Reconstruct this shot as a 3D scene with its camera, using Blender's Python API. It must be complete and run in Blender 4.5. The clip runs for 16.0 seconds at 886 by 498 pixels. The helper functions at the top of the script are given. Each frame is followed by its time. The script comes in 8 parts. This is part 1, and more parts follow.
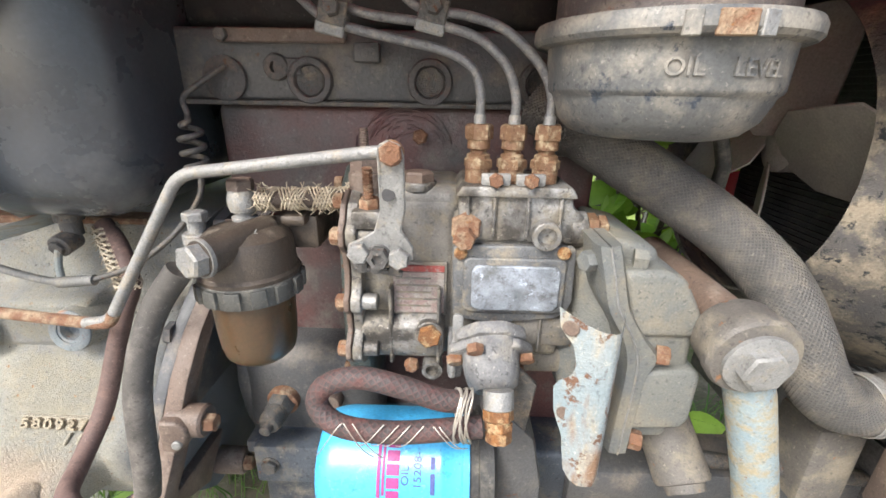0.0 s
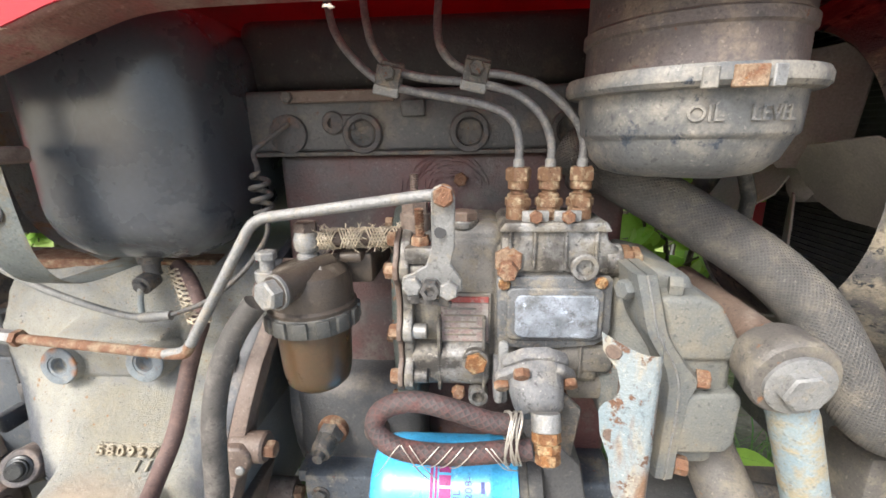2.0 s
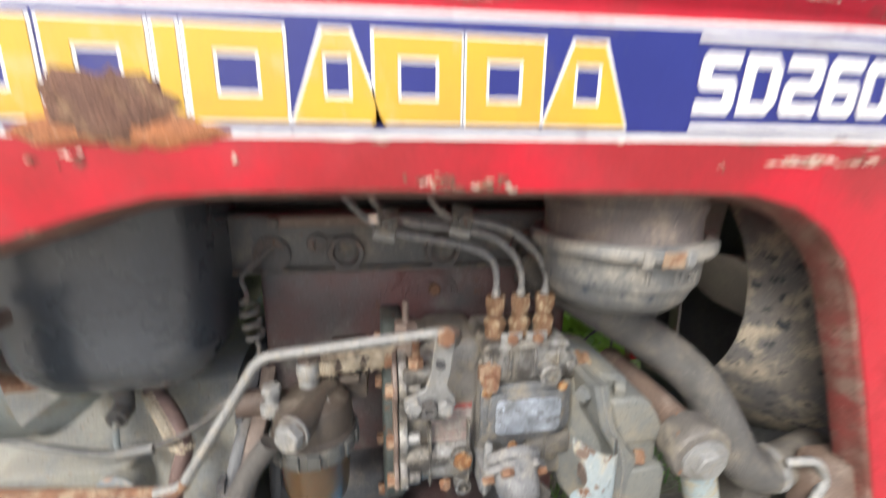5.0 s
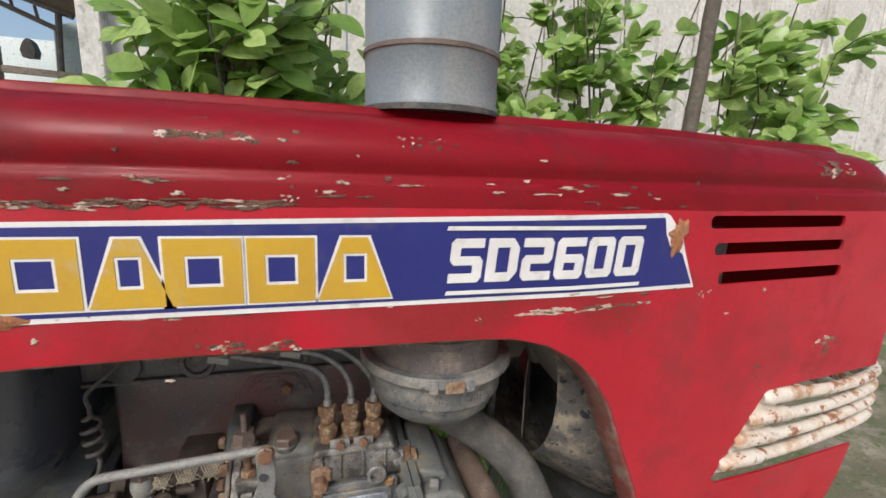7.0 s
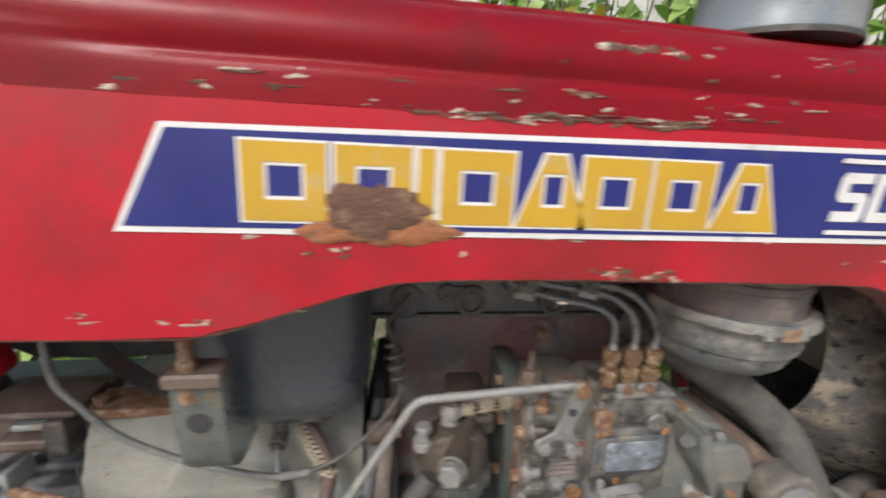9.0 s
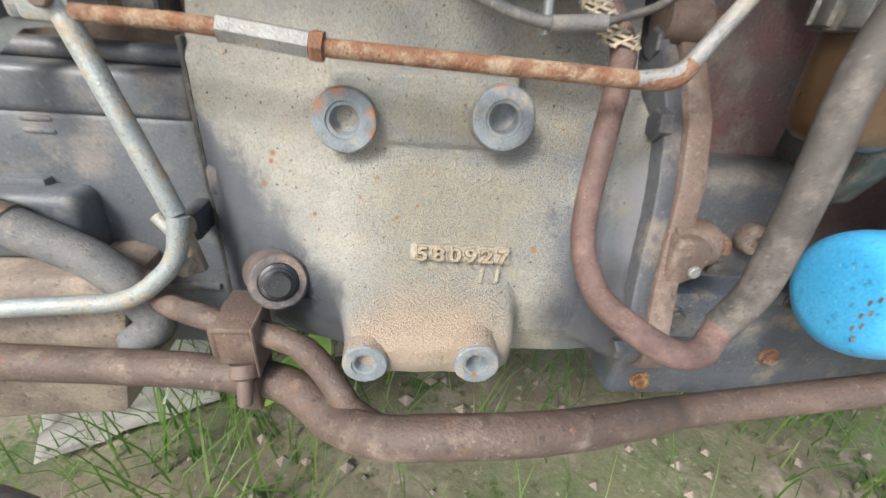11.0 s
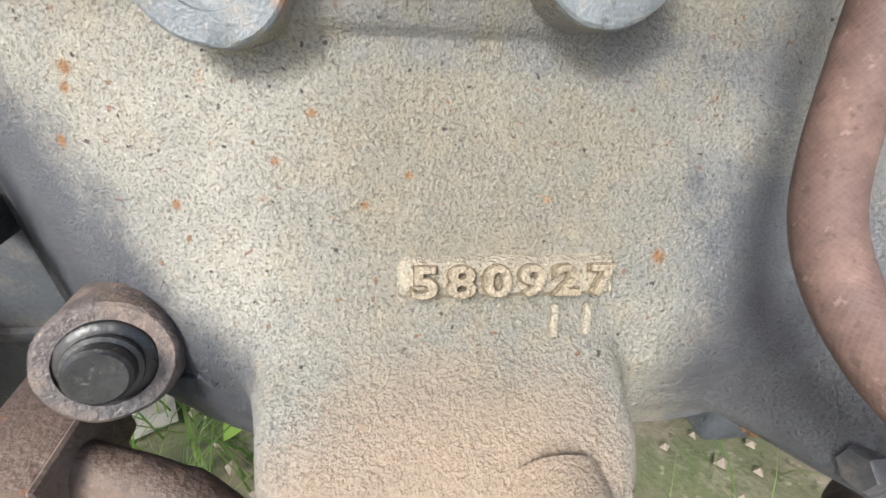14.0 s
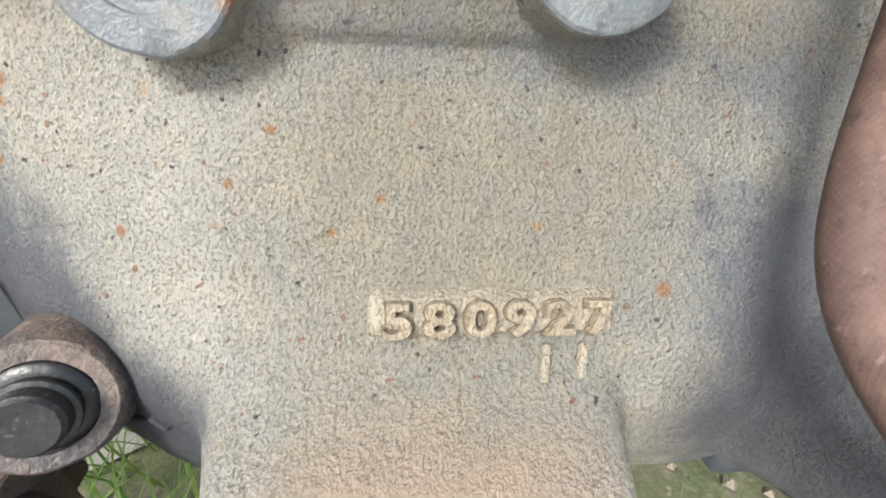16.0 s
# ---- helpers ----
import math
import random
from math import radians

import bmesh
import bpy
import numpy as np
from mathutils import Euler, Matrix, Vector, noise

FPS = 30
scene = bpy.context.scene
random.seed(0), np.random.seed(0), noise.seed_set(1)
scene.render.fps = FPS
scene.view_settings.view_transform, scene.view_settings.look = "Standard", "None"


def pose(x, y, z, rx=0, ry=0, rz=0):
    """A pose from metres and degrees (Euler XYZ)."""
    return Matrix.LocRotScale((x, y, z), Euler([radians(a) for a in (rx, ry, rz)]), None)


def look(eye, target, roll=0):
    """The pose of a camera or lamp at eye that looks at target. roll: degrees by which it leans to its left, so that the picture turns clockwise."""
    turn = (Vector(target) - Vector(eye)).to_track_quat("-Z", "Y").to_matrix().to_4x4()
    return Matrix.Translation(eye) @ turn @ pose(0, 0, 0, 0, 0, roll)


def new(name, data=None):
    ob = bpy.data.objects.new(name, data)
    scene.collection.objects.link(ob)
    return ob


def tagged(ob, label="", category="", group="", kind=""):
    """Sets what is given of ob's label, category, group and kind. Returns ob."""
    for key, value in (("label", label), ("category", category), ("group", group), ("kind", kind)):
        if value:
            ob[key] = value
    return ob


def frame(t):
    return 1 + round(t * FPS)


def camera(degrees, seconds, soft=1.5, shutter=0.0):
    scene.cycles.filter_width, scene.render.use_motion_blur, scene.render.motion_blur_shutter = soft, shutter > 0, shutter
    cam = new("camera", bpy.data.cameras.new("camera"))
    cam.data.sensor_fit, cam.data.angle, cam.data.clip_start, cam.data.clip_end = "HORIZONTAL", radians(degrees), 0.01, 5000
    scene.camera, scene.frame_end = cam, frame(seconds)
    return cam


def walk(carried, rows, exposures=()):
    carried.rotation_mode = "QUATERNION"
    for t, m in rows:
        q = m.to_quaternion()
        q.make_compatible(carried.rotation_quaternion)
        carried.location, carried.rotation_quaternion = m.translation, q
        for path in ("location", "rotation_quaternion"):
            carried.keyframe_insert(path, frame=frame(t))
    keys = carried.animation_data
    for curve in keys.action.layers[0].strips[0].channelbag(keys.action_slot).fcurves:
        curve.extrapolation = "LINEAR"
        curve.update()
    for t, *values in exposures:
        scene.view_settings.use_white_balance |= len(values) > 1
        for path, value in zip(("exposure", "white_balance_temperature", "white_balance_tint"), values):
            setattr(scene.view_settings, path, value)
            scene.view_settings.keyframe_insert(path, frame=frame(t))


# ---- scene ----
cam = camera(92.4, 16.0, soft=1.6, shutter=0.5)
PATH = [
    (0, (0.0849, 0.0461, 0.8209), (0.0781, 0.3277, 0.7177), 1.01),
    (0.5, (0.0822, 0.0446, 0.8202), (0.0744, 0.3278, 0.7216), 0.95),
    (1, (0.0757, 0.0333, 0.8252), (0.0646, 0.3192, 0.7350), 0.47),
    (1.5, (0.0714, 0.0278, 0.8257), (0.0569, 0.3158, 0.7431), -0.19),
    (2, (0.0687, 0.0187, 0.8263), (0.0463, 0.3076, 0.7484), -1.07),
    (2.5, (0.0645, 0.0146, 0.8245), (0.0383, 0.3038, 0.7490), -1.39),
    (3, (0.0604, 0.0082, 0.8234), (0.0299, 0.2969, 0.7475), -1.40),
    (3.5, (0.0572, 0.0016, 0.8258), (0.0276, 0.2901, 0.7492), -1.13),
    (4, (0.0572, 0.0056, 0.8198), (0.0374, 0.2943, 0.7407), -0.67),
    (4.5, (0.0374, 0.0217, 0.8170), (0.0411, 0.3094, 0.7322), -0.04),
    (5, (-0.0023, -0.0025, 0.9310), (0.0448, 0.2848, 0.8588), 0.61),
    (5.2, (-0.0154, -0.0155, 0.9857), (0.0444, 0.2691, 0.9120), 0.94),
    (7.3, (0.1098, -0.0709, 1.0400), (0.1884, 0.2130, 0.9832), 2.18),
    (7.5, (0.1018, -0.0767, 1.0362), (0.1750, 0.2085, 0.9789), 2.21),
    (8, (0.0807, -0.0778, 1.0257), (0.1423, 0.2095, 0.9656), 2.42),
    (8.5, (0.0291, -0.0591, 0.9800), (0.0800, 0.2295, 0.9156), 2.61),
    (9, (-0.1308, -0.0147, 0.9917), (-0.0840, 0.2724, 0.9182), 3.11),
    (9.5, (-0.2059, 0.0119, 0.8475), (-0.1781, 0.2960, 0.7553), 3.53),
    (10, (-0.2574, 0.0436, 0.7668), (-0.2377, 0.3201, 0.6521), 4.42),
    (10.2, (-0.2642, 0.0561, 0.7434), (-0.2473, 0.3280, 0.6178), 4.23),
    (12.3, (-0.3086, 0.1809, 0.6612), (-0.2566, 0.4233, 0.4923), 6.82),
    (12.5, (-0.3037, 0.1934, 0.6569), (-0.2533, 0.4337, 0.4846), 6.31),
    (13, (-0.2923, 0.2185, 0.6393), (-0.2502, 0.4617, 0.4687), 4.69),
    (13.5, (-0.2865, 0.2295, 0.6310), (-0.2479, 0.4730, 0.4601), 3.97),
    (14, (-0.2834, 0.2355, 0.6245), (-0.2468, 0.4798, 0.4543), 3.55),
    (14.5, (-0.2812, 0.2403, 0.6207), (-0.2462, 0.4850, 0.4506), 3.32),
    (15, (-0.2807, 0.2421, 0.6177), (-0.2464, 0.4869, 0.4478), 3.20),
    (15.5, (-0.2791, 0.2450, 0.6178), (-0.2452, 0.4904, 0.4486), 3.24),
    (16, (-0.2747, 0.2493, 0.6226), (-0.2414, 0.4967, 0.4562), 3.38),
]
EXPOSURE = [(0.0, 1.26), (4.5, 1.26), (5.0, 1.0), (5.8, 0.45), (7.3, 0.12), (8.0, 0.15), (8.5, 0.3), (9.0, 0.3), (9.5, 0.85), (10.2, 0.95), (12.3, 0.92), (14.0, 1.0), (16.0, 0.95)]
walk(cam, [(t, look(eye, target, roll)) for t, eye, target, roll in PATH], EXPOSURE)

# ---- sky and sun: bright haze, the light comes softly from above and from the open side ----
world = bpy.data.worlds.new("sky")
scene.world = world
world.use_nodes = True
wn = world.node_tree
sky = wn.nodes.new("ShaderNodeTexSky")
sky.sky_type = "NISHITA"
sky.sun_disc = False
sky.sun_elevation, sky.sun_rotation = radians(44), radians(216)
sky.air_density, sky.dust_density = 1.0, 3.0
wn.nodes["Background"].inputs["Strength"].default_value = 0.15
wn.links.new(sky.outputs["Color"], wn.nodes["Background"].inputs["Color"])
sun = new("sun", bpy.data.lights.new("sun", "SUN"))
sun.data.energy, sun.data.angle, sun.data.color = 2.5, radians(20), (1.0, 0.99, 0.955)
sun.matrix_world = look((-1.4, -1.95, 2.3), (0, 0, 0))

# ---- small builders ----
MID = 0.468  # middle plane of the tractor
def world_of(ob):
    m = Matrix.Identity(4)
    while ob is not None:
        m = ob.matrix_parent_inverse @ ob.matrix_basis @ m if ob.parent else ob.matrix_basis @ m
        ob = ob.parent
    return m


def thing(name, base, label, category, group="", kind=""):
    ob = new(name)
    ob.empty_display_size = 0.02
    ob.matrix_basis = Matrix.Translation(base)
    return tagged(ob, label, category, group, kind)


def part(name, bm, material, parent=None, label="", sharp=35, place=None):
    me = bpy.data.meshes.new(name)
    bmesh.ops.recalc_face_normals(bm, faces=bm.faces[:])
    bm.to_mesh(me)
    bm.free()
    for p in me.polygons:
        p.use_smooth = True
    me.set_sharp_from_angle(angle=radians(sharp))
    me.materials.append(material)
    ob = new(name, me)
    if place is not None:
        ob.matrix_basis = place
    if parent is not None:
        inv = world_of(parent).inverted()
        ob.parent = parent
        ob.matrix_parent_inverse = inv
    if label:
        tagged(ob, label)
    return ob


def reuse(ob, name, place, parent):
    """Another object on the mesh of ob, moved by place."""
    o = new(name, ob.data)
    o.matrix_basis = place
    inv = world_of(parent).inverted()
    o.parent = parent
    o.matrix_parent_inverse = inv
    return o


def frame_at(p, d, up=(0, 0, 1)):
    """Local z along d, at p."""
    z = Vector(d).normalized()
    u = Vector(up)
    if abs(z.dot(u.normalized())) > 0.97:
        u = Vector((1, 0, 0))
    x = u.cross(z).normalized()
    y = z.cross(x)
    return Matrix.Translation(p) @ Matrix((x, y, z)).transposed().to_4x4()


def merge(bm, tmp, m=None):
    if m is not None:
        bmesh.ops.transform(tmp, matrix=m, verts=tmp.verts[:])
    me = bpy.data.meshes.new("tmp")
    tmp.to_mesh(me)
    tmp.free()
    bm.from_mesh(me)
    bpy.data.meshes.remove(me)
    return bm


def curve_pts(pts, n=8):
    """A smooth line through the points."""
    p = [Vector(q) for q in pts]
    p = [2 * p[0] - p[1]] + p + [2 * p[-1] - p[-2]]
    out = []
    for i in range(1, len(p) - 2):
        a, b, c, d = p[i - 1:i + 3]
        for k in range(n):
            t = k / n
            out.append(0.5 * (2 * b + (c - a) * t + (2 * a - 5 * b + 4 * c - d) * t * t + (3 * b - a - 3 * c + d) * t ** 3))
    out.append(p[-2])
    return out


def bent(pts, rad=0.02, n=6):
    """A line with straight runs and rounded corners."""
    p = [Vector(q) for q in pts]
    out = [p[0]]
    for a, b, c in zip(p, p[1:], p[2:]):
        r = min(rad, (a - b).length * 0.45, (c - b).length * 0.45)
        s, e = b + (a - b).normalized() * r, b + (c - b).normalized() * r
        for k in range(n + 1):
            t = k / n
            out.append((1 - t) ** 2 * s + 2 * t * (1 - t) * b + t * t * e)
    out.append(p[-1])
    return out


def tube(bm, pts, r, seg=12, caps=True):
    """A tube along the points, with u round it and v along it in turns of its girth."""
    pts = [Vector(q) for q in pts]
    uv = bm.loops.layers.uv.verify()
    along = [0.0]
    for a, b in zip(pts, pts[1:]):
        along.append(along[-1] + (b - a).length)
    rs = r if isinstance(r, (list, tuple)) else [r] * len(pts)
    up, rings = None, []
    for i, p in enumerate(pts):
        d = (pts[min(i + 1, len(pts) - 1)] - pts[max(i - 1, 0)]).normalized()
        if up is None:
            up = d.orthogonal().normalized()
        up = (up - d * up.dot(d)).normalized()
        side = d.cross(up)
        ring = []
        for k in range(seg):
            a = 2 * math.pi * k / seg
            ring.append(bm.verts.new(p + (up * math.cos(a) + side * math.sin(a)) * rs[i]))
        rings.append(ring)
    girth = 2 * math.pi * max(rs)
    for i, (a, b) in enumerate(zip(rings, rings[1:])):
        for k in range(seg):
            f = bm.faces.new((a[k], a[(k + 1) % seg], b[(k + 1) % seg], b[k]))
            for lp, (u, v) in zip(f.loops, ((k, i), (k + 1, i), (k + 1, i + 1), (k, i + 1))):
                lp[uv].uv = (u / seg, along[v] / girth)
    if caps:
        bm.faces.new(rings[0][::-1])
        bm.faces.new(rings[-1])
    return bm


def lathe(bm, profile, m, seg=28, closed=True):
    """Profile of (radius, height) turned about the local z of m."""
    rings = []
    for r, h in profile:
        if r < 1e-6:
            rings.append([bm.verts.new(m @ Vector((0, 0, h)))])
        else:
            rings.append([bm.verts.new(m @ Vector((r * math.cos(2 * math.pi * k / seg), r * math.sin(2 * math.pi * k / seg), h))) for k in range(seg)])
    for a, b in zip(rings, rings[1:]):
        for k in range(seg):
            q = [a[k % len(a)], a[(k + 1) % seg % len(a)], b[(k + 1) % seg % len(b)], b[k % len(b)]]
            q = [v for i, v in enumerate(q) if v not in q[:i]]
            if len(q) > 2:
                bm.faces.new(q)
    if closed:
        for ring in (rings[0], rings[-1]):
            if len(ring) > 1:
                bm.faces.new(ring)
    return bm


def box(bm, lo, hi, bevel=0.002, seg=2, m=None):
    tmp = bmesh.new()
    c = [(a + b) / 2 for a, b in zip(lo, hi)]
    s = [abs(b - a) for a, b in zip(lo, hi)]
    bmesh.ops.create_cube(tmp, size=1, matrix=Matrix.Translation(c) @ Matrix.Diagonal((*s, 1)))
    if bevel:
        bmesh.ops.bevel(tmp, geom=tmp.edges[:], offset=min(bevel, min(s) * 0.45), segments=seg, profile=0.5, affect="EDGES")
    return merge(bm, tmp, m)


def prism(bm, poly, depth, m, bevel=0.0015, seg=2, rough=0.0):
    """A polygon in local x, y, from local z 0 to depth."""
    tmp = bmesh.new()
    lo = [tmp.verts.new((x, y, 0)) for x, y in poly]
    hi = [tmp.verts.new((x, y, depth)) for x, y in poly]
    tmp.faces.new(lo[::-1])
    tmp.faces.new(hi)
    n = len(poly)
    for k in range(n):
        tmp.faces.new((lo[k], lo[(k + 1) % n], hi[(k + 1) % n], hi[k]))
    bmesh.ops.recalc_face_normals(tmp, faces=tmp.faces[:])
    if bevel:
        bmesh.ops.bevel(tmp, geom=[e for e in tmp.edges if e.calc_face_angle(0) > 0.5], offset=bevel, segments=seg, profile=0.5, affect="EDGES", clamp_overlap=True)
    return merge(bm, tmp, m)


def round_rect(x0, z0, x1, z1, r, n=5):
    out = []
    for cx, cz, a0 in ((x1 - r, z1 - r, 0), (x0 + r, z1 - r, 90), (x0 + r, z0 + r, 180), (x1 - r, z0 + r, 270)):
        for k in range(n + 1):
            a = radians(a0 + 90 * k / n)
            out.append((cx + r * math.cos(a), cz + r * math.sin(a)))
    return out


# local x, y of a sheet that faces the open side: world x and z
FACE = Matrix(((1, 0, 0, 0), (0, 0, -1, 0), (0, 1, 0, 0), (0, 0, 0, 1)))


def facing(y):
    """Polygons in world x and z at depth y; local z comes out towards -y."""
    return Matrix.Translation((0, y, 0)) @ FACE


def hexa(bm, p, d, af, h, chamfer=True, turn=0.0):
    """A bolt head or nut: base at p, rising along d."""
    m = frame_at(p, d) @ Matrix.Rotation(turn, 4, "Z")
    r = af / 2 / math.cos(math.pi / 6)
    prof = [(r, 0), (r, h * 0.82), (r * 0.86, h), (0, h)] if chamfer else [(r, 0), (r, h), (0, h)]
    return lathe(bm, prof, m, 6)


def bolt_bm(p, d, af=0.013, h=0.006, washer=0.0, stud=0.0):
    bm = bmesh.new()
    d = Vector(d).normalized()
    p = Vector(p)
    if washer:
        lathe(bm, [(washer, -0.002), (washer, 0.001), (washer * 0.9, 0.0016), (0, 0.0016)], frame_at(p, d), 20)
    hexa(bm, p, d, af, h, turn=random.random())
    if stud:
        lathe(bm, [(af * 0.3, 0), (af * 0.3, h + stud * 0.85), (af * 0.22, h + stud), (0, h + stud)], frame_at(p, d), 12)
    return bm


def rough(bm, amp, scale, axis=None):
    """Uneven casting."""
    bm.normal_update()
    for v in bm.verts:
        k = noise.noise(v.co * scale) * amp
        v.co += (v.normal if axis is None else Vector(axis)) * k
    return bm


def text_mesh(body, size, depth, bold=0.0):
    """Letters in local x, y about the origin."""
    cu = bpy.data.curves.new("writing", "FONT")
    cu.body, cu.size, cu.extrude, cu.offset = body, size, depth, bold
    cu.align_x, cu.align_y = "CENTER", "CENTER"
    cu.resolution_u = 5
    ob = bpy.data.objects.new("writing", cu)
    me = bpy.data.meshes.new_from_object(ob)
    bm = bmesh.new()
    bm.from_mesh(me)
    bpy.data.objects.remove(ob)
    bpy.data.meshes.remove(me)
    return bm

# ---- materials ----
def node(nt, kind, **inputs):
    n = nt.nodes.new("ShaderNode" + kind)
    for k, v in inputs.items():
        n.inputs[k.replace("_", " ")].default_value = v
    return n


def blend(nt, fac, a, b):
    """Mix of two colours (socket or tuple)."""
    n = nt.nodes.new("ShaderNodeMix")
    n.data_type = "RGBA"
    for i, v in ((0, fac), (6, a), (7, b)):
        if hasattr(v, "links"):
            nt.links.new(v, n.inputs[i])
        elif isinstance(v, tuple):
            n.inputs[i].default_value = (*v, 1)
        else:
            n.inputs[i].default_value = v
    return n.outputs[2]


def math_node(nt, op, a, b):
    n = nt.nodes.new("ShaderNodeMath")
    n.operation = op
    for i, v in enumerate((a, b)):
        if hasattr(v, "links"):
            nt.links.new(v, n.inputs[i])
        else:
            n.inputs[i].default_value = v
    return n.outputs[0]


def noise_mask(nt, co, scale, lo, hi, shift=0.0, detail=6.0, rough_=0.6, stretch=(1, 1, 1)):
    mp = nt.nodes.new("ShaderNodeMapping")
    mp.inputs["Location"].default_value = (shift, shift * 0.7, shift * 1.3)
    mp.inputs["Scale"].default_value = stretch
    nt.links.new(co, mp.inputs["Vector"])
    n = nt.nodes.new("ShaderNodeTexNoise")
    n.inputs["Scale"].default_value, n.inputs["Detail"].default_value, n.inputs["Roughness"].default_value = scale, detail, rough_
    nt.links.new(mp.outputs[0], n.inputs["Vector"])
    r = nt.nodes.new("ShaderNodeMapRange")
    r.inputs[1].default_value, r.inputs[2].default_value = lo, hi
    nt.links.new(n.outputs[0], r.inputs[0])
    return r.outputs[0]


def surface(name, base, alt, dust=None, dust_amt=0.5, rust=None, rust_amt=0.35, metal=0.0, gloss=0.6, bump=0.25, size=30, fine=350, coat=0.0, second=None, second_amt=0.4, streak=(1, 1, 1), specks=0.5, grainy=0.26):
    """Painted or bare metal: two tones, a dirt layer, a second stain, small spots; grain at two scales.
    The amounts are shares of the noise range: higher covers more."""
    m = bpy.data.materials.new(name)
    m.use_nodes = True
    nt = m.node_tree
    b = nt.nodes["Principled BSDF"]
    co = nt.nodes.new("ShaderNodeTexCoord").outputs["Object"]
    col = blend(nt, noise_mask(nt, co, size, 0.35, 0.65, 1.7), base, alt)
    ro = None
    if second:
        k2 = noise_mask(nt, co, size * 0.6, 0.68 - second_amt * 0.5, 0.78 - second_amt * 0.5, 7.1, stretch=streak)
        col = blend(nt, k2, col, second)
    if dust:
        k = noise_mask(nt, co, size * 1.4, 0.69 - dust_amt * 0.5, 0.83 - dust_amt * 0.5, 3.3, 8.0, 0.68, streak)
        col = blend(nt, k, col, dust)
        ro = k
    grain = noise_mask(nt, co, fine, 0.3, 0.7, 5.5, 3.0)
    tint = nt.nodes.new("ShaderNodeMix")
    tint.data_type, tint.blend_type = "RGBA", "MULTIPLY"
    tint.inputs[0].default_value = grainy
    nt.links.new(col, tint.inputs[6])
    nt.links.new(grain, tint.inputs[7])
    col = tint.outputs[2]
    if specks:
        # small dark pits and pale grit
        col = blend(nt, math_node(nt, "MULTIPLY", noise_mask(nt, co, fine * 0.42, 0.60, 0.66, 13.7, 4.0), specks), col, tuple(v * 0.30 for v in alt))
        col = blend(nt, math_node(nt, "MULTIPLY", noise_mask(nt, co, fine * 0.55, 0.63, 0.70, 17.9, 3.0), specks * 0.6), col, tuple(min(0.8, v * 1.5 + 0.05) for v in (dust or base)))
    if rust:
        k3 = noise_mask(nt, co, size * 3.0, 0.78 - rust_amt * 0.5, 0.83 - rust_amt * 0.5, 11.3, 8.0, 0.7)
        rc = blend(nt, grain, rust, tuple(v * 0.5 for v in rust))
        col = blend(nt, k3, col, rc)
    nt.links.new(col, b.inputs["Base Color"])
    b.inputs["Metallic"].default_value = metal
    rg = math_node(nt, "ADD", math_node(nt, "MULTIPLY", noise_mask(nt, co, size * 2, 0.3, 0.7, 9.1), 0.2), gloss - 0.1)
    if ro is not None:
        rg = math_node(nt, "ADD", rg, math_node(nt, "MULTIPLY", ro, 0.25))
    if rust:
        rg = math_node(nt, "ADD", rg, math_node(nt, "MULTIPLY", k3, 0.3))
    nt.links.new(rg, b.inputs["Roughness"])
    b.inputs["Coat Weight"].default_value = coat
    b.inputs["Coat Roughness"].default_value = 0.25
    if bump:
        h = math_node(nt, "ADD", grain, math_node(nt, "MULTIPLY", noise_mask(nt, co, size * 3, 0.3, 0.7, 2.2), 1.2))
        bn = nt.nodes.new("ShaderNodeBump")
        bn.inputs["Strength"].default_value, bn.inputs["Distance"].default_value = bump, 0.0012
        nt.links.new(h, bn.inputs["Height"])
        nt.links.new(bn.outputs[0], b.inputs["Normal"])
    return m


M_plugboss = surface("grimy_brown_boss", (0.15, 0.118, 0.10), (0.085, 0.08, 0.082), (0.24, 0.185, 0.15), 0.40, (0.30, 0.15, 0.08), 0.24, 0.0, 0.5, 0.4, 40, 700)
KHAKI, RUST, DARKRUST = (0.40, 0.34, 0.22), (0.30, 0.11, 0.035), (0.16, 0.07, 0.035)
M_cast = surface("dusty_cast_iron", (0.40, 0.405, 0.38), (0.28, 0.31, 0.33), (0.455, 0.44, 0.375), 0.54, (0.34, 0.17, 0.08), 0.17, 0.0, 0.60, 1.0, 13, 1100, specks=0.55)
M_boss = surface("blue_grey_boss", (0.21, 0.24, 0.255), (0.16, 0.185, 0.205), (0.33, 0.30, 0.25), 0.34, (0.30, 0.13, 0.06), 0.27, 0.0, 0.5, 0.3, 40, 900)
M_gear = surface("blue_grey_cast_iron", (0.128, 0.140, 0.152), (0.092, 0.104, 0.115), (0.235, 0.215, 0.19), 0.34, (0.22, 0.12, 0.075), 0.17, 0.0, 0.46, 0.16, 12, 500, specks=0.3)
M_flange = surface("dark_grimy_flange", (0.080, 0.083, 0.090), (0.055, 0.058, 0.064), (0.19, 0.165, 0.14), 0.34, (0.20, 0.10, 0.055), 0.24, 0.0, 0.45, 0.2, 18, 500, specks=0.4)
M_block = surface("oily_engine_block", (0.070, 0.073, 0.078), (0.095, 0.093, 0.092), (0.19, 0.165, 0.14), 0.34, DARKRUST, 0.28, 0.0, 0.46, 0.3, 14, 420, specks=0.3)
M_redblock = surface("faded_red_block", (0.082, 0.080, 0.080), (0.140, 0.058, 0.054), (0.17, 0.155, 0.14), 0.32, DARKRUST, 0.26, 0.0, 0.48, 0.3, 12, 420, specks=0.35)
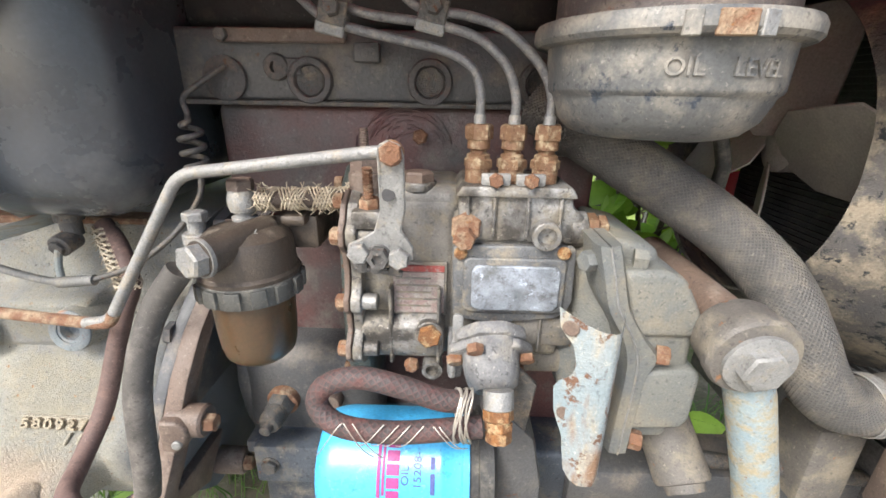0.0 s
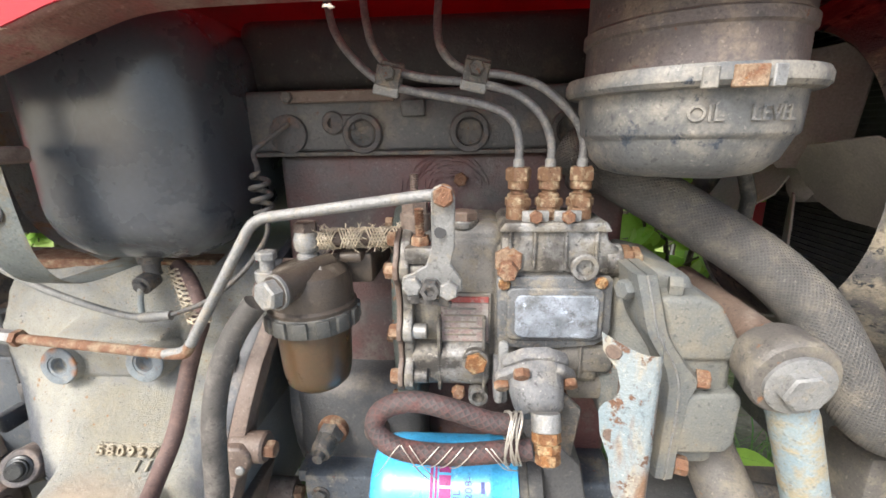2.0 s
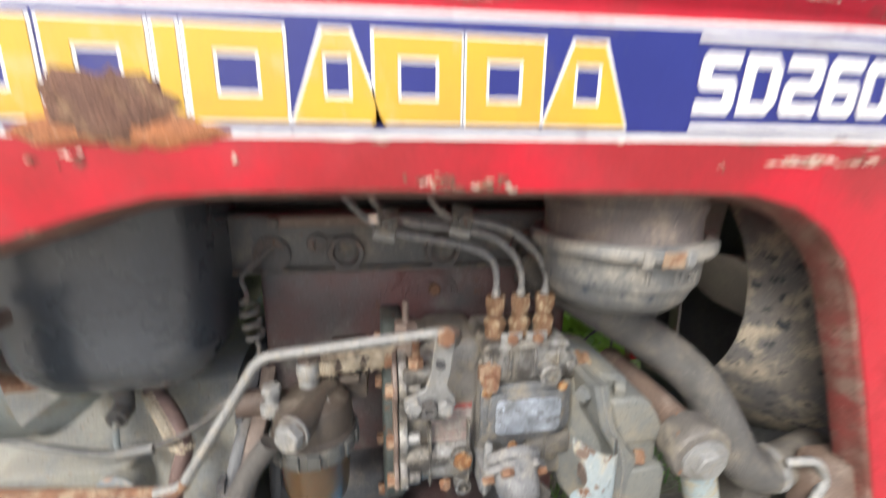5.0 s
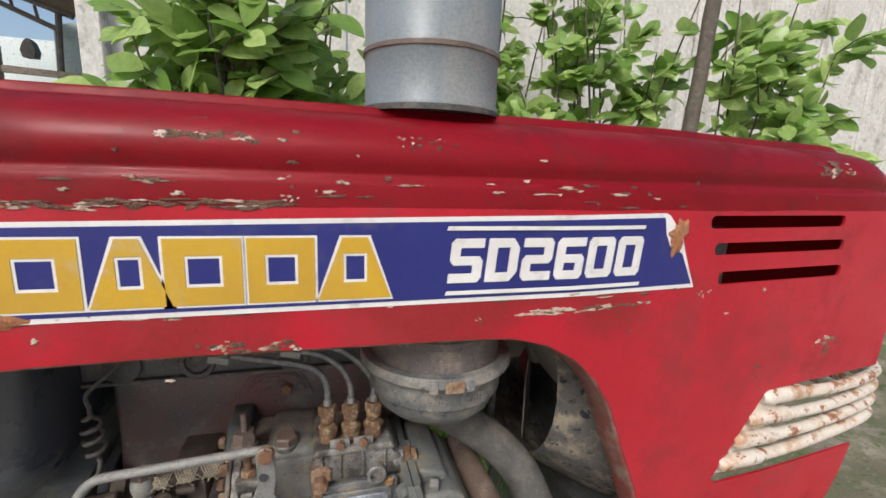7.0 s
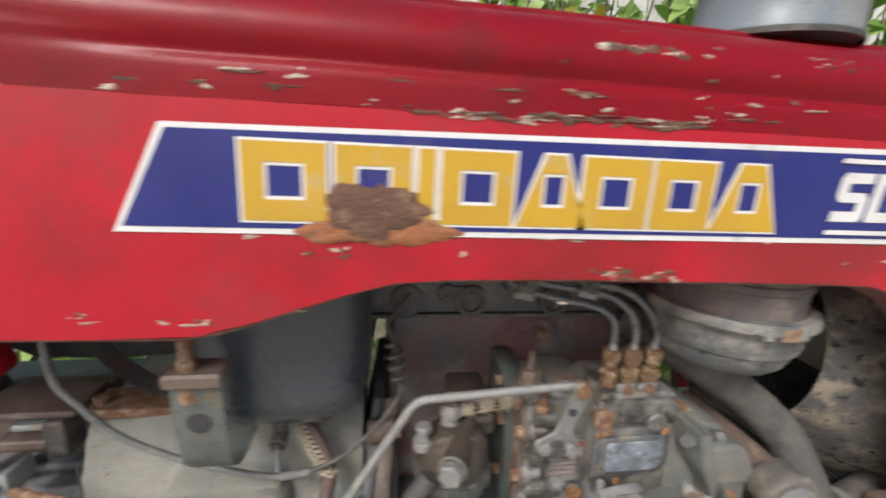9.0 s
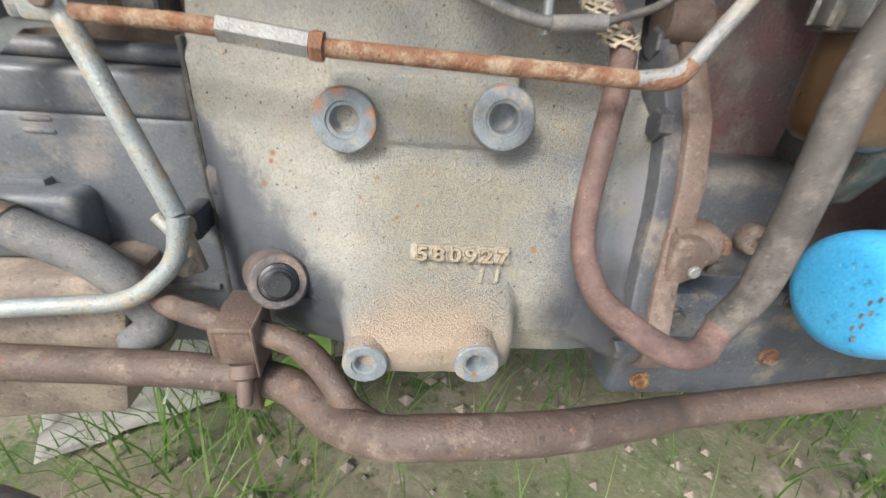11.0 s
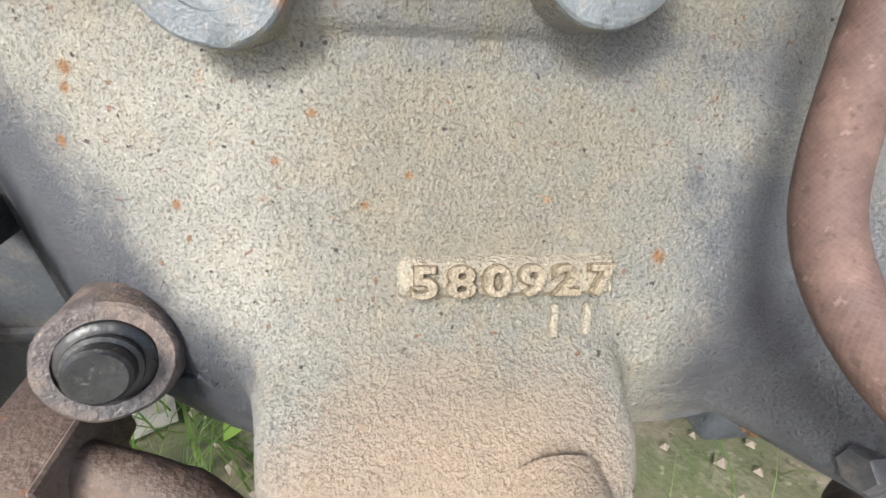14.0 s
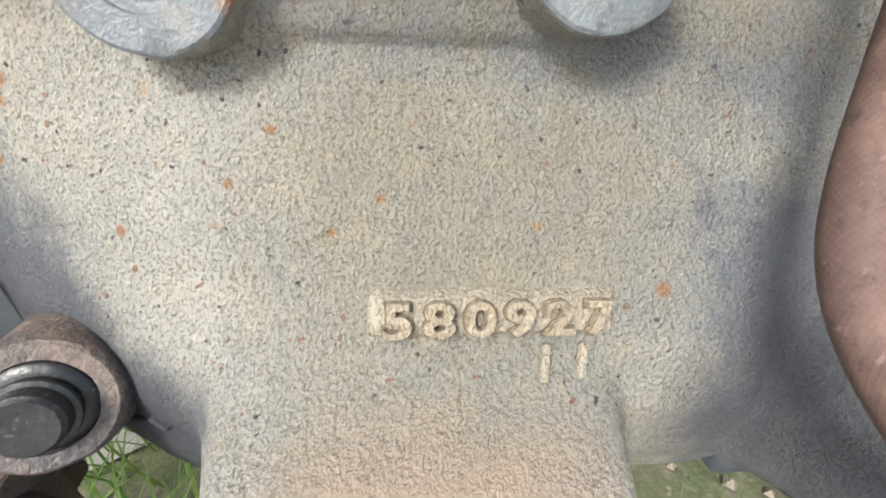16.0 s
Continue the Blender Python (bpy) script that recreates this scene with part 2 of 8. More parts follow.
M_ringdk = surface("dark_rusted_port", (0.085, 0.078, 0.076), (0.062, 0.060, 0.062), (0.15, 0.115, 0.095), 0.34, (0.19, 0.085, 0.045), 0.32, 0.0, 0.55, 0.4, 40, 500)
M_greenplate = surface("dark_green_plate", (0.045, 0.06, 0.055), (0.075, 0.085, 0.078), (0.16, 0.14, 0.11), 0.34, DARKRUST, 0.36, 0.0, 0.5, 0.4, 26, 420)
M_pan = surface("blue_grey_sump", (0.085, 0.10, 0.12), (0.06, 0.07, 0.085), (0.20, 0.18, 0.15), 0.36, RUST, 0.26, 0.0, 0.5, 0.3, 22, 500)
M_alu = surface("dirty_aluminium", (0.38, 0.375, 0.36), (0.14, 0.135, 0.13), (0.25, 0.225, 0.185), 0.44, (0.66, 0.66, 0.64), 0.27, 0.5, 0.45, 0.30, 40, 600, second=(0.085, 0.078, 0.070), second_amt=0.42, specks=0.8)
M_alu_dark = surface("brown_aluminium", (0.22, 0.205, 0.185), (0.13, 0.125, 0.115), (0.25, 0.22, 0.17), 0.42, (0.5, 0.5, 0.48), 0.22, 0.3, 0.5, 0.2, 40, 600)
M_cover = surface("bluish_cover_sheet", (0.40, 0.44, 0.50), (0.20, 0.22, 0.24), (0.15, 0.15, 0.15), 0.36, (0.62, 0.68, 0.78), 0.38, 0.45, 0.42, 0.3, 50, 700)
M_cover_dark = surface("grey_cover_rim", (0.17, 0.175, 0.18), (0.11, 0.115, 0.12), (0.28, 0.25, 0.2), 0.36, RUST, 0.18, 0.35, 0.45, 0.3, 50, 700)
M_rust = surface("rusty_steel", (0.22, 0.105, 0.055), (0.17, 0.085, 0.05), (0.33, 0.24, 0.16), 0.45, (0.31, 0.13, 0.04), 0.34, 0.0, 0.8, 0.6, 60, 700)
M_rust_or = surface("orange_rust", (0.31, 0.135, 0.045), (0.19, 0.085, 0.035), (0.45, 0.33, 0.18), 0.38, (0.12, 0.06, 0.03), 0.36, 0.0, 0.8, 0.7, 90, 900)
M_rust_dk = surface("brown_rust", (0.155, 0.108, 0.083), (0.115, 0.085, 0.070), (0.24, 0.19, 0.155), 0.36, (0.21, 0.10, 0.05), 0.28, 0.0, 0.55, 0.2, 24, 700)
M_piperust = surface("dark_rusty_pipe", (0.125, 0.085, 0.064), (0.085, 0.062, 0.052), (0.20, 0.155, 0.12), 0.32, (0.24, 0.105, 0.045), 0.33, 0.0, 0.6, 0.35, 30, 500, specks=0.5)
M_nut = surface("yellow_zinc_rust", (0.20, 0.115, 0.060), (0.15, 0.075, 0.040), (0.40, 0.32, 0.21), 0.36, (0.14, 0.065, 0.035), 0.36, 0.2, 0.65, 0.35, 110, 900)
M_steel = surface("grey_steel", (0.31, 0.31, 0.30), (0.23, 0.228, 0.222), (0.35, 0.315, 0.26), 0.36, RUST, 0.20, 0.35, 0.5, 0.35, 60, 800)
M_tube = surface("grey_brown_tube", (0.165, 0.165, 0.16), (0.125, 0.13, 0.13), (0.24, 0.22, 0.19), 0.38, (0.24, 0.13, 0.07), 0.20, 0.0, 0.6, 0.35, 26, 600)
M_steel_dk = surface("dark_steel", (0.12, 0.115, 0.11), (0.08, 0.078, 0.075), (0.22, 0.18, 0.14), 0.38, DARKRUST, 0.34, 0.3, 0.5, 0.4, 60, 800)
M_pipe = surface("dull_steel_pipe", (0.22, 0.22, 0.22), (0.16, 0.16, 0.165), (0.33, 0.31, 0.28), 0.40, (0.5, 0.5, 0.48), 0.20, 0.35, 0.5, 0.3, 90, 900)
M_galv = surface("galvanised_strap", (0.35, 0.38, 0.36), (0.25, 0.28, 0.28), (0.36, 0.30, 0.21), 0.38, RUST, 0.25, 0.3, 0.5, 0.3, 30, 700)
M_clean = surface("oil_bath_casing", (0.120, 0.122, 0.120), (0.090, 0.095, 0.10), (0.265, 0.245, 0.21), 0.47, (0.055, 0.068, 0.09), 0.36, 0.0, 0.5, 0.12, 16, 600)
M_clean_top = surface("rusty_air_casing", (0.125, 0.098, 0.088), (0.10, 0.088, 0.085), (0.23, 0.185, 0.15), 0.42, (0.24, 0.10, 0.055), 0.28, 0.0, 0.65, 0.35, 26, 600)
M_tank = surface("black_tank_paint", (0.045, 0.052, 0.062), (0.055, 0.063, 0.074), (0.13, 0.135, 0.14), 0.18, None, 0, 0.0, 0.28, 0.03, 6, 300, coat=0.4, specks=0.12)
M_cap = surface("brown_filter_head", (0.092, 0.072, 0.055), (0.062, 0.050, 0.041), (0.17, 0.145, 0.115), 0.26, (0.05, 0.045, 0.04), 0.28, 0.2, 0.42, 0.25, 40, 700, specks=0.2)
M_ring = surface("grey_ring_nut", (0.10, 0.10, 0.092), (0.075, 0.075, 0.07), (0.22, 0.205, 0.175), 0.34, None, 0.3, 0.2, 0.45, 0.25, 50, 700, specks=0.2)
M_gearcase = surface("khaki_gear_case", (0.165, 0.165, 0.145), (0.118, 0.130, 0.135), (0.225, 0.205, 0.16), 0.42, (0.31, 0.16, 0.075), 0.25, 0.0, 0.52, 0.3, 16, 700, specks=0.5, second=(0.13, 0.14, 0.14), second_amt=0.30)
M_guard = surface("chipped_blue_guard", (0.215, 0.275, 0.30), (0.27, 0.305, 0.31), (0.36, 0.325, 0.255), 0.38, (0.17, 0.09, 0.055), 0.44, 0.0, 0.5, 0.35, 26, 600, second=(0.22, 0.13, 0.08), second_amt=0.30, streak=(2.0, 1.6, 0.6))
M_column = surface("faded_blue_column", (0.24, 0.32, 0.36), (0.29, 0.34, 0.34), (0.36, 0.31, 0.21), 0.50, (0.30, 0.14, 0.05), 0.28, 0.0, 0.6, 0.4, 40, 600)
M_bush = surface("dusty_bush", (0.135, 0.122, 0.108), (0.105, 0.098, 0.09), (0.21, 0.185, 0.145), 0.44, (0.28, 0.14, 0.07), 0.30, 0.0, 0.62, 0.25, 26, 700)
M_shroud = surface("peeling_shroud", (0.085, 0.084, 0.086), (0.12, 0.108, 0.096), (0.31, 0.265, 0.20), 0.42, (0.032, 0.038, 0.045), 0.44, 0.0, 0.7, 0.45, 22, 600)
M_fan = surface("dusty_fan_blade", (0.34, 0.31, 0.285), (0.29, 0.265, 0.245), (0.40, 0.36, 0.315), 0.40, RUST, 0.10, 0.0, 0.65, 0.15, 12, 500, specks=0.15)
M_core = surface("dusty_radiator_core", (0.085, 0.08, 0.082), (0.065, 0.062, 0.064), (0.15, 0.135, 0.125), 0.36, None, 0, 0.0, 0.7, 0.4, 30, 300)
M_pumpgrey = surface("grimy_grey_casting", (0.22, 0.22, 0.22), (0.11, 0.11, 0.112), (0.27, 0.255, 0.23), 0.40, (0.55, 0.55, 0.53), 0.26, 0.15, 0.55, 0.4, 55, 600, specks=0.7)
M_darkhose = surface("dark_brown_hose", (0.085, 0.055, 0.040), (0.06, 0.045, 0.036), (0.16, 0.12, 0.09), 0.34, None, 0, 0.0, 0.7, 0.3, 60, 700)
M_straw = surface("straw_braid", (0.56, 0.49, 0.38), (0.40, 0.33, 0.23), None, 0, None, 0, 0.1, 0.6, 0.2, 120, 900)
M_wire = surface("bright_wire", (0.55, 0.52, 0.47), (0.40, 0.36, 0.30), None, 0, None, 0, 0.6, 0.4, 0.1, 120, 900)
M_cable = surface("grey_cable", (0.19, 0.19, 0.18), (0.13, 0.13, 0.125), (0.26, 0.24, 0.2), 0.36, None, 0, 0.0, 0.55, 0.25, 60, 800)
M_oil = surface("light_blue_enamel", (0.055, 0.38, 0.70), (0.075, 0.42, 0.73), (0.16, 0.38, 0.55), 0.14, None, 0, 0.0, 0.34, 0.08, 20, 400, coat=0.3)
M_black = surface("black_rubber", (0.03, 0.03, 0.03), (0.045, 0.044, 0.042), (0.13, 0.12, 0.10), 0.38, None, 0, 0.0, 0.6, 0.3, 30, 500)
# near-black: the black dash panel, and shade put into enclosed sheets and holes
M_dark = surface("black_sheet_and_shade", (0.022, 0.022, 0.024), (0.035, 0.034, 0.034), (0.08, 0.07, 0.06), 0.26, DARKRUST, 0.22, 0.0, 0.6, 0.2, 24, 400)
M_blackbolt = surface("black_oiled_bolt", (0.03, 0.032, 0.034), (0.06, 0.062, 0.062), (0.14, 0.14, 0.13), 0.3, None, 0, 0.4, 0.32, 0.1, 60, 700)
M_precl = surface("blue_grey_precleaner", (0.155, 0.185, 0.205), (0.185, 0.21, 0.225), (0.25, 0.25, 0.24), 0.34, (0.20, 0.13, 0.08), 0.16, 0.0, 0.46, 0.05, 9, 400, specks=0.2, streak=(1, 1, 0.4))
M_brownblock = surface("brown_axle_casting", (0.25, 0.20, 0.16), (0.18, 0.15, 0.13), (0.33, 0.275, 0.21), 0.46, RUST, 0.24, 0.0, 0.62, 0.25, 16, 500)
M_white = surface("white_bars_rusting", (0.70, 0.64, 0.56), (0.64, 0.56, 0.47), (0.46, 0.27, 0.15), 0.38, (0.33, 0.12, 0.045), 0.46, 0.0, 0.5, 0.15, 20, 600, specks=0.2)
M_decal = surface("blue_decal", (0.012, 0.016, 0.135), (0.016, 0.021, 0.155), (0.045, 0.042, 0.13), 0.24, (0.09, 0.06, 0.06), 0.10, 0.0, 0.38, 0.02, 16, 500, specks=0.1, grainy=0.08)
M_yellow = surface("yellow_decal", (0.50, 0.30, 0.020), (0.44, 0.26, 0.026), (0.44, 0.32, 0.13), 0.26, (0.12, 0.08, 0.05), 0.20, 0.0, 0.42, 0.02, 20, 300, specks=0.05, grainy=0.05)
M_wdecal = surface("white_decal", (0.68, 0.67, 0.65), (0.60, 0.58, 0.56), (0.46, 0.42, 0.40), 0.24, (0.35, 0.10, 0.07), 0.14, 0.0, 0.45, 0.02, 25, 300, specks=0.05, grainy=0.06)
M_ink = surface("magenta_ink", (0.38, 0.04, 0.20), (0.32, 0.05, 0.20), None, 0, None, 0, 0.0, 0.45, 0.0, 60, 500)
M_ink2 = surface("navy_ink", (0.06, 0.08, 0.25), (0.08, 0.10, 0.28), None, 0, None, 0, 0.0, 0.45, 0.0, 60, 500)
M_labelred = surface("worn_label", (0.32, 0.22, 0.20), (0.24, 0.20, 0.19), (0.36, 0.33, 0.30), 0.46, (0.20, 0.10, 0.09), 0.34, 0.2, 0.5, 0.2, 90, 900)
M_labelband = surface("worn_red_band", (0.33, 0.06, 0.05), (0.26, 0.07, 0.06), (0.32, 0.26, 0.24), 0.3, None, 0, 0.1, 0.5, 0.2, 90, 900)


def red_paint():
    """Old red enamel with stains, chips to pale primer and rust eaten through."""
    m = surface("old_red_enamel", (0.37, 0.006, 0.017), (0.42, 0.009, 0.022), (0.29, 0.018, 0.024), 0.34, (0.62, 0.48, 0.40), 0.12, 0.0, 0.40, 0.04, 7, 260, coat=0.05, second=(0.25, 0.012, 0.016), second_amt=0.32, specks=0.08, grainy=0.12)
    m.node_tree.nodes["Principled BSDF"].inputs["Specular IOR Level"].default_value = 0.38
    return m


M_red = red_paint()
M_rededge = surface("rust_stained_red_edge", (0.22, 0.045, 0.04), (0.15, 0.065, 0.05), (0.24, 0.15, 0.12), 0.44, (0.16, 0.08, 0.05), 0.36, 0.0, 0.6, 0.3, 24, 500)
M_primer = surface("chipped_primer_edge", (0.62, 0.52, 0.44), (0.50, 0.38, 0.30), (0.30, 0.14, 0.08), 0.40, (0.16, 0.08, 0.05), 0.38, 0.0, 0.7, 0.5, 60, 600)
M_scab = surface("rust_scab", (0.13, 0.065, 0.045), (0.17, 0.085, 0.055), (0.27, 0.17, 0.10), 0.32, (0.07, 0.035, 0.028), 0.40, 0.0, 0.85, 0.8, 40, 500)
M_scab_or = surface("orange_rust_scab", (0.40, 0.15, 0.06), (0.32, 0.13, 0.06), (0.30, 0.20, 0.12), 0.34, (0.16, 0.08, 0.05), 0.34, 0.0, 0.85, 0.6, 40, 500)


def hose_mat(name, dark, light, around, along, relief=0.5, tint=0.4):
    """Cloth-braided rubber: crossing strands as relief, dust on the high threads."""
    m = surface(name, dark, tuple(v * 1.5 for v in dark), light, 0.42, None, 0, 0.0, 0.7, 0.0, 30, 600)
    nt = m.node_tree
    b = nt.nodes["Principled BSDF"]
    uv = nt.nodes.new("ShaderNodeUVMap")
    hs = []
    for s in (1, -1):
        mp = nt.nodes.new("ShaderNodeMapping")
        mp.inputs["Scale"].default_value = (around, along, 1)
        nt.links.new(uv.outputs[0], mp.inputs["Vector"])
        sep = nt.nodes.new("ShaderNodeSeparateXYZ")
        nt.links.new(mp.outputs[0], sep.inputs[0])
        a = math_node(nt, "ADD", math_node(nt, "MULTIPLY", sep.outputs[0], s * 1.0), sep.outputs[1])
        hs.append(math_node(nt, "SINE", math_node(nt, "MULTIPLY", a, 2 * math.pi), 0.0))
    h = math_node(nt, "MAXIMUM", hs[0], hs[1])
    bn = nt.nodes.new("ShaderNodeBump")
    bn.inputs["Strength"].default_value, bn.inputs["Distance"].default_value = relief, 0.0008
    nt.links.new(h, bn.inputs["Height"])
    nt.links.new(bn.outputs[0], b.inputs["Normal"])
    src = b.inputs["Base Color"].links[0].from_socket
    nt.links.new(blend(nt, math_node(nt, "MULTIPLY", math_node(nt, "GREATER_THAN", h, 0.8), tint), src, light), b.inputs["Base Color"])
    return m


M_radhose = hose_mat("braided_radiator_hose", (0.066, 0.064, 0.061), (0.165, 0.148, 0.124), 40, 40, 0.6, 0.22)
M_redhose = hose_mat("red_braided_hose", (0.042, 0.033, 0.032), (0.115, 0.050, 0.044), 8, 8, 0.25, 0.4)
M_fuelhose = hose_mat("brown_cloth_hose", (0.088, 0.055, 0.047), (0.185, 0.12, 0.10), 26, 26, 0.12, 0.12)
M_greyhose = hose_mat("grey_rubber_hose", (0.055, 0.050, 0.045), (0.15, 0.135, 0.12), 26, 26, 0.08, 0.1)

M_bowl = surface("amber_filter_bowl", (0.060, 0.034, 0.015), (0.080, 0.046, 0.021), (0.10, 0.07, 0.04), 0.30, None, 0, 0.0, 0.35, 0.05, 12, 400, coat=0.3, specks=0.1)
M_bowl.node_tree.nodes["Principled BSDF"].inputs["Subsurface Weight"].default_value = 0.25
M_bowl.node_tree.nodes["Principled BSDF"].inputs["Subsurface Scale"].default_value = 0.004


def leaf_mat(name, a, b2):
    m = bpy.data.materials.new(name)
    m.use_nodes = True
    nt = m.node_tree
    b = nt.nodes["Principled BSDF"]
    rnd = nt.nodes.new("ShaderNodeNewGeometry").outputs["Random Per Island"]
    co = nt.nodes.new("ShaderNodeTexCoord").outputs["Object"]
    col = blend(nt, rnd, a, b2)
    col = blend(nt, math_node(nt, "MULTIPLY", noise_mask(nt, co, 60, 0.4, 0.7, 2.0), 0.35), col, tuple(v * 0.6 for v in a))
    nt.links.new(col, b.inputs["Base Color"])
    b.inputs["Roughness"].default_value = 0.30
    tr = nt.nodes.new("ShaderNodeBsdfTranslucent")
    nt.links.new(col, tr.inputs["Color"])
    mx = nt.nodes.new("ShaderNodeMixShader")
    mx.inputs[0].default_value = 0.5
    nt.links.new(b.outputs[0], mx.inputs[1])
    nt.links.new(tr.outputs[0], mx.inputs[2])
    nt.links.new(mx.outputs[0], nt.nodes["Material Output"].inputs["Surface"])
    return m


M_leaf = leaf_mat("shrub_leaf", (0.17, 0.32, 0.055), (0.54, 0.68, 0.25))
M_leaf_lime = leaf_mat("bright_young_leaf", (0.24, 0.45, 0.055), (0.38, 0.60, 0.11))
M_leaf_yel = leaf_mat("yellowing_leaf", (0.45, 0.34, 0.04), (0.30, 0.30, 0.05))
M_grass = leaf_mat("grass_blade", (0.08, 0.19, 0.035), (0.22, 0.30, 0.09))
M_bark = surface("shrub_bark", (0.13, 0.105, 0.08), (0.09, 0.075, 0.06), (0.2, 0.18, 0.15), 0.3, None, 0, 0.0, 0.85, 0.6, 40, 400)
M_ground = surface("mossy_earth", (0.17, 0.135, 0.10), (0.10, 0.13, 0.055), (0.28, 0.24, 0.19), 0.36, (0.07, 0.11, 0.03), 0.40, 0.0, 0.9, 0.9, 4, 90)


def bounce_earth(m):
    """Unseen pale earth on the open side of the tractor, added to bounce light into the engine bay."""
    nt = m.node_tree
    b = nt.nodes["Principled BSDF"]
    co = nt.nodes.new("ShaderNodeTexCoord").outputs["Object"]
    sep = nt.nodes.new("ShaderNodeSeparateXYZ")
    nt.links.new(co, sep.inputs[0])
    r = nt.nodes.new("ShaderNodeMapRange")
    r.inputs[1].default_value, r.inputs[2].default_value = 0.25, -0.15
    nt.links.new(math_node(nt, "ADD", sep.outputs[1], math_node(nt, "MULTIPLY", noise_mask(nt, co, 4, 0.0, 1.0, 1.0), 0.2)), r.inputs[0])
    src = b.inputs["Base Color"].links[0].from_socket
    # brightened out of view as a reflector, not an observed soil colour
    nt.links.new(blend(nt, r.outputs[0], src, (0.40, 0.36, 0.30)), b.inputs["Base Color"])


bounce_earth(M_ground)
M_wall = surface("pale_streaked_wall", (0.66, 0.64, 0.60), (0.56, 0.54, 0.50), (0.42, 0.40, 0.35), 0.34, (0.70, 0.69, 0.66), 0.24, 0.0, 0.85, 0.15, 2.5, 40, streak=(2, 2, 0.6))
M_shedsheet = surface("pale_green_sheet", (0.72, 0.80, 0.79), (0.78, 0.84, 0.84), (0.58, 0.62, 0.60), 0.22, None, 0, 0.0, 0.6, 0.1, 1.5, 60)
M_shedteal = surface("pale_teal_sheet", (0.36, 0.46, 0.46), (0.42, 0.52, 0.52), (0.34, 0.38, 0.37), 0.28, None, 0, 0.0, 0.6, 0.1, 1.5, 60)
M_shedframe = surface("dark_shed_frame", (0.09, 0.085, 0.08), (0.14, 0.125, 0.11), (0.25, 0.22, 0.19), 0.30, None, 0, 0.0, 0.7, 0.2, 6, 100)


def stain_shade_near(m, spots, colour, gloss):
    """Soft patches of stain, rust, dust and shade put into the colour round given places on a casting."""
    nt = m.node_tree
    b = nt.nodes["Principled BSDF"]
    co = nt.nodes.new("ShaderNodeTexCoord").outputs["Object"]
    total = None
    for place, radius in spots:
        d = nt.nodes.new("ShaderNodeVectorMath")
        d.operation = "DISTANCE"
        nt.links.new(co, d.inputs[0])
        d.inputs[1].default_value = place
        wob = math_node(nt, "ADD", d.outputs["Value"], math_node(nt, "MULTIPLY", noise_mask(nt, co, 34, 0.0, 1.0, 4.0, 9.0, 0.7), -radius * 1.3))
        r = nt.nodes.new("ShaderNodeMapRange")
        r.inputs[1].default_value, r.inputs[2].default_value, r.inputs[3].default_value, r.inputs[4].default_value = -radius * 0.2, radius * 0.72, 1.0, 0.0
        nt.links.new(wob, r.inputs[0])
        total = r.outputs[0] if total is None else math_node(nt, "MAXIMUM", total, r.outputs[0])
    total = math_node(nt, "MULTIPLY", total, 0.9)
    src = b.inputs["Base Color"].links[0].from_socket
    nt.links.new(blend(nt, total, src, colour), b.inputs["Base Color"])



def stain_shade_band(m, edges, colour, amount):
    """A patch of stain and painted shade bounded by soft, wavering lines in the plane of x and z; each edge is (nx, nz,
    offset, width).
    """
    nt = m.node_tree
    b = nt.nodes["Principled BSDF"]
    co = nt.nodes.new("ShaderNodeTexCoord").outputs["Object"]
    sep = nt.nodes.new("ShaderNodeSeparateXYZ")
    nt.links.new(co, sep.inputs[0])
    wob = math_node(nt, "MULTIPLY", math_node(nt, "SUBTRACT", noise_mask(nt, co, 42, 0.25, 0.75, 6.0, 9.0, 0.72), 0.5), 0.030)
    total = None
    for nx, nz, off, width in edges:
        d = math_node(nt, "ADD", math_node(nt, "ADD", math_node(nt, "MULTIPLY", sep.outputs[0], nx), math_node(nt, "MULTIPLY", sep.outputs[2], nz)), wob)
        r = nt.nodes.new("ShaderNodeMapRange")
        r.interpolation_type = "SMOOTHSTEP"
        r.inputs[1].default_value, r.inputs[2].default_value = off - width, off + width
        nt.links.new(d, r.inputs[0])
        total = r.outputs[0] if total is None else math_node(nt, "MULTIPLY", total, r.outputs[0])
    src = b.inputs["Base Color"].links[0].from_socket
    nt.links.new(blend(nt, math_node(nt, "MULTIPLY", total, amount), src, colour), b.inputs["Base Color"])


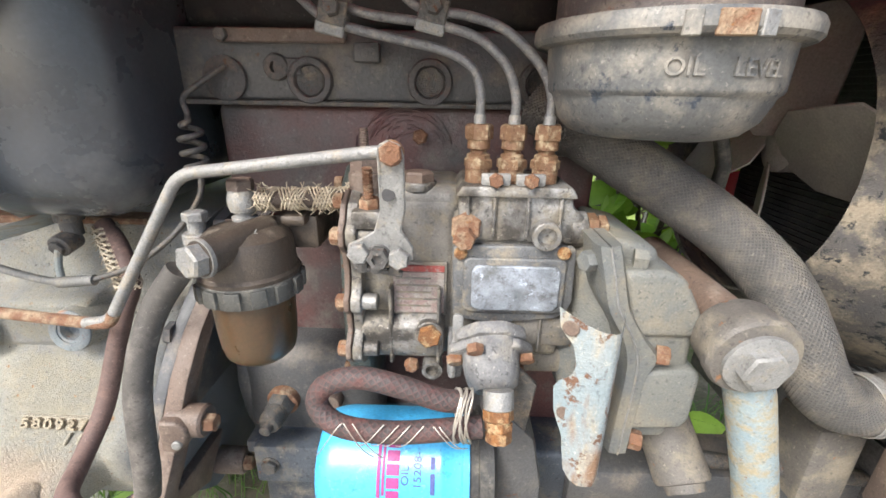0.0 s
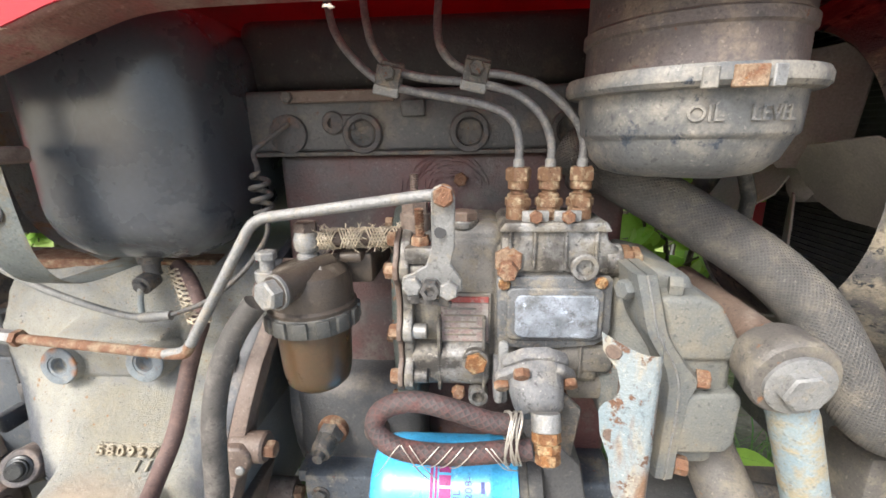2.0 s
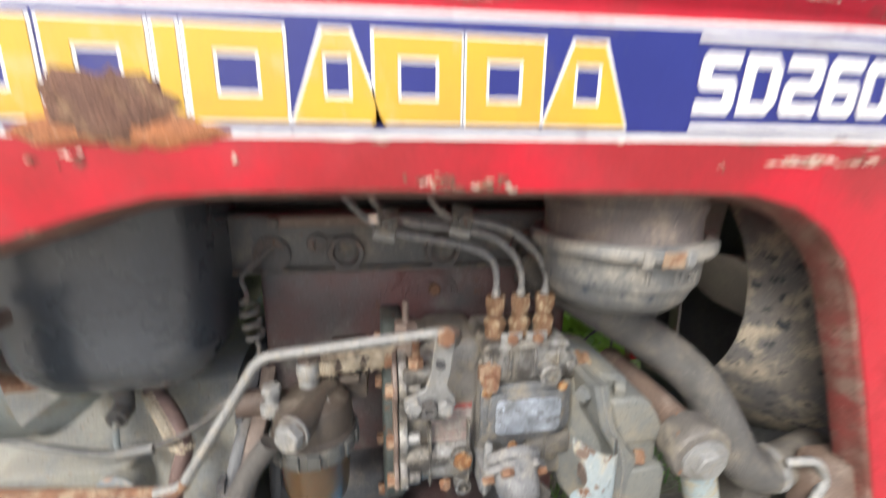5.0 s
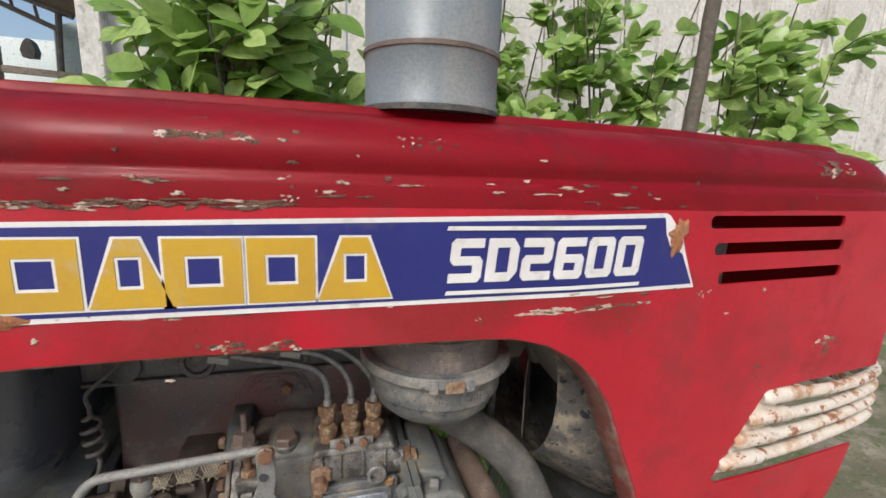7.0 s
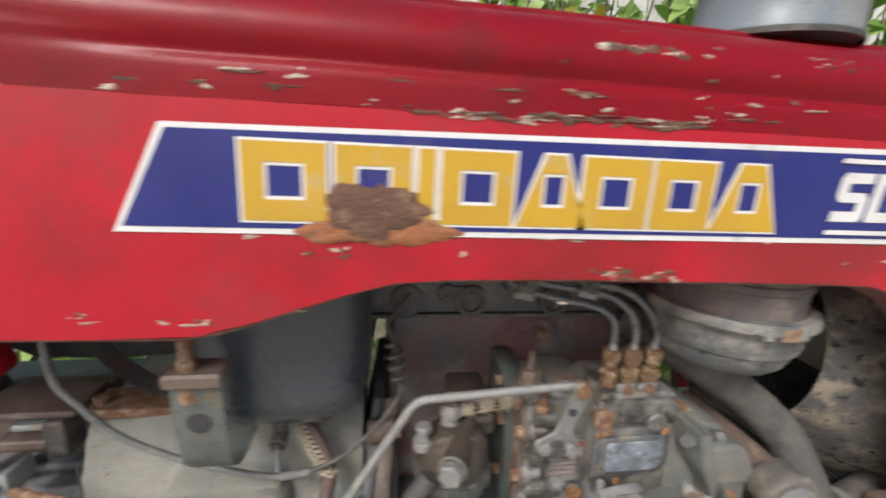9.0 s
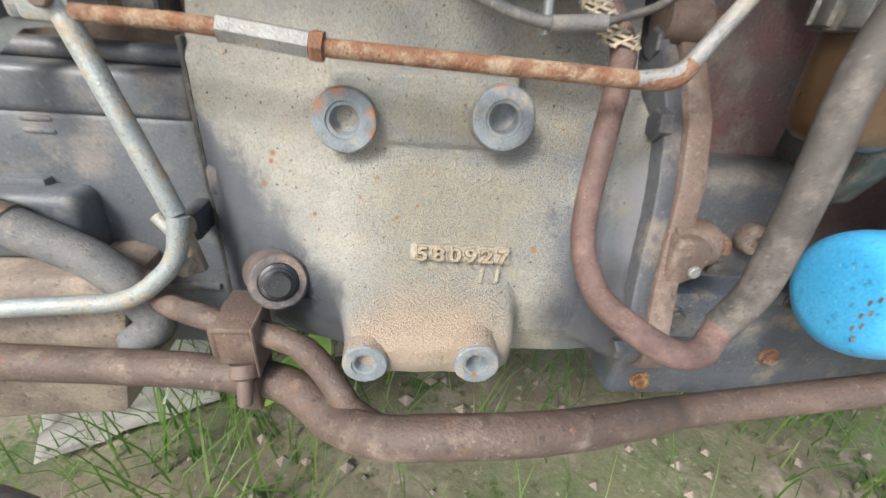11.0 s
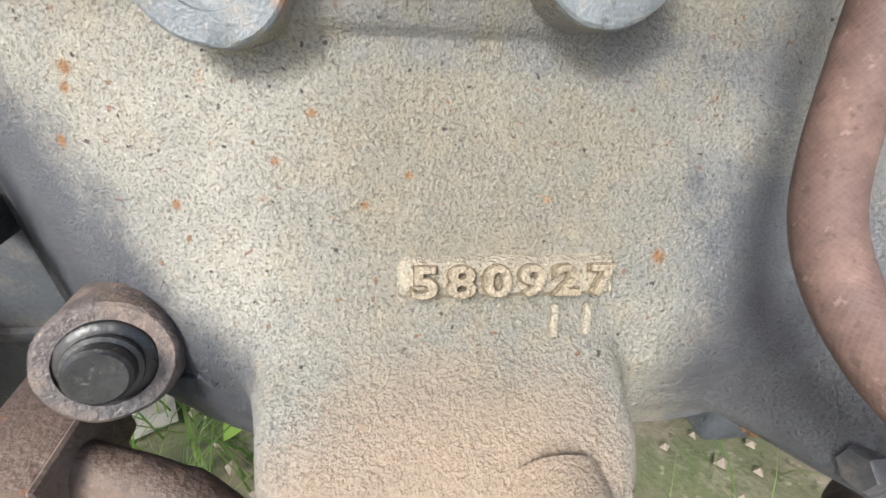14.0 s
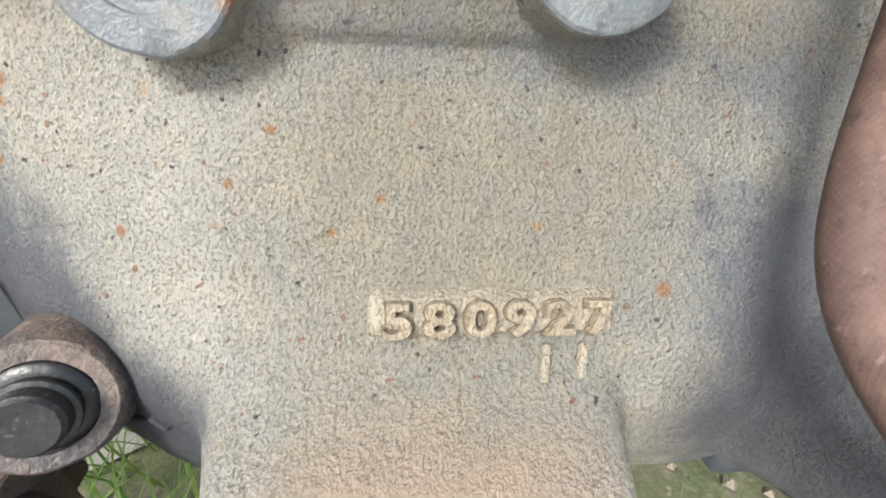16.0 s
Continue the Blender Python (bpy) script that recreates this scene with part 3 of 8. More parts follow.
def pitted(m):
    """Sand-cast skin: lumpy grain, its hollows darkened as dirt and painted shade, orange blooms, dark scuffs and
    specks.
    """
    nt = m.node_tree
    b = nt.nodes["Principled BSDF"]
    co = nt.nodes.new("ShaderNodeTexCoord").outputs["Object"]
    src = b.inputs["Base Color"].links[0].from_socket
    lumps = noise_mask(nt, co, 700, 0.30, 0.70, 3.0, 4.0, 0.68)
    pits = noise_mask(nt, co, 1150, 0.54, 0.66, 8.0, 4.0, 0.65)
    wash = noise_mask(nt, co, 30, 0.42, 0.66, 15.0, 9.0, 0.72)
    src = blend(nt, math_node(nt, "MULTIPLY", wash, 0.42), src, (0.235, 0.255, 0.255))
    src = blend(nt, math_node(nt, "MULTIPLY", noise_mask(nt, co, 70, 0.50, 0.64, 18.0, 9.0, 0.75), 0.34), src, (0.44, 0.36, 0.225))
    # low parts of the bump darkened in colour to strengthen its weak shading
    src = blend(nt, math_node(nt, "MULTIPLY", math_node(nt, "SUBTRACT", 1.0, lumps), 0.42), src, (0.185, 0.175, 0.140))
    src = blend(nt, math_node(nt, "MULTIPLY", noise_mask(nt, co, 640, 0.58, 0.68, 47.0, 4.0, 0.7), 0.20), src, (0.60, 0.58, 0.53))
    # pits likewise: dirt and shade in one dark tone
    src = blend(nt, math_node(nt, "MULTIPLY", pits, 0.50), src, (0.125, 0.110, 0.085))
    src = blend(nt, math_node(nt, "MULTIPLY", noise_mask(nt, co, 46, 0.63, 0.71, 25.0, 8.0, 0.75), 0.45), src, (0.15, 0.165, 0.18))
    src = blend(nt, math_node(nt, "MULTIPLY", noise_mask(nt, co, 120, 0.64, 0.69, 21.0, 7.0, 0.75), 0.75), src, (0.37, 0.205, 0.09))
    src = blend(nt, math_node(nt, "MULTIPLY", noise_mask(nt, co, 290, 0.70, 0.735, 61.0, 2.0, 0.5), 0.75), src, (0.23, 0.105, 0.05))
    src = blend(nt, math_node(nt, "MULTIPLY", noise_mask(nt, co, 330, 0.70, 0.725, 71.0, 2.0, 0.5), 0.9), src, (0.055, 0.05, 0.05))
    nt.links.new(src, b.inputs["Base Color"])
    h = math_node(nt, "ADD", lumps, math_node(nt, "MULTIPLY", pits, -0.5))
    bn = nt.nodes.new("ShaderNodeBump")
    bn.inputs["Strength"].default_value, bn.inputs["Distance"].default_value = 1.0, 0.0009
    nt.links.new(h, bn.inputs["Height"])
    nt.links.new(bn.outputs[0], b.inputs["Normal"])


M_grimeshade = surface("dirt_and_shade_round_figures", (0.15, 0.115, 0.075), (0.20, 0.155, 0.10), (0.30, 0.24, 0.16), 0.30, None, 0, 0.0, 0.8, 0.5, 90, 900)
M_tablet = surface("cream_dusted_cast", (0.44, 0.395, 0.305), (0.37, 0.335, 0.265), (0.49, 0.45, 0.355), 0.40, (0.36, 0.22, 0.11), 0.24, 0.0, 0.65, 0.9, 60, 900)
M_figure = surface("ochre_dusted_figure", (0.47, 0.405, 0.30), (0.40, 0.335, 0.235), (0.52, 0.455, 0.34), 0.36, (0.36, 0.22, 0.11), 0.26, 0.0, 0.65, 0.9, 90, 900)
stain_shade_near(M_cast, (((-0.272, 0.33, 0.590), 0.050), ((-0.262, 0.32, 0.565), 0.045), ((-0.235, 0.33, 0.585), 0.040), ((-0.265, 0.29, 0.520), 0.035)), (0.30, 0.275, 0.205), 0.6)
stain_shade_near(M_cast, (((-0.350, 0.36, 0.615), 0.050), ((-0.338, 0.35, 0.585), 0.036), ((-0.355, 0.37, 0.650), 0.050), ((-0.328, 0.33, 0.555), 0.024)), (0.46, 0.45, 0.39), 0.6)
pitted(M_cast)
# lower left flank: dark oil, plus shade of the receding surface painted in
stain_shade_band(M_cast, ((-0.707, -0.707, -0.1375, 0.012),), (0.100, 0.110, 0.128), 0.9)
# lower right: bluish stain, with shade painted where the face curves away
stain_shade_band(M_cast, ((1.0, 0.12, -0.1235, 0.007), (0.15, -1.0, -0.6015, 0.010)), (0.125, 0.138, 0.160), 0.75)
# strip below the pad: its shadow painted in, over a bluish stain
stain_shade_band(M_cast, ((0.05, 1.0, 0.5885, 0.006), (-0.05, -1.0, -0.6010, 0.006), (1.0, 0.0, -0.295, 0.012)), (0.20, 0.22, 0.25), 0.45)
stain_shade_near(M_cast, (((-0.278, 0.28, 0.526), 0.030), ((-0.250, 0.28, 0.524), 0.026), ((-0.300, 0.28, 0.520), 0.020)), (0.40, 0.315, 0.235), 0.6)
# round the plug boss: oily grime and painted shade towards the underside
stain_shade_near(M_cast, (((-0.372, 0.35, 0.500), 0.040), ((-0.342, 0.325, 0.508), 0.024), ((-0.395, 0.36, 0.490), 0.050), ((-0.330, 0.315, 0.500), 0.016)), (0.050, 0.055, 0.065), 0.4)
# greyer tone in the hollow beside the flange
stain_shade_near(M_cast, (((-0.152, 0.330, 0.600), 0.016), ((-0.153, 0.320, 0.585), 0.014), ((-0.156, 0.315, 0.570), 0.012)), (0.27, 0.275, 0.30), 0.8)
# darker slate tone round the foot of the flange
stain_shade_near(M_cast, (((-0.157, 0.288, 0.536), 0.022), ((-0.164, 0.298, 0.520), 0.024), ((-0.154, 0.298, 0.550), 0.012), ((-0.165, 0.315, 0.535), 0.022), ((-0.175, 0.315, 0.515), 0.024)), (0.082, 0.087, 0.098), 0.85)
stain_shade_near(M_cast, (((-0.369, 0.367, 0.595), 0.0019), ((-0.370, 0.366, 0.590), 0.0016), ((-0.375, 0.363, 0.576), 0.0017), ((-0.313, 0.344, 0.578), 0.0014), ((-0.303, 0.350, 0.589), 0.0012), ((-0.188, 0.325, 0.559), 0.0016), ((-0.204, 0.330, 0.554), 0.0021), ((-0.341, 0.345, 0.565), 0.0014), ((-0.188, 0.350, 0.613), 0.0022), ((-0.278, 0.342, 0.575), 0.0011), ((-0.290, 0.338, 0.568), 0.0011)), (0.29, 0.15, 0.065), 0.8)
stain_shade_near(M_boss, (((-0.338, 0.350, 0.632), 0.0065), ((-0.3040, 0.350, 0.628), 0.0055), ((-0.3035, 0.350, 0.616), 0.0050), ((-0.326, 0.350, 0.641), 0.006), ((-0.236, 0.350, 0.648), 0.005), ((-0.300, 0.280, 0.522), 0.005)), (0.30, 0.13, 0.05), 0.8)

# ---- ground, wall, shed ----
def spread(lo, hi, near_lo, near_hi, step, far):
    a = [near_lo + step * i for i in range(int((near_hi - near_lo) / step) + 1)]
    left = [lo] + [near_lo - far * 2 ** i for i in range(7, -1, -1) if near_lo - far * 2 ** i > lo]
    right = [near_hi + far * 2 ** i for i in range(8) if near_hi + far * 2 ** i < hi] + [hi]
    return left + a + right


def build_ground():
    bm = bmesh.new()
    xs, ys = spread(-300, 300, -1.5, 2.2, 0.045, 0.4), spread(-300, 300, -1.0, 2.6, 0.045, 0.4)
    rows = []
    for y in ys:
        row = []
        for x in xs:
            z = 0.022 * noise.noise(Vector((x * 5, y * 5, 0))) + 0.010 * noise.noise(Vector((x * 17, y * 17, 3)))
            row.append(bm.verts.new((x, y, z if abs(x) < 4 and abs(y) < 4 else 0)))
        rows.append(row)
    for a, b in zip(rows, rows[1:]):
        for k in range(len(xs) - 1):
            bm.faces.new((a[k], a[k + 1], b[k + 1], b[k]))
    return tagged(part("ground", bm, M_ground, None, sharp=80), "mossy brown earth with small stones", "ground", kind="structure")


build_ground()


def build_wall():
    bm = bmesh.new()
    x = -0.97
    i = 0
    while x < 6.0:
        w = 0.30 + 0.04 * math.sin(i * 2.1)
        box(bm, (x, 2.6 + 0.008 * (i % 2), 0.0), (x + w - 0.006, 2.68, 2.9), 0.006, 1)
        x += w
        i += 1
    wall = part("wall_back", bm, M_wall)
    tagged(wall, "pale streaked concrete board wall behind the shrubs", "wall", kind="structure")
    bm = bmesh.new()
    box(bm, (-1.04, 2.52, 0), (-0.94, 2.70, 2.9), 0.006, 1)
    part("wall_post", bm, M_wall, wall)


build_wall()


def build_shed():
    shed = thing("open_shed", (-3.0, 6.5, 0), "open shed with a dark roof truss and pale wall sheets", "shed")

    def slab(name, poly, y, depth, mat, label=""):
        bm = bmesh.new()
        prism(bm, poly, depth, facing(y), 0.004, 1)
        part(name, bm, mat, shed, label)

    def beam(name, a, b, r, mat):
        bm = bmesh.new()
        tube(bm, [(a[0], 6.4, a[1]), (b[0], 6.4, b[1])], r, 8)
        part(name, bm, mat, shed)

    slab("wall_sheet", [(-9.0, 0.0), (-3.12, 0.0), (-3.06, 2.50), (-9.0, 2.50)], 7.4, 0.05, M_shedsheet, "sunlit pale wall sheet")
    slab("wall_sheet", [(-3.17, 0.0), (-2.86, 0.0), (-2.80, 2.60), (-3.07, 2.53)], 6.6, 0.04, M_shedteal, "pale teal sheet")
    slab("dark_panel", [(-2.90, 0.0), (-2.30, 0.0), (-2.30, 2.62), (-2.81, 2.60)], 6.75, 0.05, M_shedframe)
    beam("post", (-3.10, 0.0), (-2.925, 2.62), 0.035, M_shedframe)
    beam("chord", (-4.60, 3.15), (-2.93, 2.44), 0.030, M_shedframe)
    beam("chord", (-4.30, 3.10), (-2.78, 2.60), 0.032, M_shedframe)
    for a, b in (((-3.66, 2.88), (-3.64, 2.73)), ((-3.38, 2.76), (-3.36, 2.62)), ((-3.15, 2.68), (-3.13, 2.53))):
        beam("truss_strut", a, b, 0.018, M_shedframe)
    bm = bmesh.new()
    rows = [[bm.verts.new(q) for q in ((-4.30, 6.45, 3.12), (-2.80, 6.45, 2.62), (-1.40, 6.45, 2.64))], [bm.verts.new(q) for q in ((-4.30, 4.2, 3.75), (-2.60, 4.2, 3.25), (-1.40, 4.2, 3.27))]]
    for k in range(2):
        bm.faces.new((rows[0][k], rows[0][k + 1], rows[1][k + 1], rows[1][k]))
    bmesh.ops.solidify(bm, geom=bm.faces[:], thickness=0.03)
    part("roof", bm, M_brownblock, shed, "grey-brown underside of the roof")
    slab("rail", [(-3.62, 1.905), (-2.45, 1.865), (-2.45, 1.935), (-3.62, 1.985)], 6.3, 0.06, M_brownblock)
    slab("rail_post", [(-3.67, 0.0), (-3.53, 0.0), (-3.47, 2.19), (-3.60, 2.16)], 6.3, 0.08, M_brownblock)
    slab("rail_post", [(-3.95, 0.0), (-3.80, 0.0), (-3.73, 2.10), (-3.86, 2.08)], 6.3, 0.08, M_brownblock)
    slab("hanging_pot", [(-3.40, 2.20), (-3.38, 2.12), (-3.26, 2.12), (-3.24, 2.20), (-3.27, 2.30), (-3.31, 2.34), (-3.36, 2.30)], 6.6, 0.12, M_shedframe)


build_shed()


def build_trunk():
    # a thin leaning tree trunk among the shrubs
    bm = bmesh.new()
    tube(bm, curve_pts([(1.50, 1.45, 0.0), (1.53, 1.47, 0.7), (1.56, 1.44, 1.2), (1.62, 1.46, 1.9), (1.66, 1.45, 2.6)], 6), 0.030, 14)
    rough(bm, 0.006, 9)
    tagged(part("leaning_trunk", bm, M_bark), "grey-brown leaning tree trunk", "post")


build_trunk()

# ---- clutch housing with its cast bosses ----
PROFILE = [(0.402, 0.443), (0.350, 0.453), (0.327, 0.473), (0.3180, 0.499), (0.317, 0.522), (0.322, 0.538), (0.331, 0.555), (0.345, 0.580), (0.3615, 0.610), (0.377, 0.640), (0.388, 0.668), (0.395, 0.690), (0.405, 0.705)]
LEG = [(0.40, 0.478), (0.318, 0.4865), (0.290, 0.4915), (0.2800, 0.498), (0.2775, 0.507), (0.2780, 0.5165), (0.2830, 0.5225), (0.2960, 0.5280), (0.316, 0.534), (0.345, 0.545), (0.42, 0.585)]
FLANGE = [(0.5, 0.74), (0.45, 0.726), (0.405, 0.712), (0.3975, 0.6865), (0.3695, 0.6655), (0.3381, 0.6363), (0.3182, 0.6058), (0.3091, 0.5879), (0.3023, 0.5704), (0.2945, 0.5518), (0.2835, 0.5315), (0.2755, 0.5175), (0.276, 0.5115), (0.2875, 0.5045), (0.3455, 0.4725), (0.42, 0.447), (0.5, 0.44)]
LEAN = 0.146
FLANGE_Y, FLANGE_Z = [q[0] for q in FLANGE[::-1]], [q[1] for q in FLANGE[::-1]]
PROFILE_Y, PROFILE_Z = [q[0] for q in PROFILE], [q[1] for q in PROFILE]
LEG_Y, LEG_Z = [q[0] for q in LEG], [q[1] for q in LEG]


def step(a, b, x):
    t = min(1.0, max(0.0, (x - a) / (b - a)))
    return t * t * (3 - 2 * t)


def soft_min(a, b, k):
    h = max(k - abs(a - b), 0.0) / k
    return min(a, b) - h * h * k * 0.25


def wall(x, lo, hi, r):
    """0 inside a band, rising steeply outside it with a rounded shoulder."""
    d = max(lo + r - x, x - hi + r, 0.0)
    return r - math.sqrt(r * r - d * d) if d < r * 0.97 else 0.76 * r + (d - 0.97 * r) * 4.0


def skin(x, z):
    """Depth of the cast face at a place: belly, lower leg and the pad between the upper bosses."""
    y = float(np.interp(z, PROFILE_Z, PROFILE_Y))
    a, b = max(0.0, (-0.312 - x) / 0.108), max(0.0, (x + 0.184) / 0.040)
    y += max(0.010, 0.390 - y) * (0.56 * max(0.0, a - 0.03) + 0.44 * a ** 2.4) + 0.003 * b ** 2
    leg = (float(np.interp(z, LEG_Z, LEG_Y)) if LEG_Z[0] < z < LEG_Z[-1] else 0.6) + wall(x, -0.3180, -0.2185, 0.018)
    y = soft_min(y, leg, 0.016)
    pad = 0.3565 + wall(x, -0.330, -0.222, 0.006) + wall(z, 0.6070, 0.6500, 0.005)
    y = soft_min(y, pad, 0.005)
    ridge = -0.146 + LEAN * (z - 0.58)
    flare = step(ridge - 0.008 - 0.008 * step(0.546, 0.526, z), ridge - 0.001, x)
    return y + (min(y, float(np.interp(z, FLANGE_Z, FLANGE_Y)) + 0.0025) - y) * flare


def leaning(bm):
    """Leans a plate of the bell housing along its height."""
    for v in bm.verts:
        v.co.x += LEAN * (v.co.z - 0.58)


def build_housing():
    hous = thing("clutch_housing", (-0.28, 0.45, 0.453), "dusty grey-blue cast iron clutch housing with raised numbers", "clutch housing")
    side = Matrix(((0, 0, 1, 0), (1, 0, 0, 0), (0, 1, 0, 0), (0, 0, 0, 1)))
    nx, nz = 176, 160
    vs, fs = [], []
    for i in range(nx + 1):
        x = -0.4205 + 0.2785 * i / nx
        drop = step(-0.33, -0.42, x)
        line = [(0.62, 0.443)]
        for j in range(nz + 1):
            z = 0.443 + 0.262 * j / nz
            line.append((skin(x, z), z))
        line += [(0.44, 0.712), (0.62, 0.713)]
        for y, z in line:
            n = 0.0008 * noise.noise(Vector((x * 60, z * 60, 2))) + 0.0004 * noise.noise(Vector((x * 260, z * 260, 5)))
            vs.append((x, y + n, z - 0.016 * drop * step(0.62, 0.70, z) + 0.003 * drop * step(0.50, 0.45, z)))
    w = nz + 4
    for i in range(nx):
        for j in range(w - 1):
            fs.append((i * w + j, (i + 1) * w + j, (i + 1) * w + j + 1, i * w + j + 1))
    for i in (0, nx):
        fs.append(tuple(i * w + j for j in range(w)))
    me = bpy.data.meshes.new("body")
    me.from_pydata(vs, [], fs)
    bm = bmesh.new()
    bm.from_mesh(me)
    bpy.data.meshes.remove(me)
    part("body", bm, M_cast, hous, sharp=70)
    for x, z, y, r, h in ((-0.3045, 0.5095, 0.2735, 0.0125, 0.0056), (-0.2440, 0.5160, 0.2680, 0.0125, 0.0056), (-0.3216, 0.6225, 0.3475, 0.0182, 0.0080), (-0.2320, 0.6300, 0.3440, 0.0182, 0.0080)):
        bm = bmesh.new()
        deep = 0.018 if z < 0.55 else 0.045
        m = frame_at((x, y, z), (0, 0.995, -0.05) if z < 0.55 else (0, 0.99, -0.12))
        lathe(bm, [(r * (1.08 if z < 0.55 else 1.22), deep), (r * 1.03, 0.008), (r * 1.01, 0.0026), (r, 0.0016)], m, 36, False)
        rough(bm, 0.0004, 200)
        boss = part("boss", bm, M_cast, hous, "cast boss with a bored hole")
        bm = bmesh.new()
        lathe(bm, [(r * 1.004, 0.0018), (r * 0.985, 0.0006), (r * 0.94, 0), (h * 1.34, 0), (h * 1.3, 0.0010), (h * 1.06, 0.0012), (h, 0.002), (h * 0.9, 0.0085), (h * 0.45, 0.0115), (0, 0.0120)], m, 36, False)
        rough(bm, 0.0004, 200)
        part("boss_face", bm, M_boss, boss, "blue-grey worn face round the hole")
    # raised number tablet and its numbers, laid onto the skin
    def lay(bm, cx, cz, turn, lift):
        c, s = math.cos(turn), math.sin(turn)
        for v in bm.verts:
            u, w, d = v.co
            x, q = cx + u * c - w * s, u * s + w * c
            z = cz + q * 0.875
            e = 0.004
            nrm = Vector(((skin(x + e, z) - skin(x - e, z)) / (2 * e), -1.0, (skin(x, z + e) - skin(x, z - e)) / (2 * e))).normalized()
            v.co = Vector((x, skin(x, z), z)) + nrm * (lift + d)
    bm = bmesh.new()
    tmp = bmesh.new()
    n = 24
    cells = [[tmp.verts.new((-0.0325 + 0.0650 * i / n, -0.0066 + 0.0132 * j / 6, 0.0028 if 0 < i < n and 0 < j < 6 else -0.001)) for i in range(n + 1)] for j in range(7)]
    for a, b in zip(cells, cells[1:]):
        for i in range(n):
            tmp.faces.new((a[i], a[i + 1], b[i + 1], b[i]))
    for v in tmp.verts:
        v.co.z += 0.0004 * noise.noise(v.co * 400)
    merge(bm, tmp)
    lay(bm, -0.2500, 0.5500, -0.012, 0.0)
    part("number_tablet", bm, M_tablet, hous, "cream-dusted raised tablet", sharp=40)
    for k, ch in enumerate("580927"):
        # wider brown copy shifted right and down: dirt and a painted drop shadow
        for bold, depth, lift, mt, name in ((0.00085, 0.0003, 0.0030, M_grimeshade, "grime_shade_line"), (0.00030, 0.0020, 0.0040, M_figure, "cast_figure")):
            bm = text_mesh(ch, 0.0118, depth, bold)
            for v in bm.verts:
                v.co.x = v.co.x * (1.30 if k < 5 else 1.15) + 0.0100 * (k - 2.45) + (0.00025 if mt is M_grimeshade else 0)
                v.co.y += 0.0003 * noise.noise(Vector((v.co.x * 300, v.co.y * 300, 1))) - (0.00035 if mt is M_grimeshade else 0)
            lay(bm, -0.2500, 0.5490, -0.012, lift)
            part(name, bm, mt, hous, "raised cast figure" if mt is M_figure else "", sharp=80)
    for x in (-0.2375, -0.2275):
        bm = bmesh.new()
        box(bm, (-0.0011, -0.0040, -0.001), (0.0011, 0.0040, 0.0022), 0.0006, 2)
        for v in bm.verts:
            v.co.x += v.co.y * 0.2
        lay(bm, x, 0.5390, -0.03, 0.0008)
        part("cast_figure", bm, M_tablet, hous, "raised cast figure", sharp=80)
    # plug boss
    d = Vector((0.27, -0.82, 0.42)).normalized()
    p = Vector((-0.3610, 0.3225, 0.5285))
    bm = bmesh.new()
    lathe(bm, [(0.0240, 0.06), (0.0205, 0.030), (0.0185, 0.012), (0.0178, 0.0035), (0.0170, 0.0008), (0.0160, 0.0), (0.0122, 0.0), (0.0120, 0.004), (0, 0.004)], frame_at(p, -d), 36, False)
    rough(bm, 0.0004, 150)
    part("plug_boss", bm, M_plugboss, hous, "conical boss with dark oily grime")
    bm = bmesh.new()
    lathe(bm, [(0.0120, -0.004), (0.0120, 0.0006), (0.0112, 0.0014), (0.0092, 0.0018), (0.0090, 0.0028), (0.0096, 0.0034), (0.0094, 0.0042), (0.0082, 0.0046), (0.0080, 0.0082), (0.0070, 0.0092), (0, 0.0094)], frame_at(p - d * 0.0010, (d + Vector((-0.04, 0, -0.14))).normalized()), 28)
    part("oil_plug", bm, M_blackbolt, hous, "black oily plug")
    for x, z, tilt in ((-0.3475, 0.5105, 0.5), (-0.3400, 0.5135, -0.6)):
        bm = bmesh.new()
        box(bm, (-0.0030, -0.0009, -0.001), (0.0030, 0.0009, 0.0014), 0.0006, 2)
        lay(bm, x, z, tilt, 0.0004)
        part("cast_mark", bm, M_cast, hous, sharp=80)
    # bell flange towards the engine
    bm = bmesh.new()
    prism(bm, FLANGE, 0.0110, Matrix.Translation((-0.1492, 0, 0)) @ side, 0.0016, 2)
    leaning(bm)
    rough(bm, 0.0005, 120)
    part("flange", bm, M_flange, hous, "dark grimy flange")
    for p, af in (((-0.1390, 0.3420, 0.6330), 0.017), ((-0.1320, 0.385, 0.672), 0.017), ((-0.1555, 0.2815, 0.5180), 0.0105)):
        part("flange_bolt", bolt_bm(p, (-1, 0, 0), af, 0.007), M_flange, hous)


build_housing()


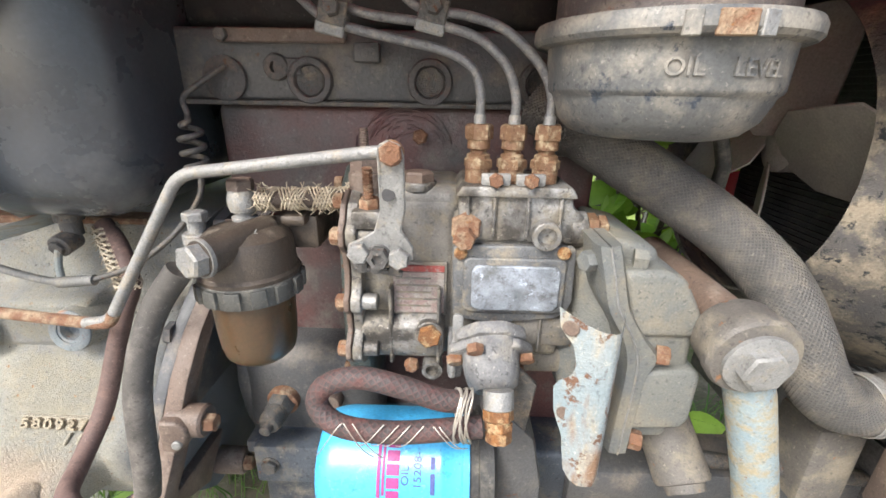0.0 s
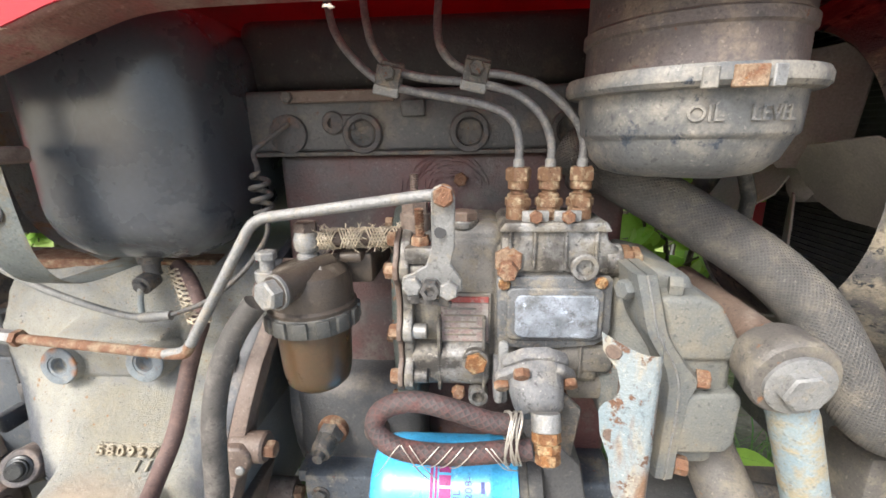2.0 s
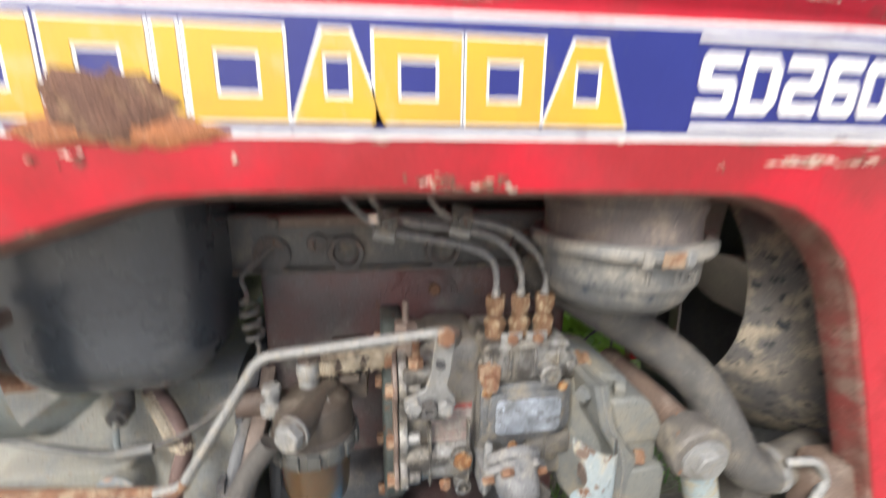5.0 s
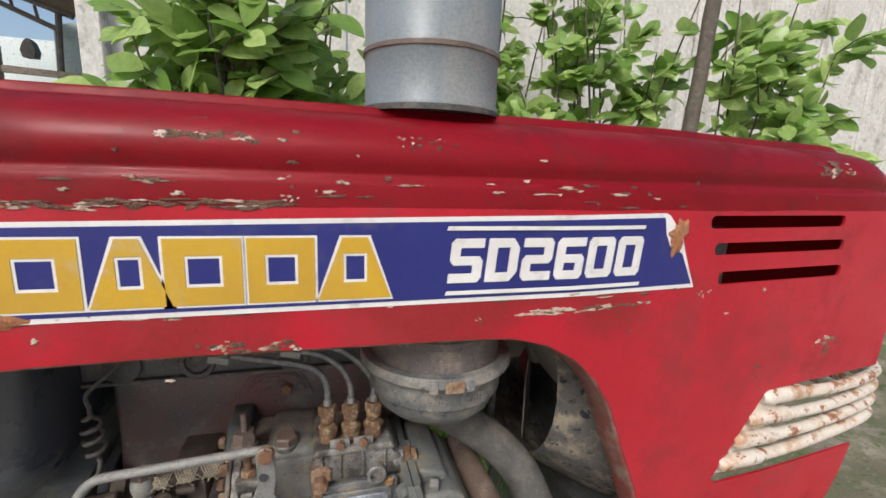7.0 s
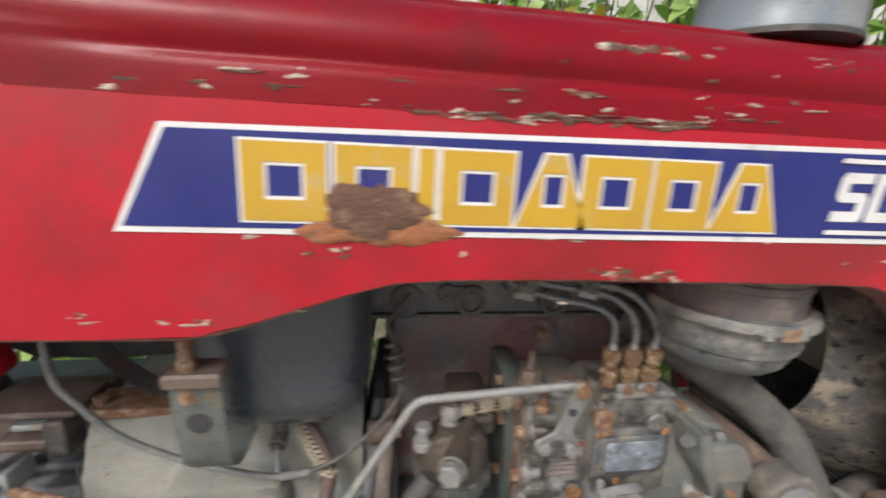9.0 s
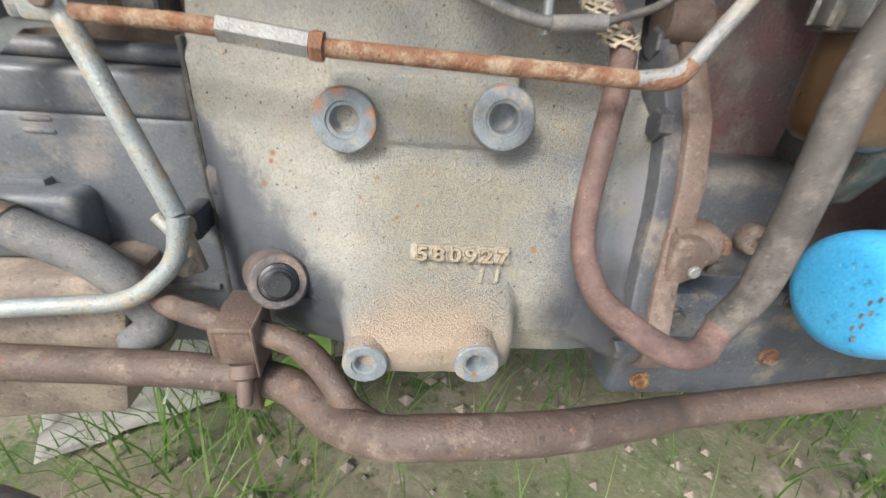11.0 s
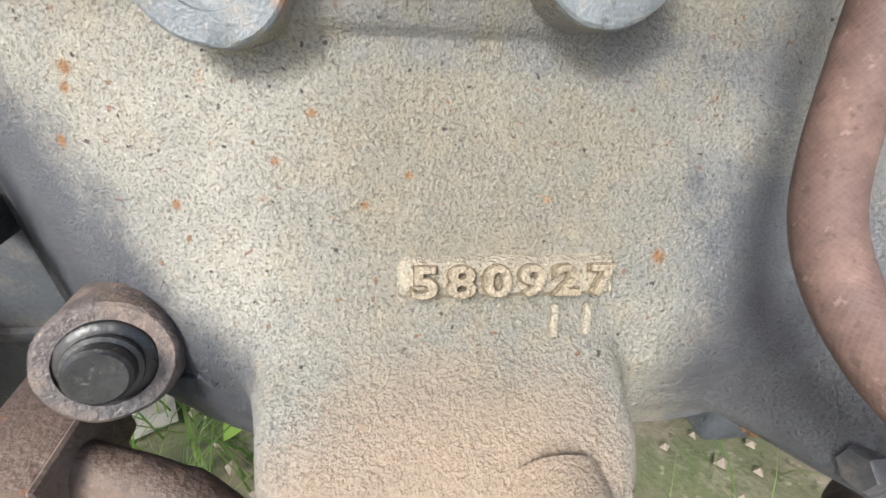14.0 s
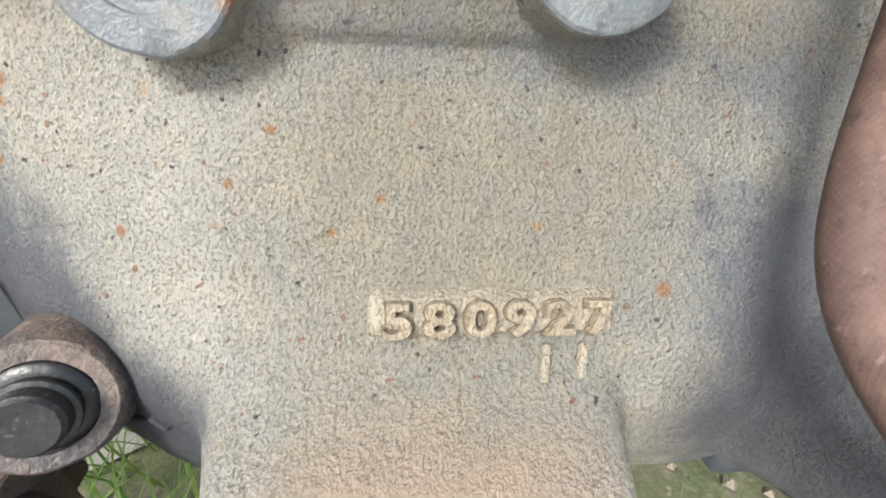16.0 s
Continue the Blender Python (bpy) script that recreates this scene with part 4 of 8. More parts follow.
def build_backplate():
    """Rust-brown engine end plate against the clutch housing."""
    side = Matrix(((0, 0, 1, 0), (1, 0, 0, 0), (0, 1, 0, 0), (0, 0, 0, 1)))
    plate = thing("engine_end_plate", (-0.127, 0.45, 0.44), "rust-brown engine end plate with bolted lugs", "engine plate")
    bm = bmesh.new()
    rim = [(y - 0.002, z + (0.002 if z > 0.6 else -0.002)) for y, z in FLANGE if y < 0.42]
    prism(bm, rim + [(y + 0.024, min(0.676, max(0.512, z))) for y, z in rim[::-1]], 0.0145, Matrix.Translation((-0.1376, 0, 0)) @ side, 0.0015, 2)
    leaning(bm)
    rough(bm, 0.0006, 100)
    part("plate", bm, M_rust_dk, plate)
    bm = bmesh.new()
    prism(bm, [(0.5, 0.70), (0.44, 0.69), (0.405, 0.66), (0.380, 0.62), (0.372, 0.56), (0.378, 0.52), (0.39, 0.49), (0.5, 0.48)], 0.012, Matrix.Translation((-0.1145, 0, 0)) @ side, 0.003, 2)
    part("web", bm, M_block, plate)
    for x, y, z in ((-0.1080, 0.3110, 0.5735), (-0.1165, 0.366, 0.474), (-0.1105, 0.386, 0.6850)):
        bm = bmesh.new()
        lathe(bm, [(0.013, -0.026), (0.013, 0), (0.0115, 0.002), (0, 0.002)], frame_at((x, y, z), (1, 0, 0)), 20)
        part("lug", bm, M_rust_dk, plate)
        bm = bolt_bm((x + 0.002, y - 0.002, z), (1, 0, 0), 0.013, 0.008)
        part("lug_bolt", bm, M_rust, plate)
    bm = bmesh.new()
    prism(bm, [(-0.1360, 0.5835), (-0.1210, 0.5835), (-0.1140, 0.5775), (-0.1140, 0.5680), (-0.1190, 0.5590), (-0.1270, 0.5530), (-0.1380, 0.5510)], 0.024, facing(0.3190), 0.003, 3)
    rough(bm, 0.0005, 120)
    part("ear", bm, M_rust_dk, plate)
    bm = bmesh.new()
    lathe(bm, [(0.0038, 0), (0.0038, 0.0015), (0.0028, 0.0022), (0, 0.0022)], frame_at((-0.1225, 0.2945, 0.5640), (0.1, -1, 0.1)), 14)
    part("rivet", bm, M_steel, plate, "bright worn rivet")


build_backplate()


def build_gearbox():
    gear = thing("gearbox", (-0.66, 0.52, 0.40), "blue-grey cast iron gearbox with a dusty top flange", "gearbox")
    bm = bmesh.new()
    box(bm, (-1.10, 0.394, 0.41), (-0.4225, 0.62, 0.606), 0.006, 3)
    bmesh.ops.subdivide_edges(bm, edges=[e for e in bm.edges if e.calc_length() > 0.05], cuts=6, use_grid_fill=True)
    rough(bm, 0.0012, 40)
    part("case", bm, M_gear, gear, sharp=60)
    bm = bmesh.new()
    box(bm, (-1.10, 0.391, 0.603), (-0.4235, 0.64, 0.633), 0.006, 3)
    rough(bm, 0.0008, 60)
    part("top_flange", bm, M_gear, gear)
    bm = bmesh.new()
    box(bm, (-1.10, 0.412, 0.633), (-0.43, 0.64, 0.645), 0.006, 3)
    part("top_cover", bm, M_gear, gear)
    bm = bmesh.new()
    box(bm, (-0.4245, 0.3905, 0.425), (-0.4205, 0.62, 0.655), 0.001, 1)
    part("gasket", bm, M_black, gear, "thin black gasket line")
    for dz in (-0.004, 0.004):
        bm = bmesh.new()
        box(bm, (-0.532, 0.3925, 0.596 + dz - 0.002), (-0.512, 0.400, 0.596 + dz + 0.002), 0.0015, 2)
        part("cast_bar", bm, M_gear, gear)
    bm = bmesh.new()
    box(bm, (-0.555, 0.385, 0.548), (-0.525, 0.42, 0.562), 0.004, 2)
    part("lug", bm, M_gear, gear)
    bm = bmesh.new()
    box(bm, (-1.10, 0.390, 0.470), (-0.43, 0.42, 0.476), 0.002, 2)
    part("seam_rib", bm, M_gear, gear)
    bm = bmesh.new()
    box(bm, (-0.4205, 0.384, 0.556), (-0.411, 0.41, 0.577), 0.003, 2)
    part("dowel_lug", bm, M_gear, gear)


build_gearbox()

# ---- engine block, head and sump ----
def build_engine():
    eng = thing("engine_block", (0.05, 0.50, 0.40), "dark oily engine block with worn reddish paint", "engine")
    bm = bmesh.new()
    box(bm, (-0.114, 0.412, 0.49), (0.205, 0.62, 0.811), 0.006, 2)
    bmesh.ops.subdivide_edges(bm, edges=[e for e in bm.edges if e.calc_length() > 0.05], cuts=8, use_grid_fill=True)
    rough(bm, 0.0016, 35)
    rough(bm, 0.0008, 160)
    part("block", bm, M_redblock, eng, sharp=60)
    bm = bmesh.new()
    box(bm, (-0.147, 0.404, 0.8135), (0.21, 0.62, 0.866), 0.003, 2)
    bmesh.ops.subdivide_edges(bm, edges=[e for e in bm.edges if e.calc_length() > 0.05], cuts=8, use_grid_fill=True)
    rough(bm, 0.0008, 60)
    part("cylinder_head", bm, M_block, eng, sharp=60)
    bm = bmesh.new()
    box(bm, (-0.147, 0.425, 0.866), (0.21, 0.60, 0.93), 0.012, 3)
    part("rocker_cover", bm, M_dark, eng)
    bm = bmesh.new()
    box(bm, (-0.15, 0.400, 0.8095), (0.21, 0.62, 0.8135), 0.0008, 1)
    part("head_gasket", bm, M_steel_dk, eng)
    # lower side: crankcase bulge
    bm = bmesh.new()
    box(bm, (-0.114, 0.372, 0.495), (0.02, 0.45, 0.60), 0.02, 4)
    rough(bm, 0.0012, 50)
    part("crankcase_bulge", bm, M_block, eng, sharp=60)
    for x, lob in ((-0.0300, True), (0.0641, False), (0.150, False)):
        bm = bmesh.new()
        lathe(bm, [(0.0175, 0.0), (0.0175, 0.005), (0.0165, 0.0062), (0.0125, 0.0062), (0.0115, 0.005), (0.0112, -0.004), (0, -0.005)], frame_at((x, 0.404, 0.8285), (0, -1, 0)), 32, False)
        if lob:
            lathe(bm, [(0.010, 0), (0.010, 0.004), (0.009, 0.005), (0.0045, 0.005), (0.004, 0.0), (0, 0)], frame_at((x - 0.026, 0.404, 0.838), (0, -1, 0)), 20, False)
            box(bm, (x - 0.028, 0.400, 0.832), (x - 0.006, 0.404, 0.845), 0.001, 1)
        rough(bm, 0.0005, 200)
        part("core_plug_ring", bm, M_ringdk, eng, "dark rust-edged round port ring")
        bm = bmesh.new()
        lathe(bm, [(0.0105, 0.002), (0.006, -0.0005), (0, -0.001)], frame_at((x, 0.4025, 0.8285), (0, -1, 0)), 24, False)
        rough(bm, 0.0008, 300)
        part("core_plug", bm, M_steel_dk, eng)
    bm = bmesh.new()
    box(bm, (-0.098, 0.396, 0.855), (0.0, 0.401, 0.865), 0.001, 1)
    part("bracket_strip", bm, M_rust_dk, eng)
    part("strip_bolt", bolt_bm((-0.093, 0.396, 0.860), (0, -1, 0), 0.009, 0.004), M_steel_dk, eng)
    bm = bmesh.new()
    box(bm, (0.006, 0.394, 0.842), (0.026, 0.405, 0.856), 0.002, 2)
    part("lifting_lug", bm, M_block, eng)
    bm = bmesh.new()
    rnd = random.Random(12)
    for k in range(46):
        rr, a0 = rnd.uniform(0.008, 0.040), rnd.uniform(-10, 175)
        cx, cz = 0.045 + rnd.uniform(-0.006, 0.006), 0.780 + rnd.uniform(-0.004, 0.004)
        pts = [(cx + rr * math.cos(radians(a)), 0.4112, cz + 0.8 * rr * math.sin(radians(a))) for a in [a0 + 6 * i for i in range(rnd.randint(4, 9))]]
        tube(bm, pts, [0.00025] + [rnd.uniform(0.0005, 0.0010)] * (len(pts) - 2) + [0.00025], 5)
    part("sealant_swirl", bm, M_redblock, eng, "brushed grey sealant smears")
    part("stud", bolt_bm((0.056, 0.405, 0.787), (0, -1, 0.1), 0.011, 0.006), M_rust, eng)
    bm = bmesh.new()
    box(bm, (0.150, 0.385, 0.775), (0.19, 0.45, 0.815), 0.008, 3)
    part("water_outlet", bm, M_block, eng)


build_engine()


def build_sump():
    pan = thing("sump", (0.02, 0.45, 0.385), "dark blue-grey sump with rusty bolts", "oil pan")
    bm = bmesh.new()
    box(bm, (-0.098, 0.362, 0.385), (0.205, 0.62, 0.500), 0.006, 3)
    bmesh.ops.subdivide_edges(bm, edges=[e for e in bm.edges if e.calc_length() > 0.05], cuts=6, use_grid_fill=True)
    rough(bm, 0.0008, 50)
    part("pan", bm, M_pan, pan, sharp=60)
    bm = bmesh.new()
    box(bm, (-0.104, 0.352, 0.4985), (0.16, 0.45, 0.512), 0.002, 2)
    part("rim", bm, M_pan, pan)
    bm = bmesh.new()
    box(bm, (-0.095, 0.345, 0.470), (-0.02, 0.37, 0.513), 0.003, 2)
    part("side_bracket", bm, M_pan, pan)
    for x, y, z, mt in ((-0.080, 0.345, 0.492, M_steel_dk), (0.040, 0.362, 0.436, M_rust), (-0.07, 0.362, 0.405, M_rust_or), (0.02, 0.352, 0.505, M_steel_dk)):
        part("bolt", bolt_bm((x, y, z), (0, -1, 0), 0.013, 0.006, 0.009), mt, pan)


build_sump()


def build_sender():
    s = thing("oil_pressure_sender", (-0.064, 0.372, 0.553), "dull steel pressure switch screwed into the crankcase", "sensor")
    d = Vector((-0.1, -1, -0.12)).normalized()
    p = Vector((-0.071, 0.370, 0.546))
    bm = bmesh.new()
    hexa(bm, p, d, 0.023, 0.014)
    lathe(bm, [(0.0105, 0.014), (0.0105, 0.025), (0.009, 0.030), (0.0055, 0.031), (0.005, 0.037), (0, 0.038)], frame_at(p, d), 20)
    part("body", bm, M_steel_dk, s)
    bm = bmesh.new()
    lathe(bm, [(0.015, -0.006), (0.015, 0.003), (0.0125, 0.0045), (0, 0.0045)], frame_at(p, d), 24)
    part("collar", bm, M_rust, s)
    bm = bmesh.new()
    lathe(bm, [(0.012, 0), (0.012, 0.008), (0.010, 0.011), (0.005, 0.011), (0.0045, 0.006), (0, 0.006)], frame_at((-0.026, 0.372, 0.549), (0, -1, 0)), 24)
    tagged(part("crankcase_plug", bm, M_rust_dk), "round rusty plug on the crankcase", "plug")


build_sender()


def build_end_cover():
    """Dark green plate that the fuel pump is bolted to."""
    c = thing("pump_mounting_plate", (0.02, 0.40, 0.58), "dark green cast plate behind the fuel pump", "cover plate")
    side = Matrix(((0, 0, 1, 0), (1, 0, 0, 0), (0, 1, 0, 0), (0, 0, 0, 1)))
    bm = bmesh.new()
    prism(bm, [(0.415, 0.77), (0.375, 0.768), (0.350, 0.752), (0.340, 0.72), (0.336, 0.66), (0.340, 0.615), (0.355, 0.585), (0.38, 0.574), (0.415, 0.572)], 0.022, Matrix.Translation((0.0, 0, 0)) @ side, 0.005, 3)
    rough(bm, 0.0008, 70)
    part("plate", bm, M_greenplate, c)
    for y, z in ((0.352, 0.595), (0.343, 0.66), (0.343, 0.72), (0.36, 0.755), (0.385, 0.58)):
        part("bolt", bolt_bm((0.0, y + 0.006, z), (-1, 0, 0), 0.010, 0.006), M_rust, c)


build_end_cover()

# ---- fuel injection pump ----
SIDE = Matrix(((0, 0, 1, 0), (1, 0, 0, 0), (0, 1, 0, 0), (0, 0, 0, 1)))


def cyl(bm, p, d, r, h, seg=24, edge=0.0008):
    return lathe(bm, [(r, 0), (r, h - edge), (r - edge, h), (0, h)], frame_at(p, d), seg)


def build_pump():
    p = thing("injection_pump", (0.09, 0.36, 0.62), "dirty aluminium three-cylinder injection pump with rusty fittings", "fuel pump")
    # governor side
    bm = bmesh.new()
    box(bm, (0.014, 0.330, 0.627), (0.090, 0.412, 0.7545), 0.010, 4)
    box(bm, (0.040, 0.332, 0.735), (0.092, 0.412, 0.7605), 0.012, 4)
    rough(bm, 0.0005, 130)
    part("governor_housing", bm, M_alu_dark, p)
    bm = bmesh.new()
    tube(bm, [(0.018, 0.336, 0.6475), (0.020, 0.336, 0.6475), (0.078, 0.336, 0.6475), (0.080, 0.336, 0.6475)], [0.0185, 0.0205, 0.0205, 0.018], 32)
    for v in bm.verts:
        v.co.y = max(v.co.y, 0.3185)
    rough(bm, 0.0004, 160)
    part("governor_drum", bm, M_alu, p, "bright dirty aluminium drum")
    for x in (0.041, 0.076):
        bm = bmesh.new()
        box(bm, (x - 0.0013, 0.318, 0.628), (x + 0.0013, 0.34, 0.690), 0.0008, 1)
        part("rib", bm, M_alu, p)
    # end cover with its flange, seen on edge
    bm = bmesh.new()
    edge = [(0.41, 0.757), (0.335, 0.757), (0.322, 0.750), (0.317, 0.742), (0.309, 0.734), (0.309, 0.724), (0.317, 0.717), (0.3205, 0.70), (0.317, 0.687), (0.3115, 0.683), (0.3115, 0.674), (0.318, 0.669),
            (0.3195, 0.655), (0.310, 0.647), (0.308, 0.637), (0.316, 0.629), (0.33, 0.622), (0.41, 0.622)]
    prism(bm, edge, 0.0042, Matrix.Translation((0.0085, 0, 0)) @ SIDE, 0.0012, 2)
    part("end_cover", bm, M_rust_dk, p)
    bm = bmesh.new()
    prism(bm, edge, 0.0075, Matrix.Translation((0.0135, 0, 0)) @ SIDE, 0.0015, 2)
    rough(bm, 0.0004, 200)
    part("cover_flange", bm, M_alu, p)
    for y, z in ((0.3165, 0.729), (0.3185, 0.6785), (0.3155, 0.6415), (0.331, 0.750)):
        part("cover_bolt", bolt_bm((0.0088, y, z), (-1, 0, 0), 0.0105, 0.0065), M_rust, p, "small rusty bolt")
    for y, z in ((0.3165, 0.729), (0.3185, 0.6785), (0.3155, 0.6415)):
        bm = bmesh.new()
        cyl(bm, (0.02, y + 0.002, z), (1, 0, 0), 0.0062, 0.012, 16)
        part("bolt_boss", bm, M_alu, p)
    # maker's plate
    bm = bmesh.new()
    box(bm, (0.0405, 0.3272, 0.6655), (0.0815, 0.3305, 0.7075), 0.0005, 1)
    part("plate_frame", bm, M_alu_dark, p)
    bm = bmesh.new()
    box(bm, (0.0425, 0.3262, 0.6675), (0.0795, 0.3275, 0.7000), 0.0003, 1)
    plate = part("maker_plate", bm, M_labelred, p, "worn unreadable red and grey plate")
    bm = bmesh.new()
    box(bm, (0.0425, 0.3258, 0.7004), (0.0795, 0.3275, 0.7050), 0.0003, 1)
    part("red_band", bm, M_labelband, p)
    for k in range(5):
        bm = bmesh.new()
        box(bm, (0.0445, 0.3258, 0.6945 - 0.0055 * k), (0.0700 + 0.006 * (k % 2), 0.3263, 0.6960 - 0.0055 * k), 0)
        part("worn_line", bm, M_alu_dark, plate)
    # plugs low on the drum
    bm = bmesh.new()
    cyl(bm, (0.0695, 0.322, 0.6548), (0, -1, 0), 0.0105, 0.0068, 28)
    part("plug_seat", bm, M_alu, p)
    bm = bmesh.new()
    hexa(bm, (0.0695, 0.3155, 0.6548), (0, -1, 0), 0.0155, 0.0042, turn=0.3)
    rough(bm, 0.0004, 300)
    part("drum_plug", bm, M_rust_or, p, "bright orange rusted plug")
    part("low_screw", bolt_bm((0.0555, 0.326, 0.6235), (0, -1, -0.1), 0.010, 0.006), M_rust, p)
    bm = bmesh.new()
    lathe(bm, [(0.0078, 0.012), (0.0078, 0.0), (0.0048, 0.0), (0.0044, 0.006), (0, 0.006)], frame_at((0.0715, 0.3175, 0.6225), (0, 1, 0)), 24, False)
    part("low_port", bm, M_alu, p)
    # pumping side
    bm = bmesh.new()
    box(bm, (0.0845, 0.326, 0.632), (0.1665, 0.412, 0.7465), 0.006, 3)
    rough(bm, 0.0005, 130)
    part("pump_body", bm, M_alu_dark, p)
    bm = bmesh.new()
    prism(bm, [(0.088, 0.7255), (0.150, 0.7255), (0.1735, 0.7240), (0.1735, 0.7440), (0.1655, 0.7500), (0.1635, 0.7600), (0.088, 0.7600)], 0.055, facing(0.378), 0.003, 2)
    part("top_casting", bm, M_alu, p)
    for x in (0.0945, 0.1120, 0.1345, 0.1560):
        bm = bmesh.new()
        box(bm, (x - 0.0012, 0.3195, 0.7300), (x + 0.0012, 0.33, 0.7600), 0.0007, 1)
        part("web", bm, M_alu, p)
    bm = bmesh.new()
    prism(bm, [(0.085, 0.7575), (0.1665, 0.7575), (0.1620, 0.7650), (0.090, 0.7650)], 0.066, facing(0.384), 0.002, 2)
    rough(bm, 0.0004, 200)
    part("top_deck", bm, M_alu, p)
    # side cover
    bm = bmesh.new()
    out = [(0.0865, 0.7245), (0.1665, 0.7250), (0.1690, 0.7225), (0.1700, 0.6830), (0.1660, 0.6745), (0.1590, 0.6700), (0.1290, 0.6665), (0.1240, 0.6605), (0.1165, 0.6570), (0.1090, 0.6605), (0.1050, 0.6665), (0.0920, 0.6680), (0.0858, 0.6715), (0.0848, 0.7215)]
    prism(bm, out, 0.0045, facing(0.3225), 0.0013, 2)
    part("side_cover", bm, M_cover_dark, p, "grey pressed side cover")
    bm = bmesh.new()
    prism(bm, round_rect(0.0925, 0.6745, 0.1635, 0.7165, 0.006), 0.0036, facing(0.3190), 0.0026, 3)
    part("raised_panel", bm, M_cover_dark, p)
    bm = bmesh.new()
    prism(bm, round_rect(0.0985, 0.6775, 0.1595, 0.7115, 0.006), 0.0026, facing(0.3162), 0.0022, 3)
    rough(bm, 0.0003, 400)
    part("bare_panel", bm, M_cover, p, "bluish bare metal panel of the side cover")
    for x, z in ((0.0905, 0.7190), (0.1605, 0.7205), (0.1165, 0.6625)):
        bm = bmesh.new()
        lathe(bm, [(0.0046, 0), (0.0046, 0.0018), (0.0036, 0.003), (0, 0.0032)], frame_at((x, 0.318, z), (0, -1, 0)), 18)
        box(bm, (x - 0.0034, 0.3145, z - 0.0005), (x + 0.0034, 0.3155, z + 0.0005), 0)
        part("cover_screw", bm, M_rust_or, p, "orange rusted screw")
    # big bleed screw, round boss, side union
    bm = bmesh.new()
    hexa(bm, (0.0935, 0.326, 0.7350), (0, -1, 0.15), 0.0195, 0.008, turn=0.5)
    hexa(bm, (0.0925, 0.318, 0.7300), (0, -1, 0), 0.0135, 0.0085, turn=0.2)
    rough(bm, 0.0005, 250)
    part("bleed_screw", bm, M_rust, p, "heavy rusty bleed screw")
    bm = bmesh.new()
    lathe(bm, [(0.0105, 0.02), (0.0100, 0.001), (0.0092, 0), (0.0064, 0), (0.0060, 0.006), (0, 0.007)], frame_at((0.1470, 0.3125, 0.7330), (0, 1, 0)), 30, False)
    part("round_boss", bm, M_alu, p)
    bm = bmesh.new()
    cyl(bm, (0.165, 0.333, 0.7335), (1, 0, 0), 0.0125, 0.0115, 26)
    part("union_seat", bm, M_alu, p)
    bm = bmesh.new()
    hexa(bm, (0.1765, 0.333, 0.7335), (1, 0, 0), 0.0195, 0.0085, turn=0.2)
    hexa(bm, (0.1850, 0.333, 0.7335), (1, 0, 0), 0.0175, 0.0062, turn=0.5)
    rough(bm, 0.0004, 250)
    part("side_union", bm, M_nut, p, "rusty brass-coloured union nut")
    # lower right lug bolt
    bm = bmesh.new()
    box(bm, (0.120, 0.323, 0.643), (0.176, 0.36, 0.668), 0.004, 2)
    for x in (0.131, 0.150):
        box(bm, (x - 0.001, 0.320, 0.640), (x + 0.001, 0.33, 0.670), 0.0006, 1)
    part("lower_barrel", bm, M_alu_dark, p)
    part("barrel_bolt", bolt_bm((0.174, 0.335, 0.655), (0.6, -0.8, 0), 0.013, 0.008), M_rust, p)
    bm = bmesh.new()
    box(bm, (0.10, 0.332, 0.612), (0.178, 0.40, 0.636), 0.006, 2)
    part("foot", bm, M_alu_dark, p)
    # three delivery holders
    for x in (0.1005, 0.1231, 0.1457):
        h = part("delivery_holder", lathe(bmesh.new(), [(0.0086, 0.763), (0.0086, 0.7745), (0.0078, 0.776), (0, 0.776)], Matrix.Translation((x, 0.336, 0)), 40), M_nut, p, "knurled rusty delivery holder")
        bm = bmesh.new()
        hexa(bm, (x, 0.336, 0.7745), (0, 0, 1), 0.0175, 0.0062, turn=0.25 + x * 9)
        lathe(bm, [(0.0078, 0.7805), (0.0078, 0.783), (0.006, 0.784), (0, 0.784)], Matrix.Translation((x, 0.336, 0)), 20)
        rough(bm, 0.0003, 300)
        part("holder_nut", bm, M_nut, h)
        bm = bmesh.new()
        lathe(bm, [(0.0055, 0.783), (0.0055, 0.786), (0.0076, 0.787), (0.0076, 0.7925), (0.0070, 0.7935), (0, 0.7935)], Matrix.Translation((x, 0.336, 0)), 24)
        hexa(bm, (x, 0.336, 0.7932), (0, 0, 1), 0.0162, 0.0095, turn=0.1 + x * 5)
        rough(bm, 0.0003, 300)
        part("union_nut", bm, M_nut, h)
        bm = bmesh.new()
        lathe(bm, [(0.0040, 0.801), (0.0040, 0.807), (0.0034, 0.8085), (0, 0.8085)], Matrix.Translation((x, 0.336, 0)), 16)
        part("collar", bm, M_steel, h)
    for x in (0.1118, 0.1344):
        bm = bmesh.new()
        box(bm, (x - 0.0095, 0.3195, 0.7650), (x + 0.0095, 0.3235, 0.7730), 0.0012, 2)
        pl = part("lock_plate", bm, M_steel, p)
        part("lock_bolt", bolt_bm((x, 0.3195, 0.769), (0, -1, 0), 0.0085, 0.005), M_rust, pl)
    # top of the governor: posts, stop screws, caps
    bm = bmesh.new()
    cyl(bm, (0.022, 0.345, 0.752), (0, 0, 1), 0.012, 0.016, 24)
    hexa(bm, (0.022, 0.345, 0.768), (0, 0, 1), 0.019, 0.011)
    tube(bm, [(0.022, 0.345, 0.778 + 0.0009 * k) for k in range(23)], [0.0033 if k % 2 else 0.0027 for k in range(23)], 12)
    part("idle_spring_cap", bm, M_rust_dk, p, "rusty capped stop screw")
    bm = bmesh.new()
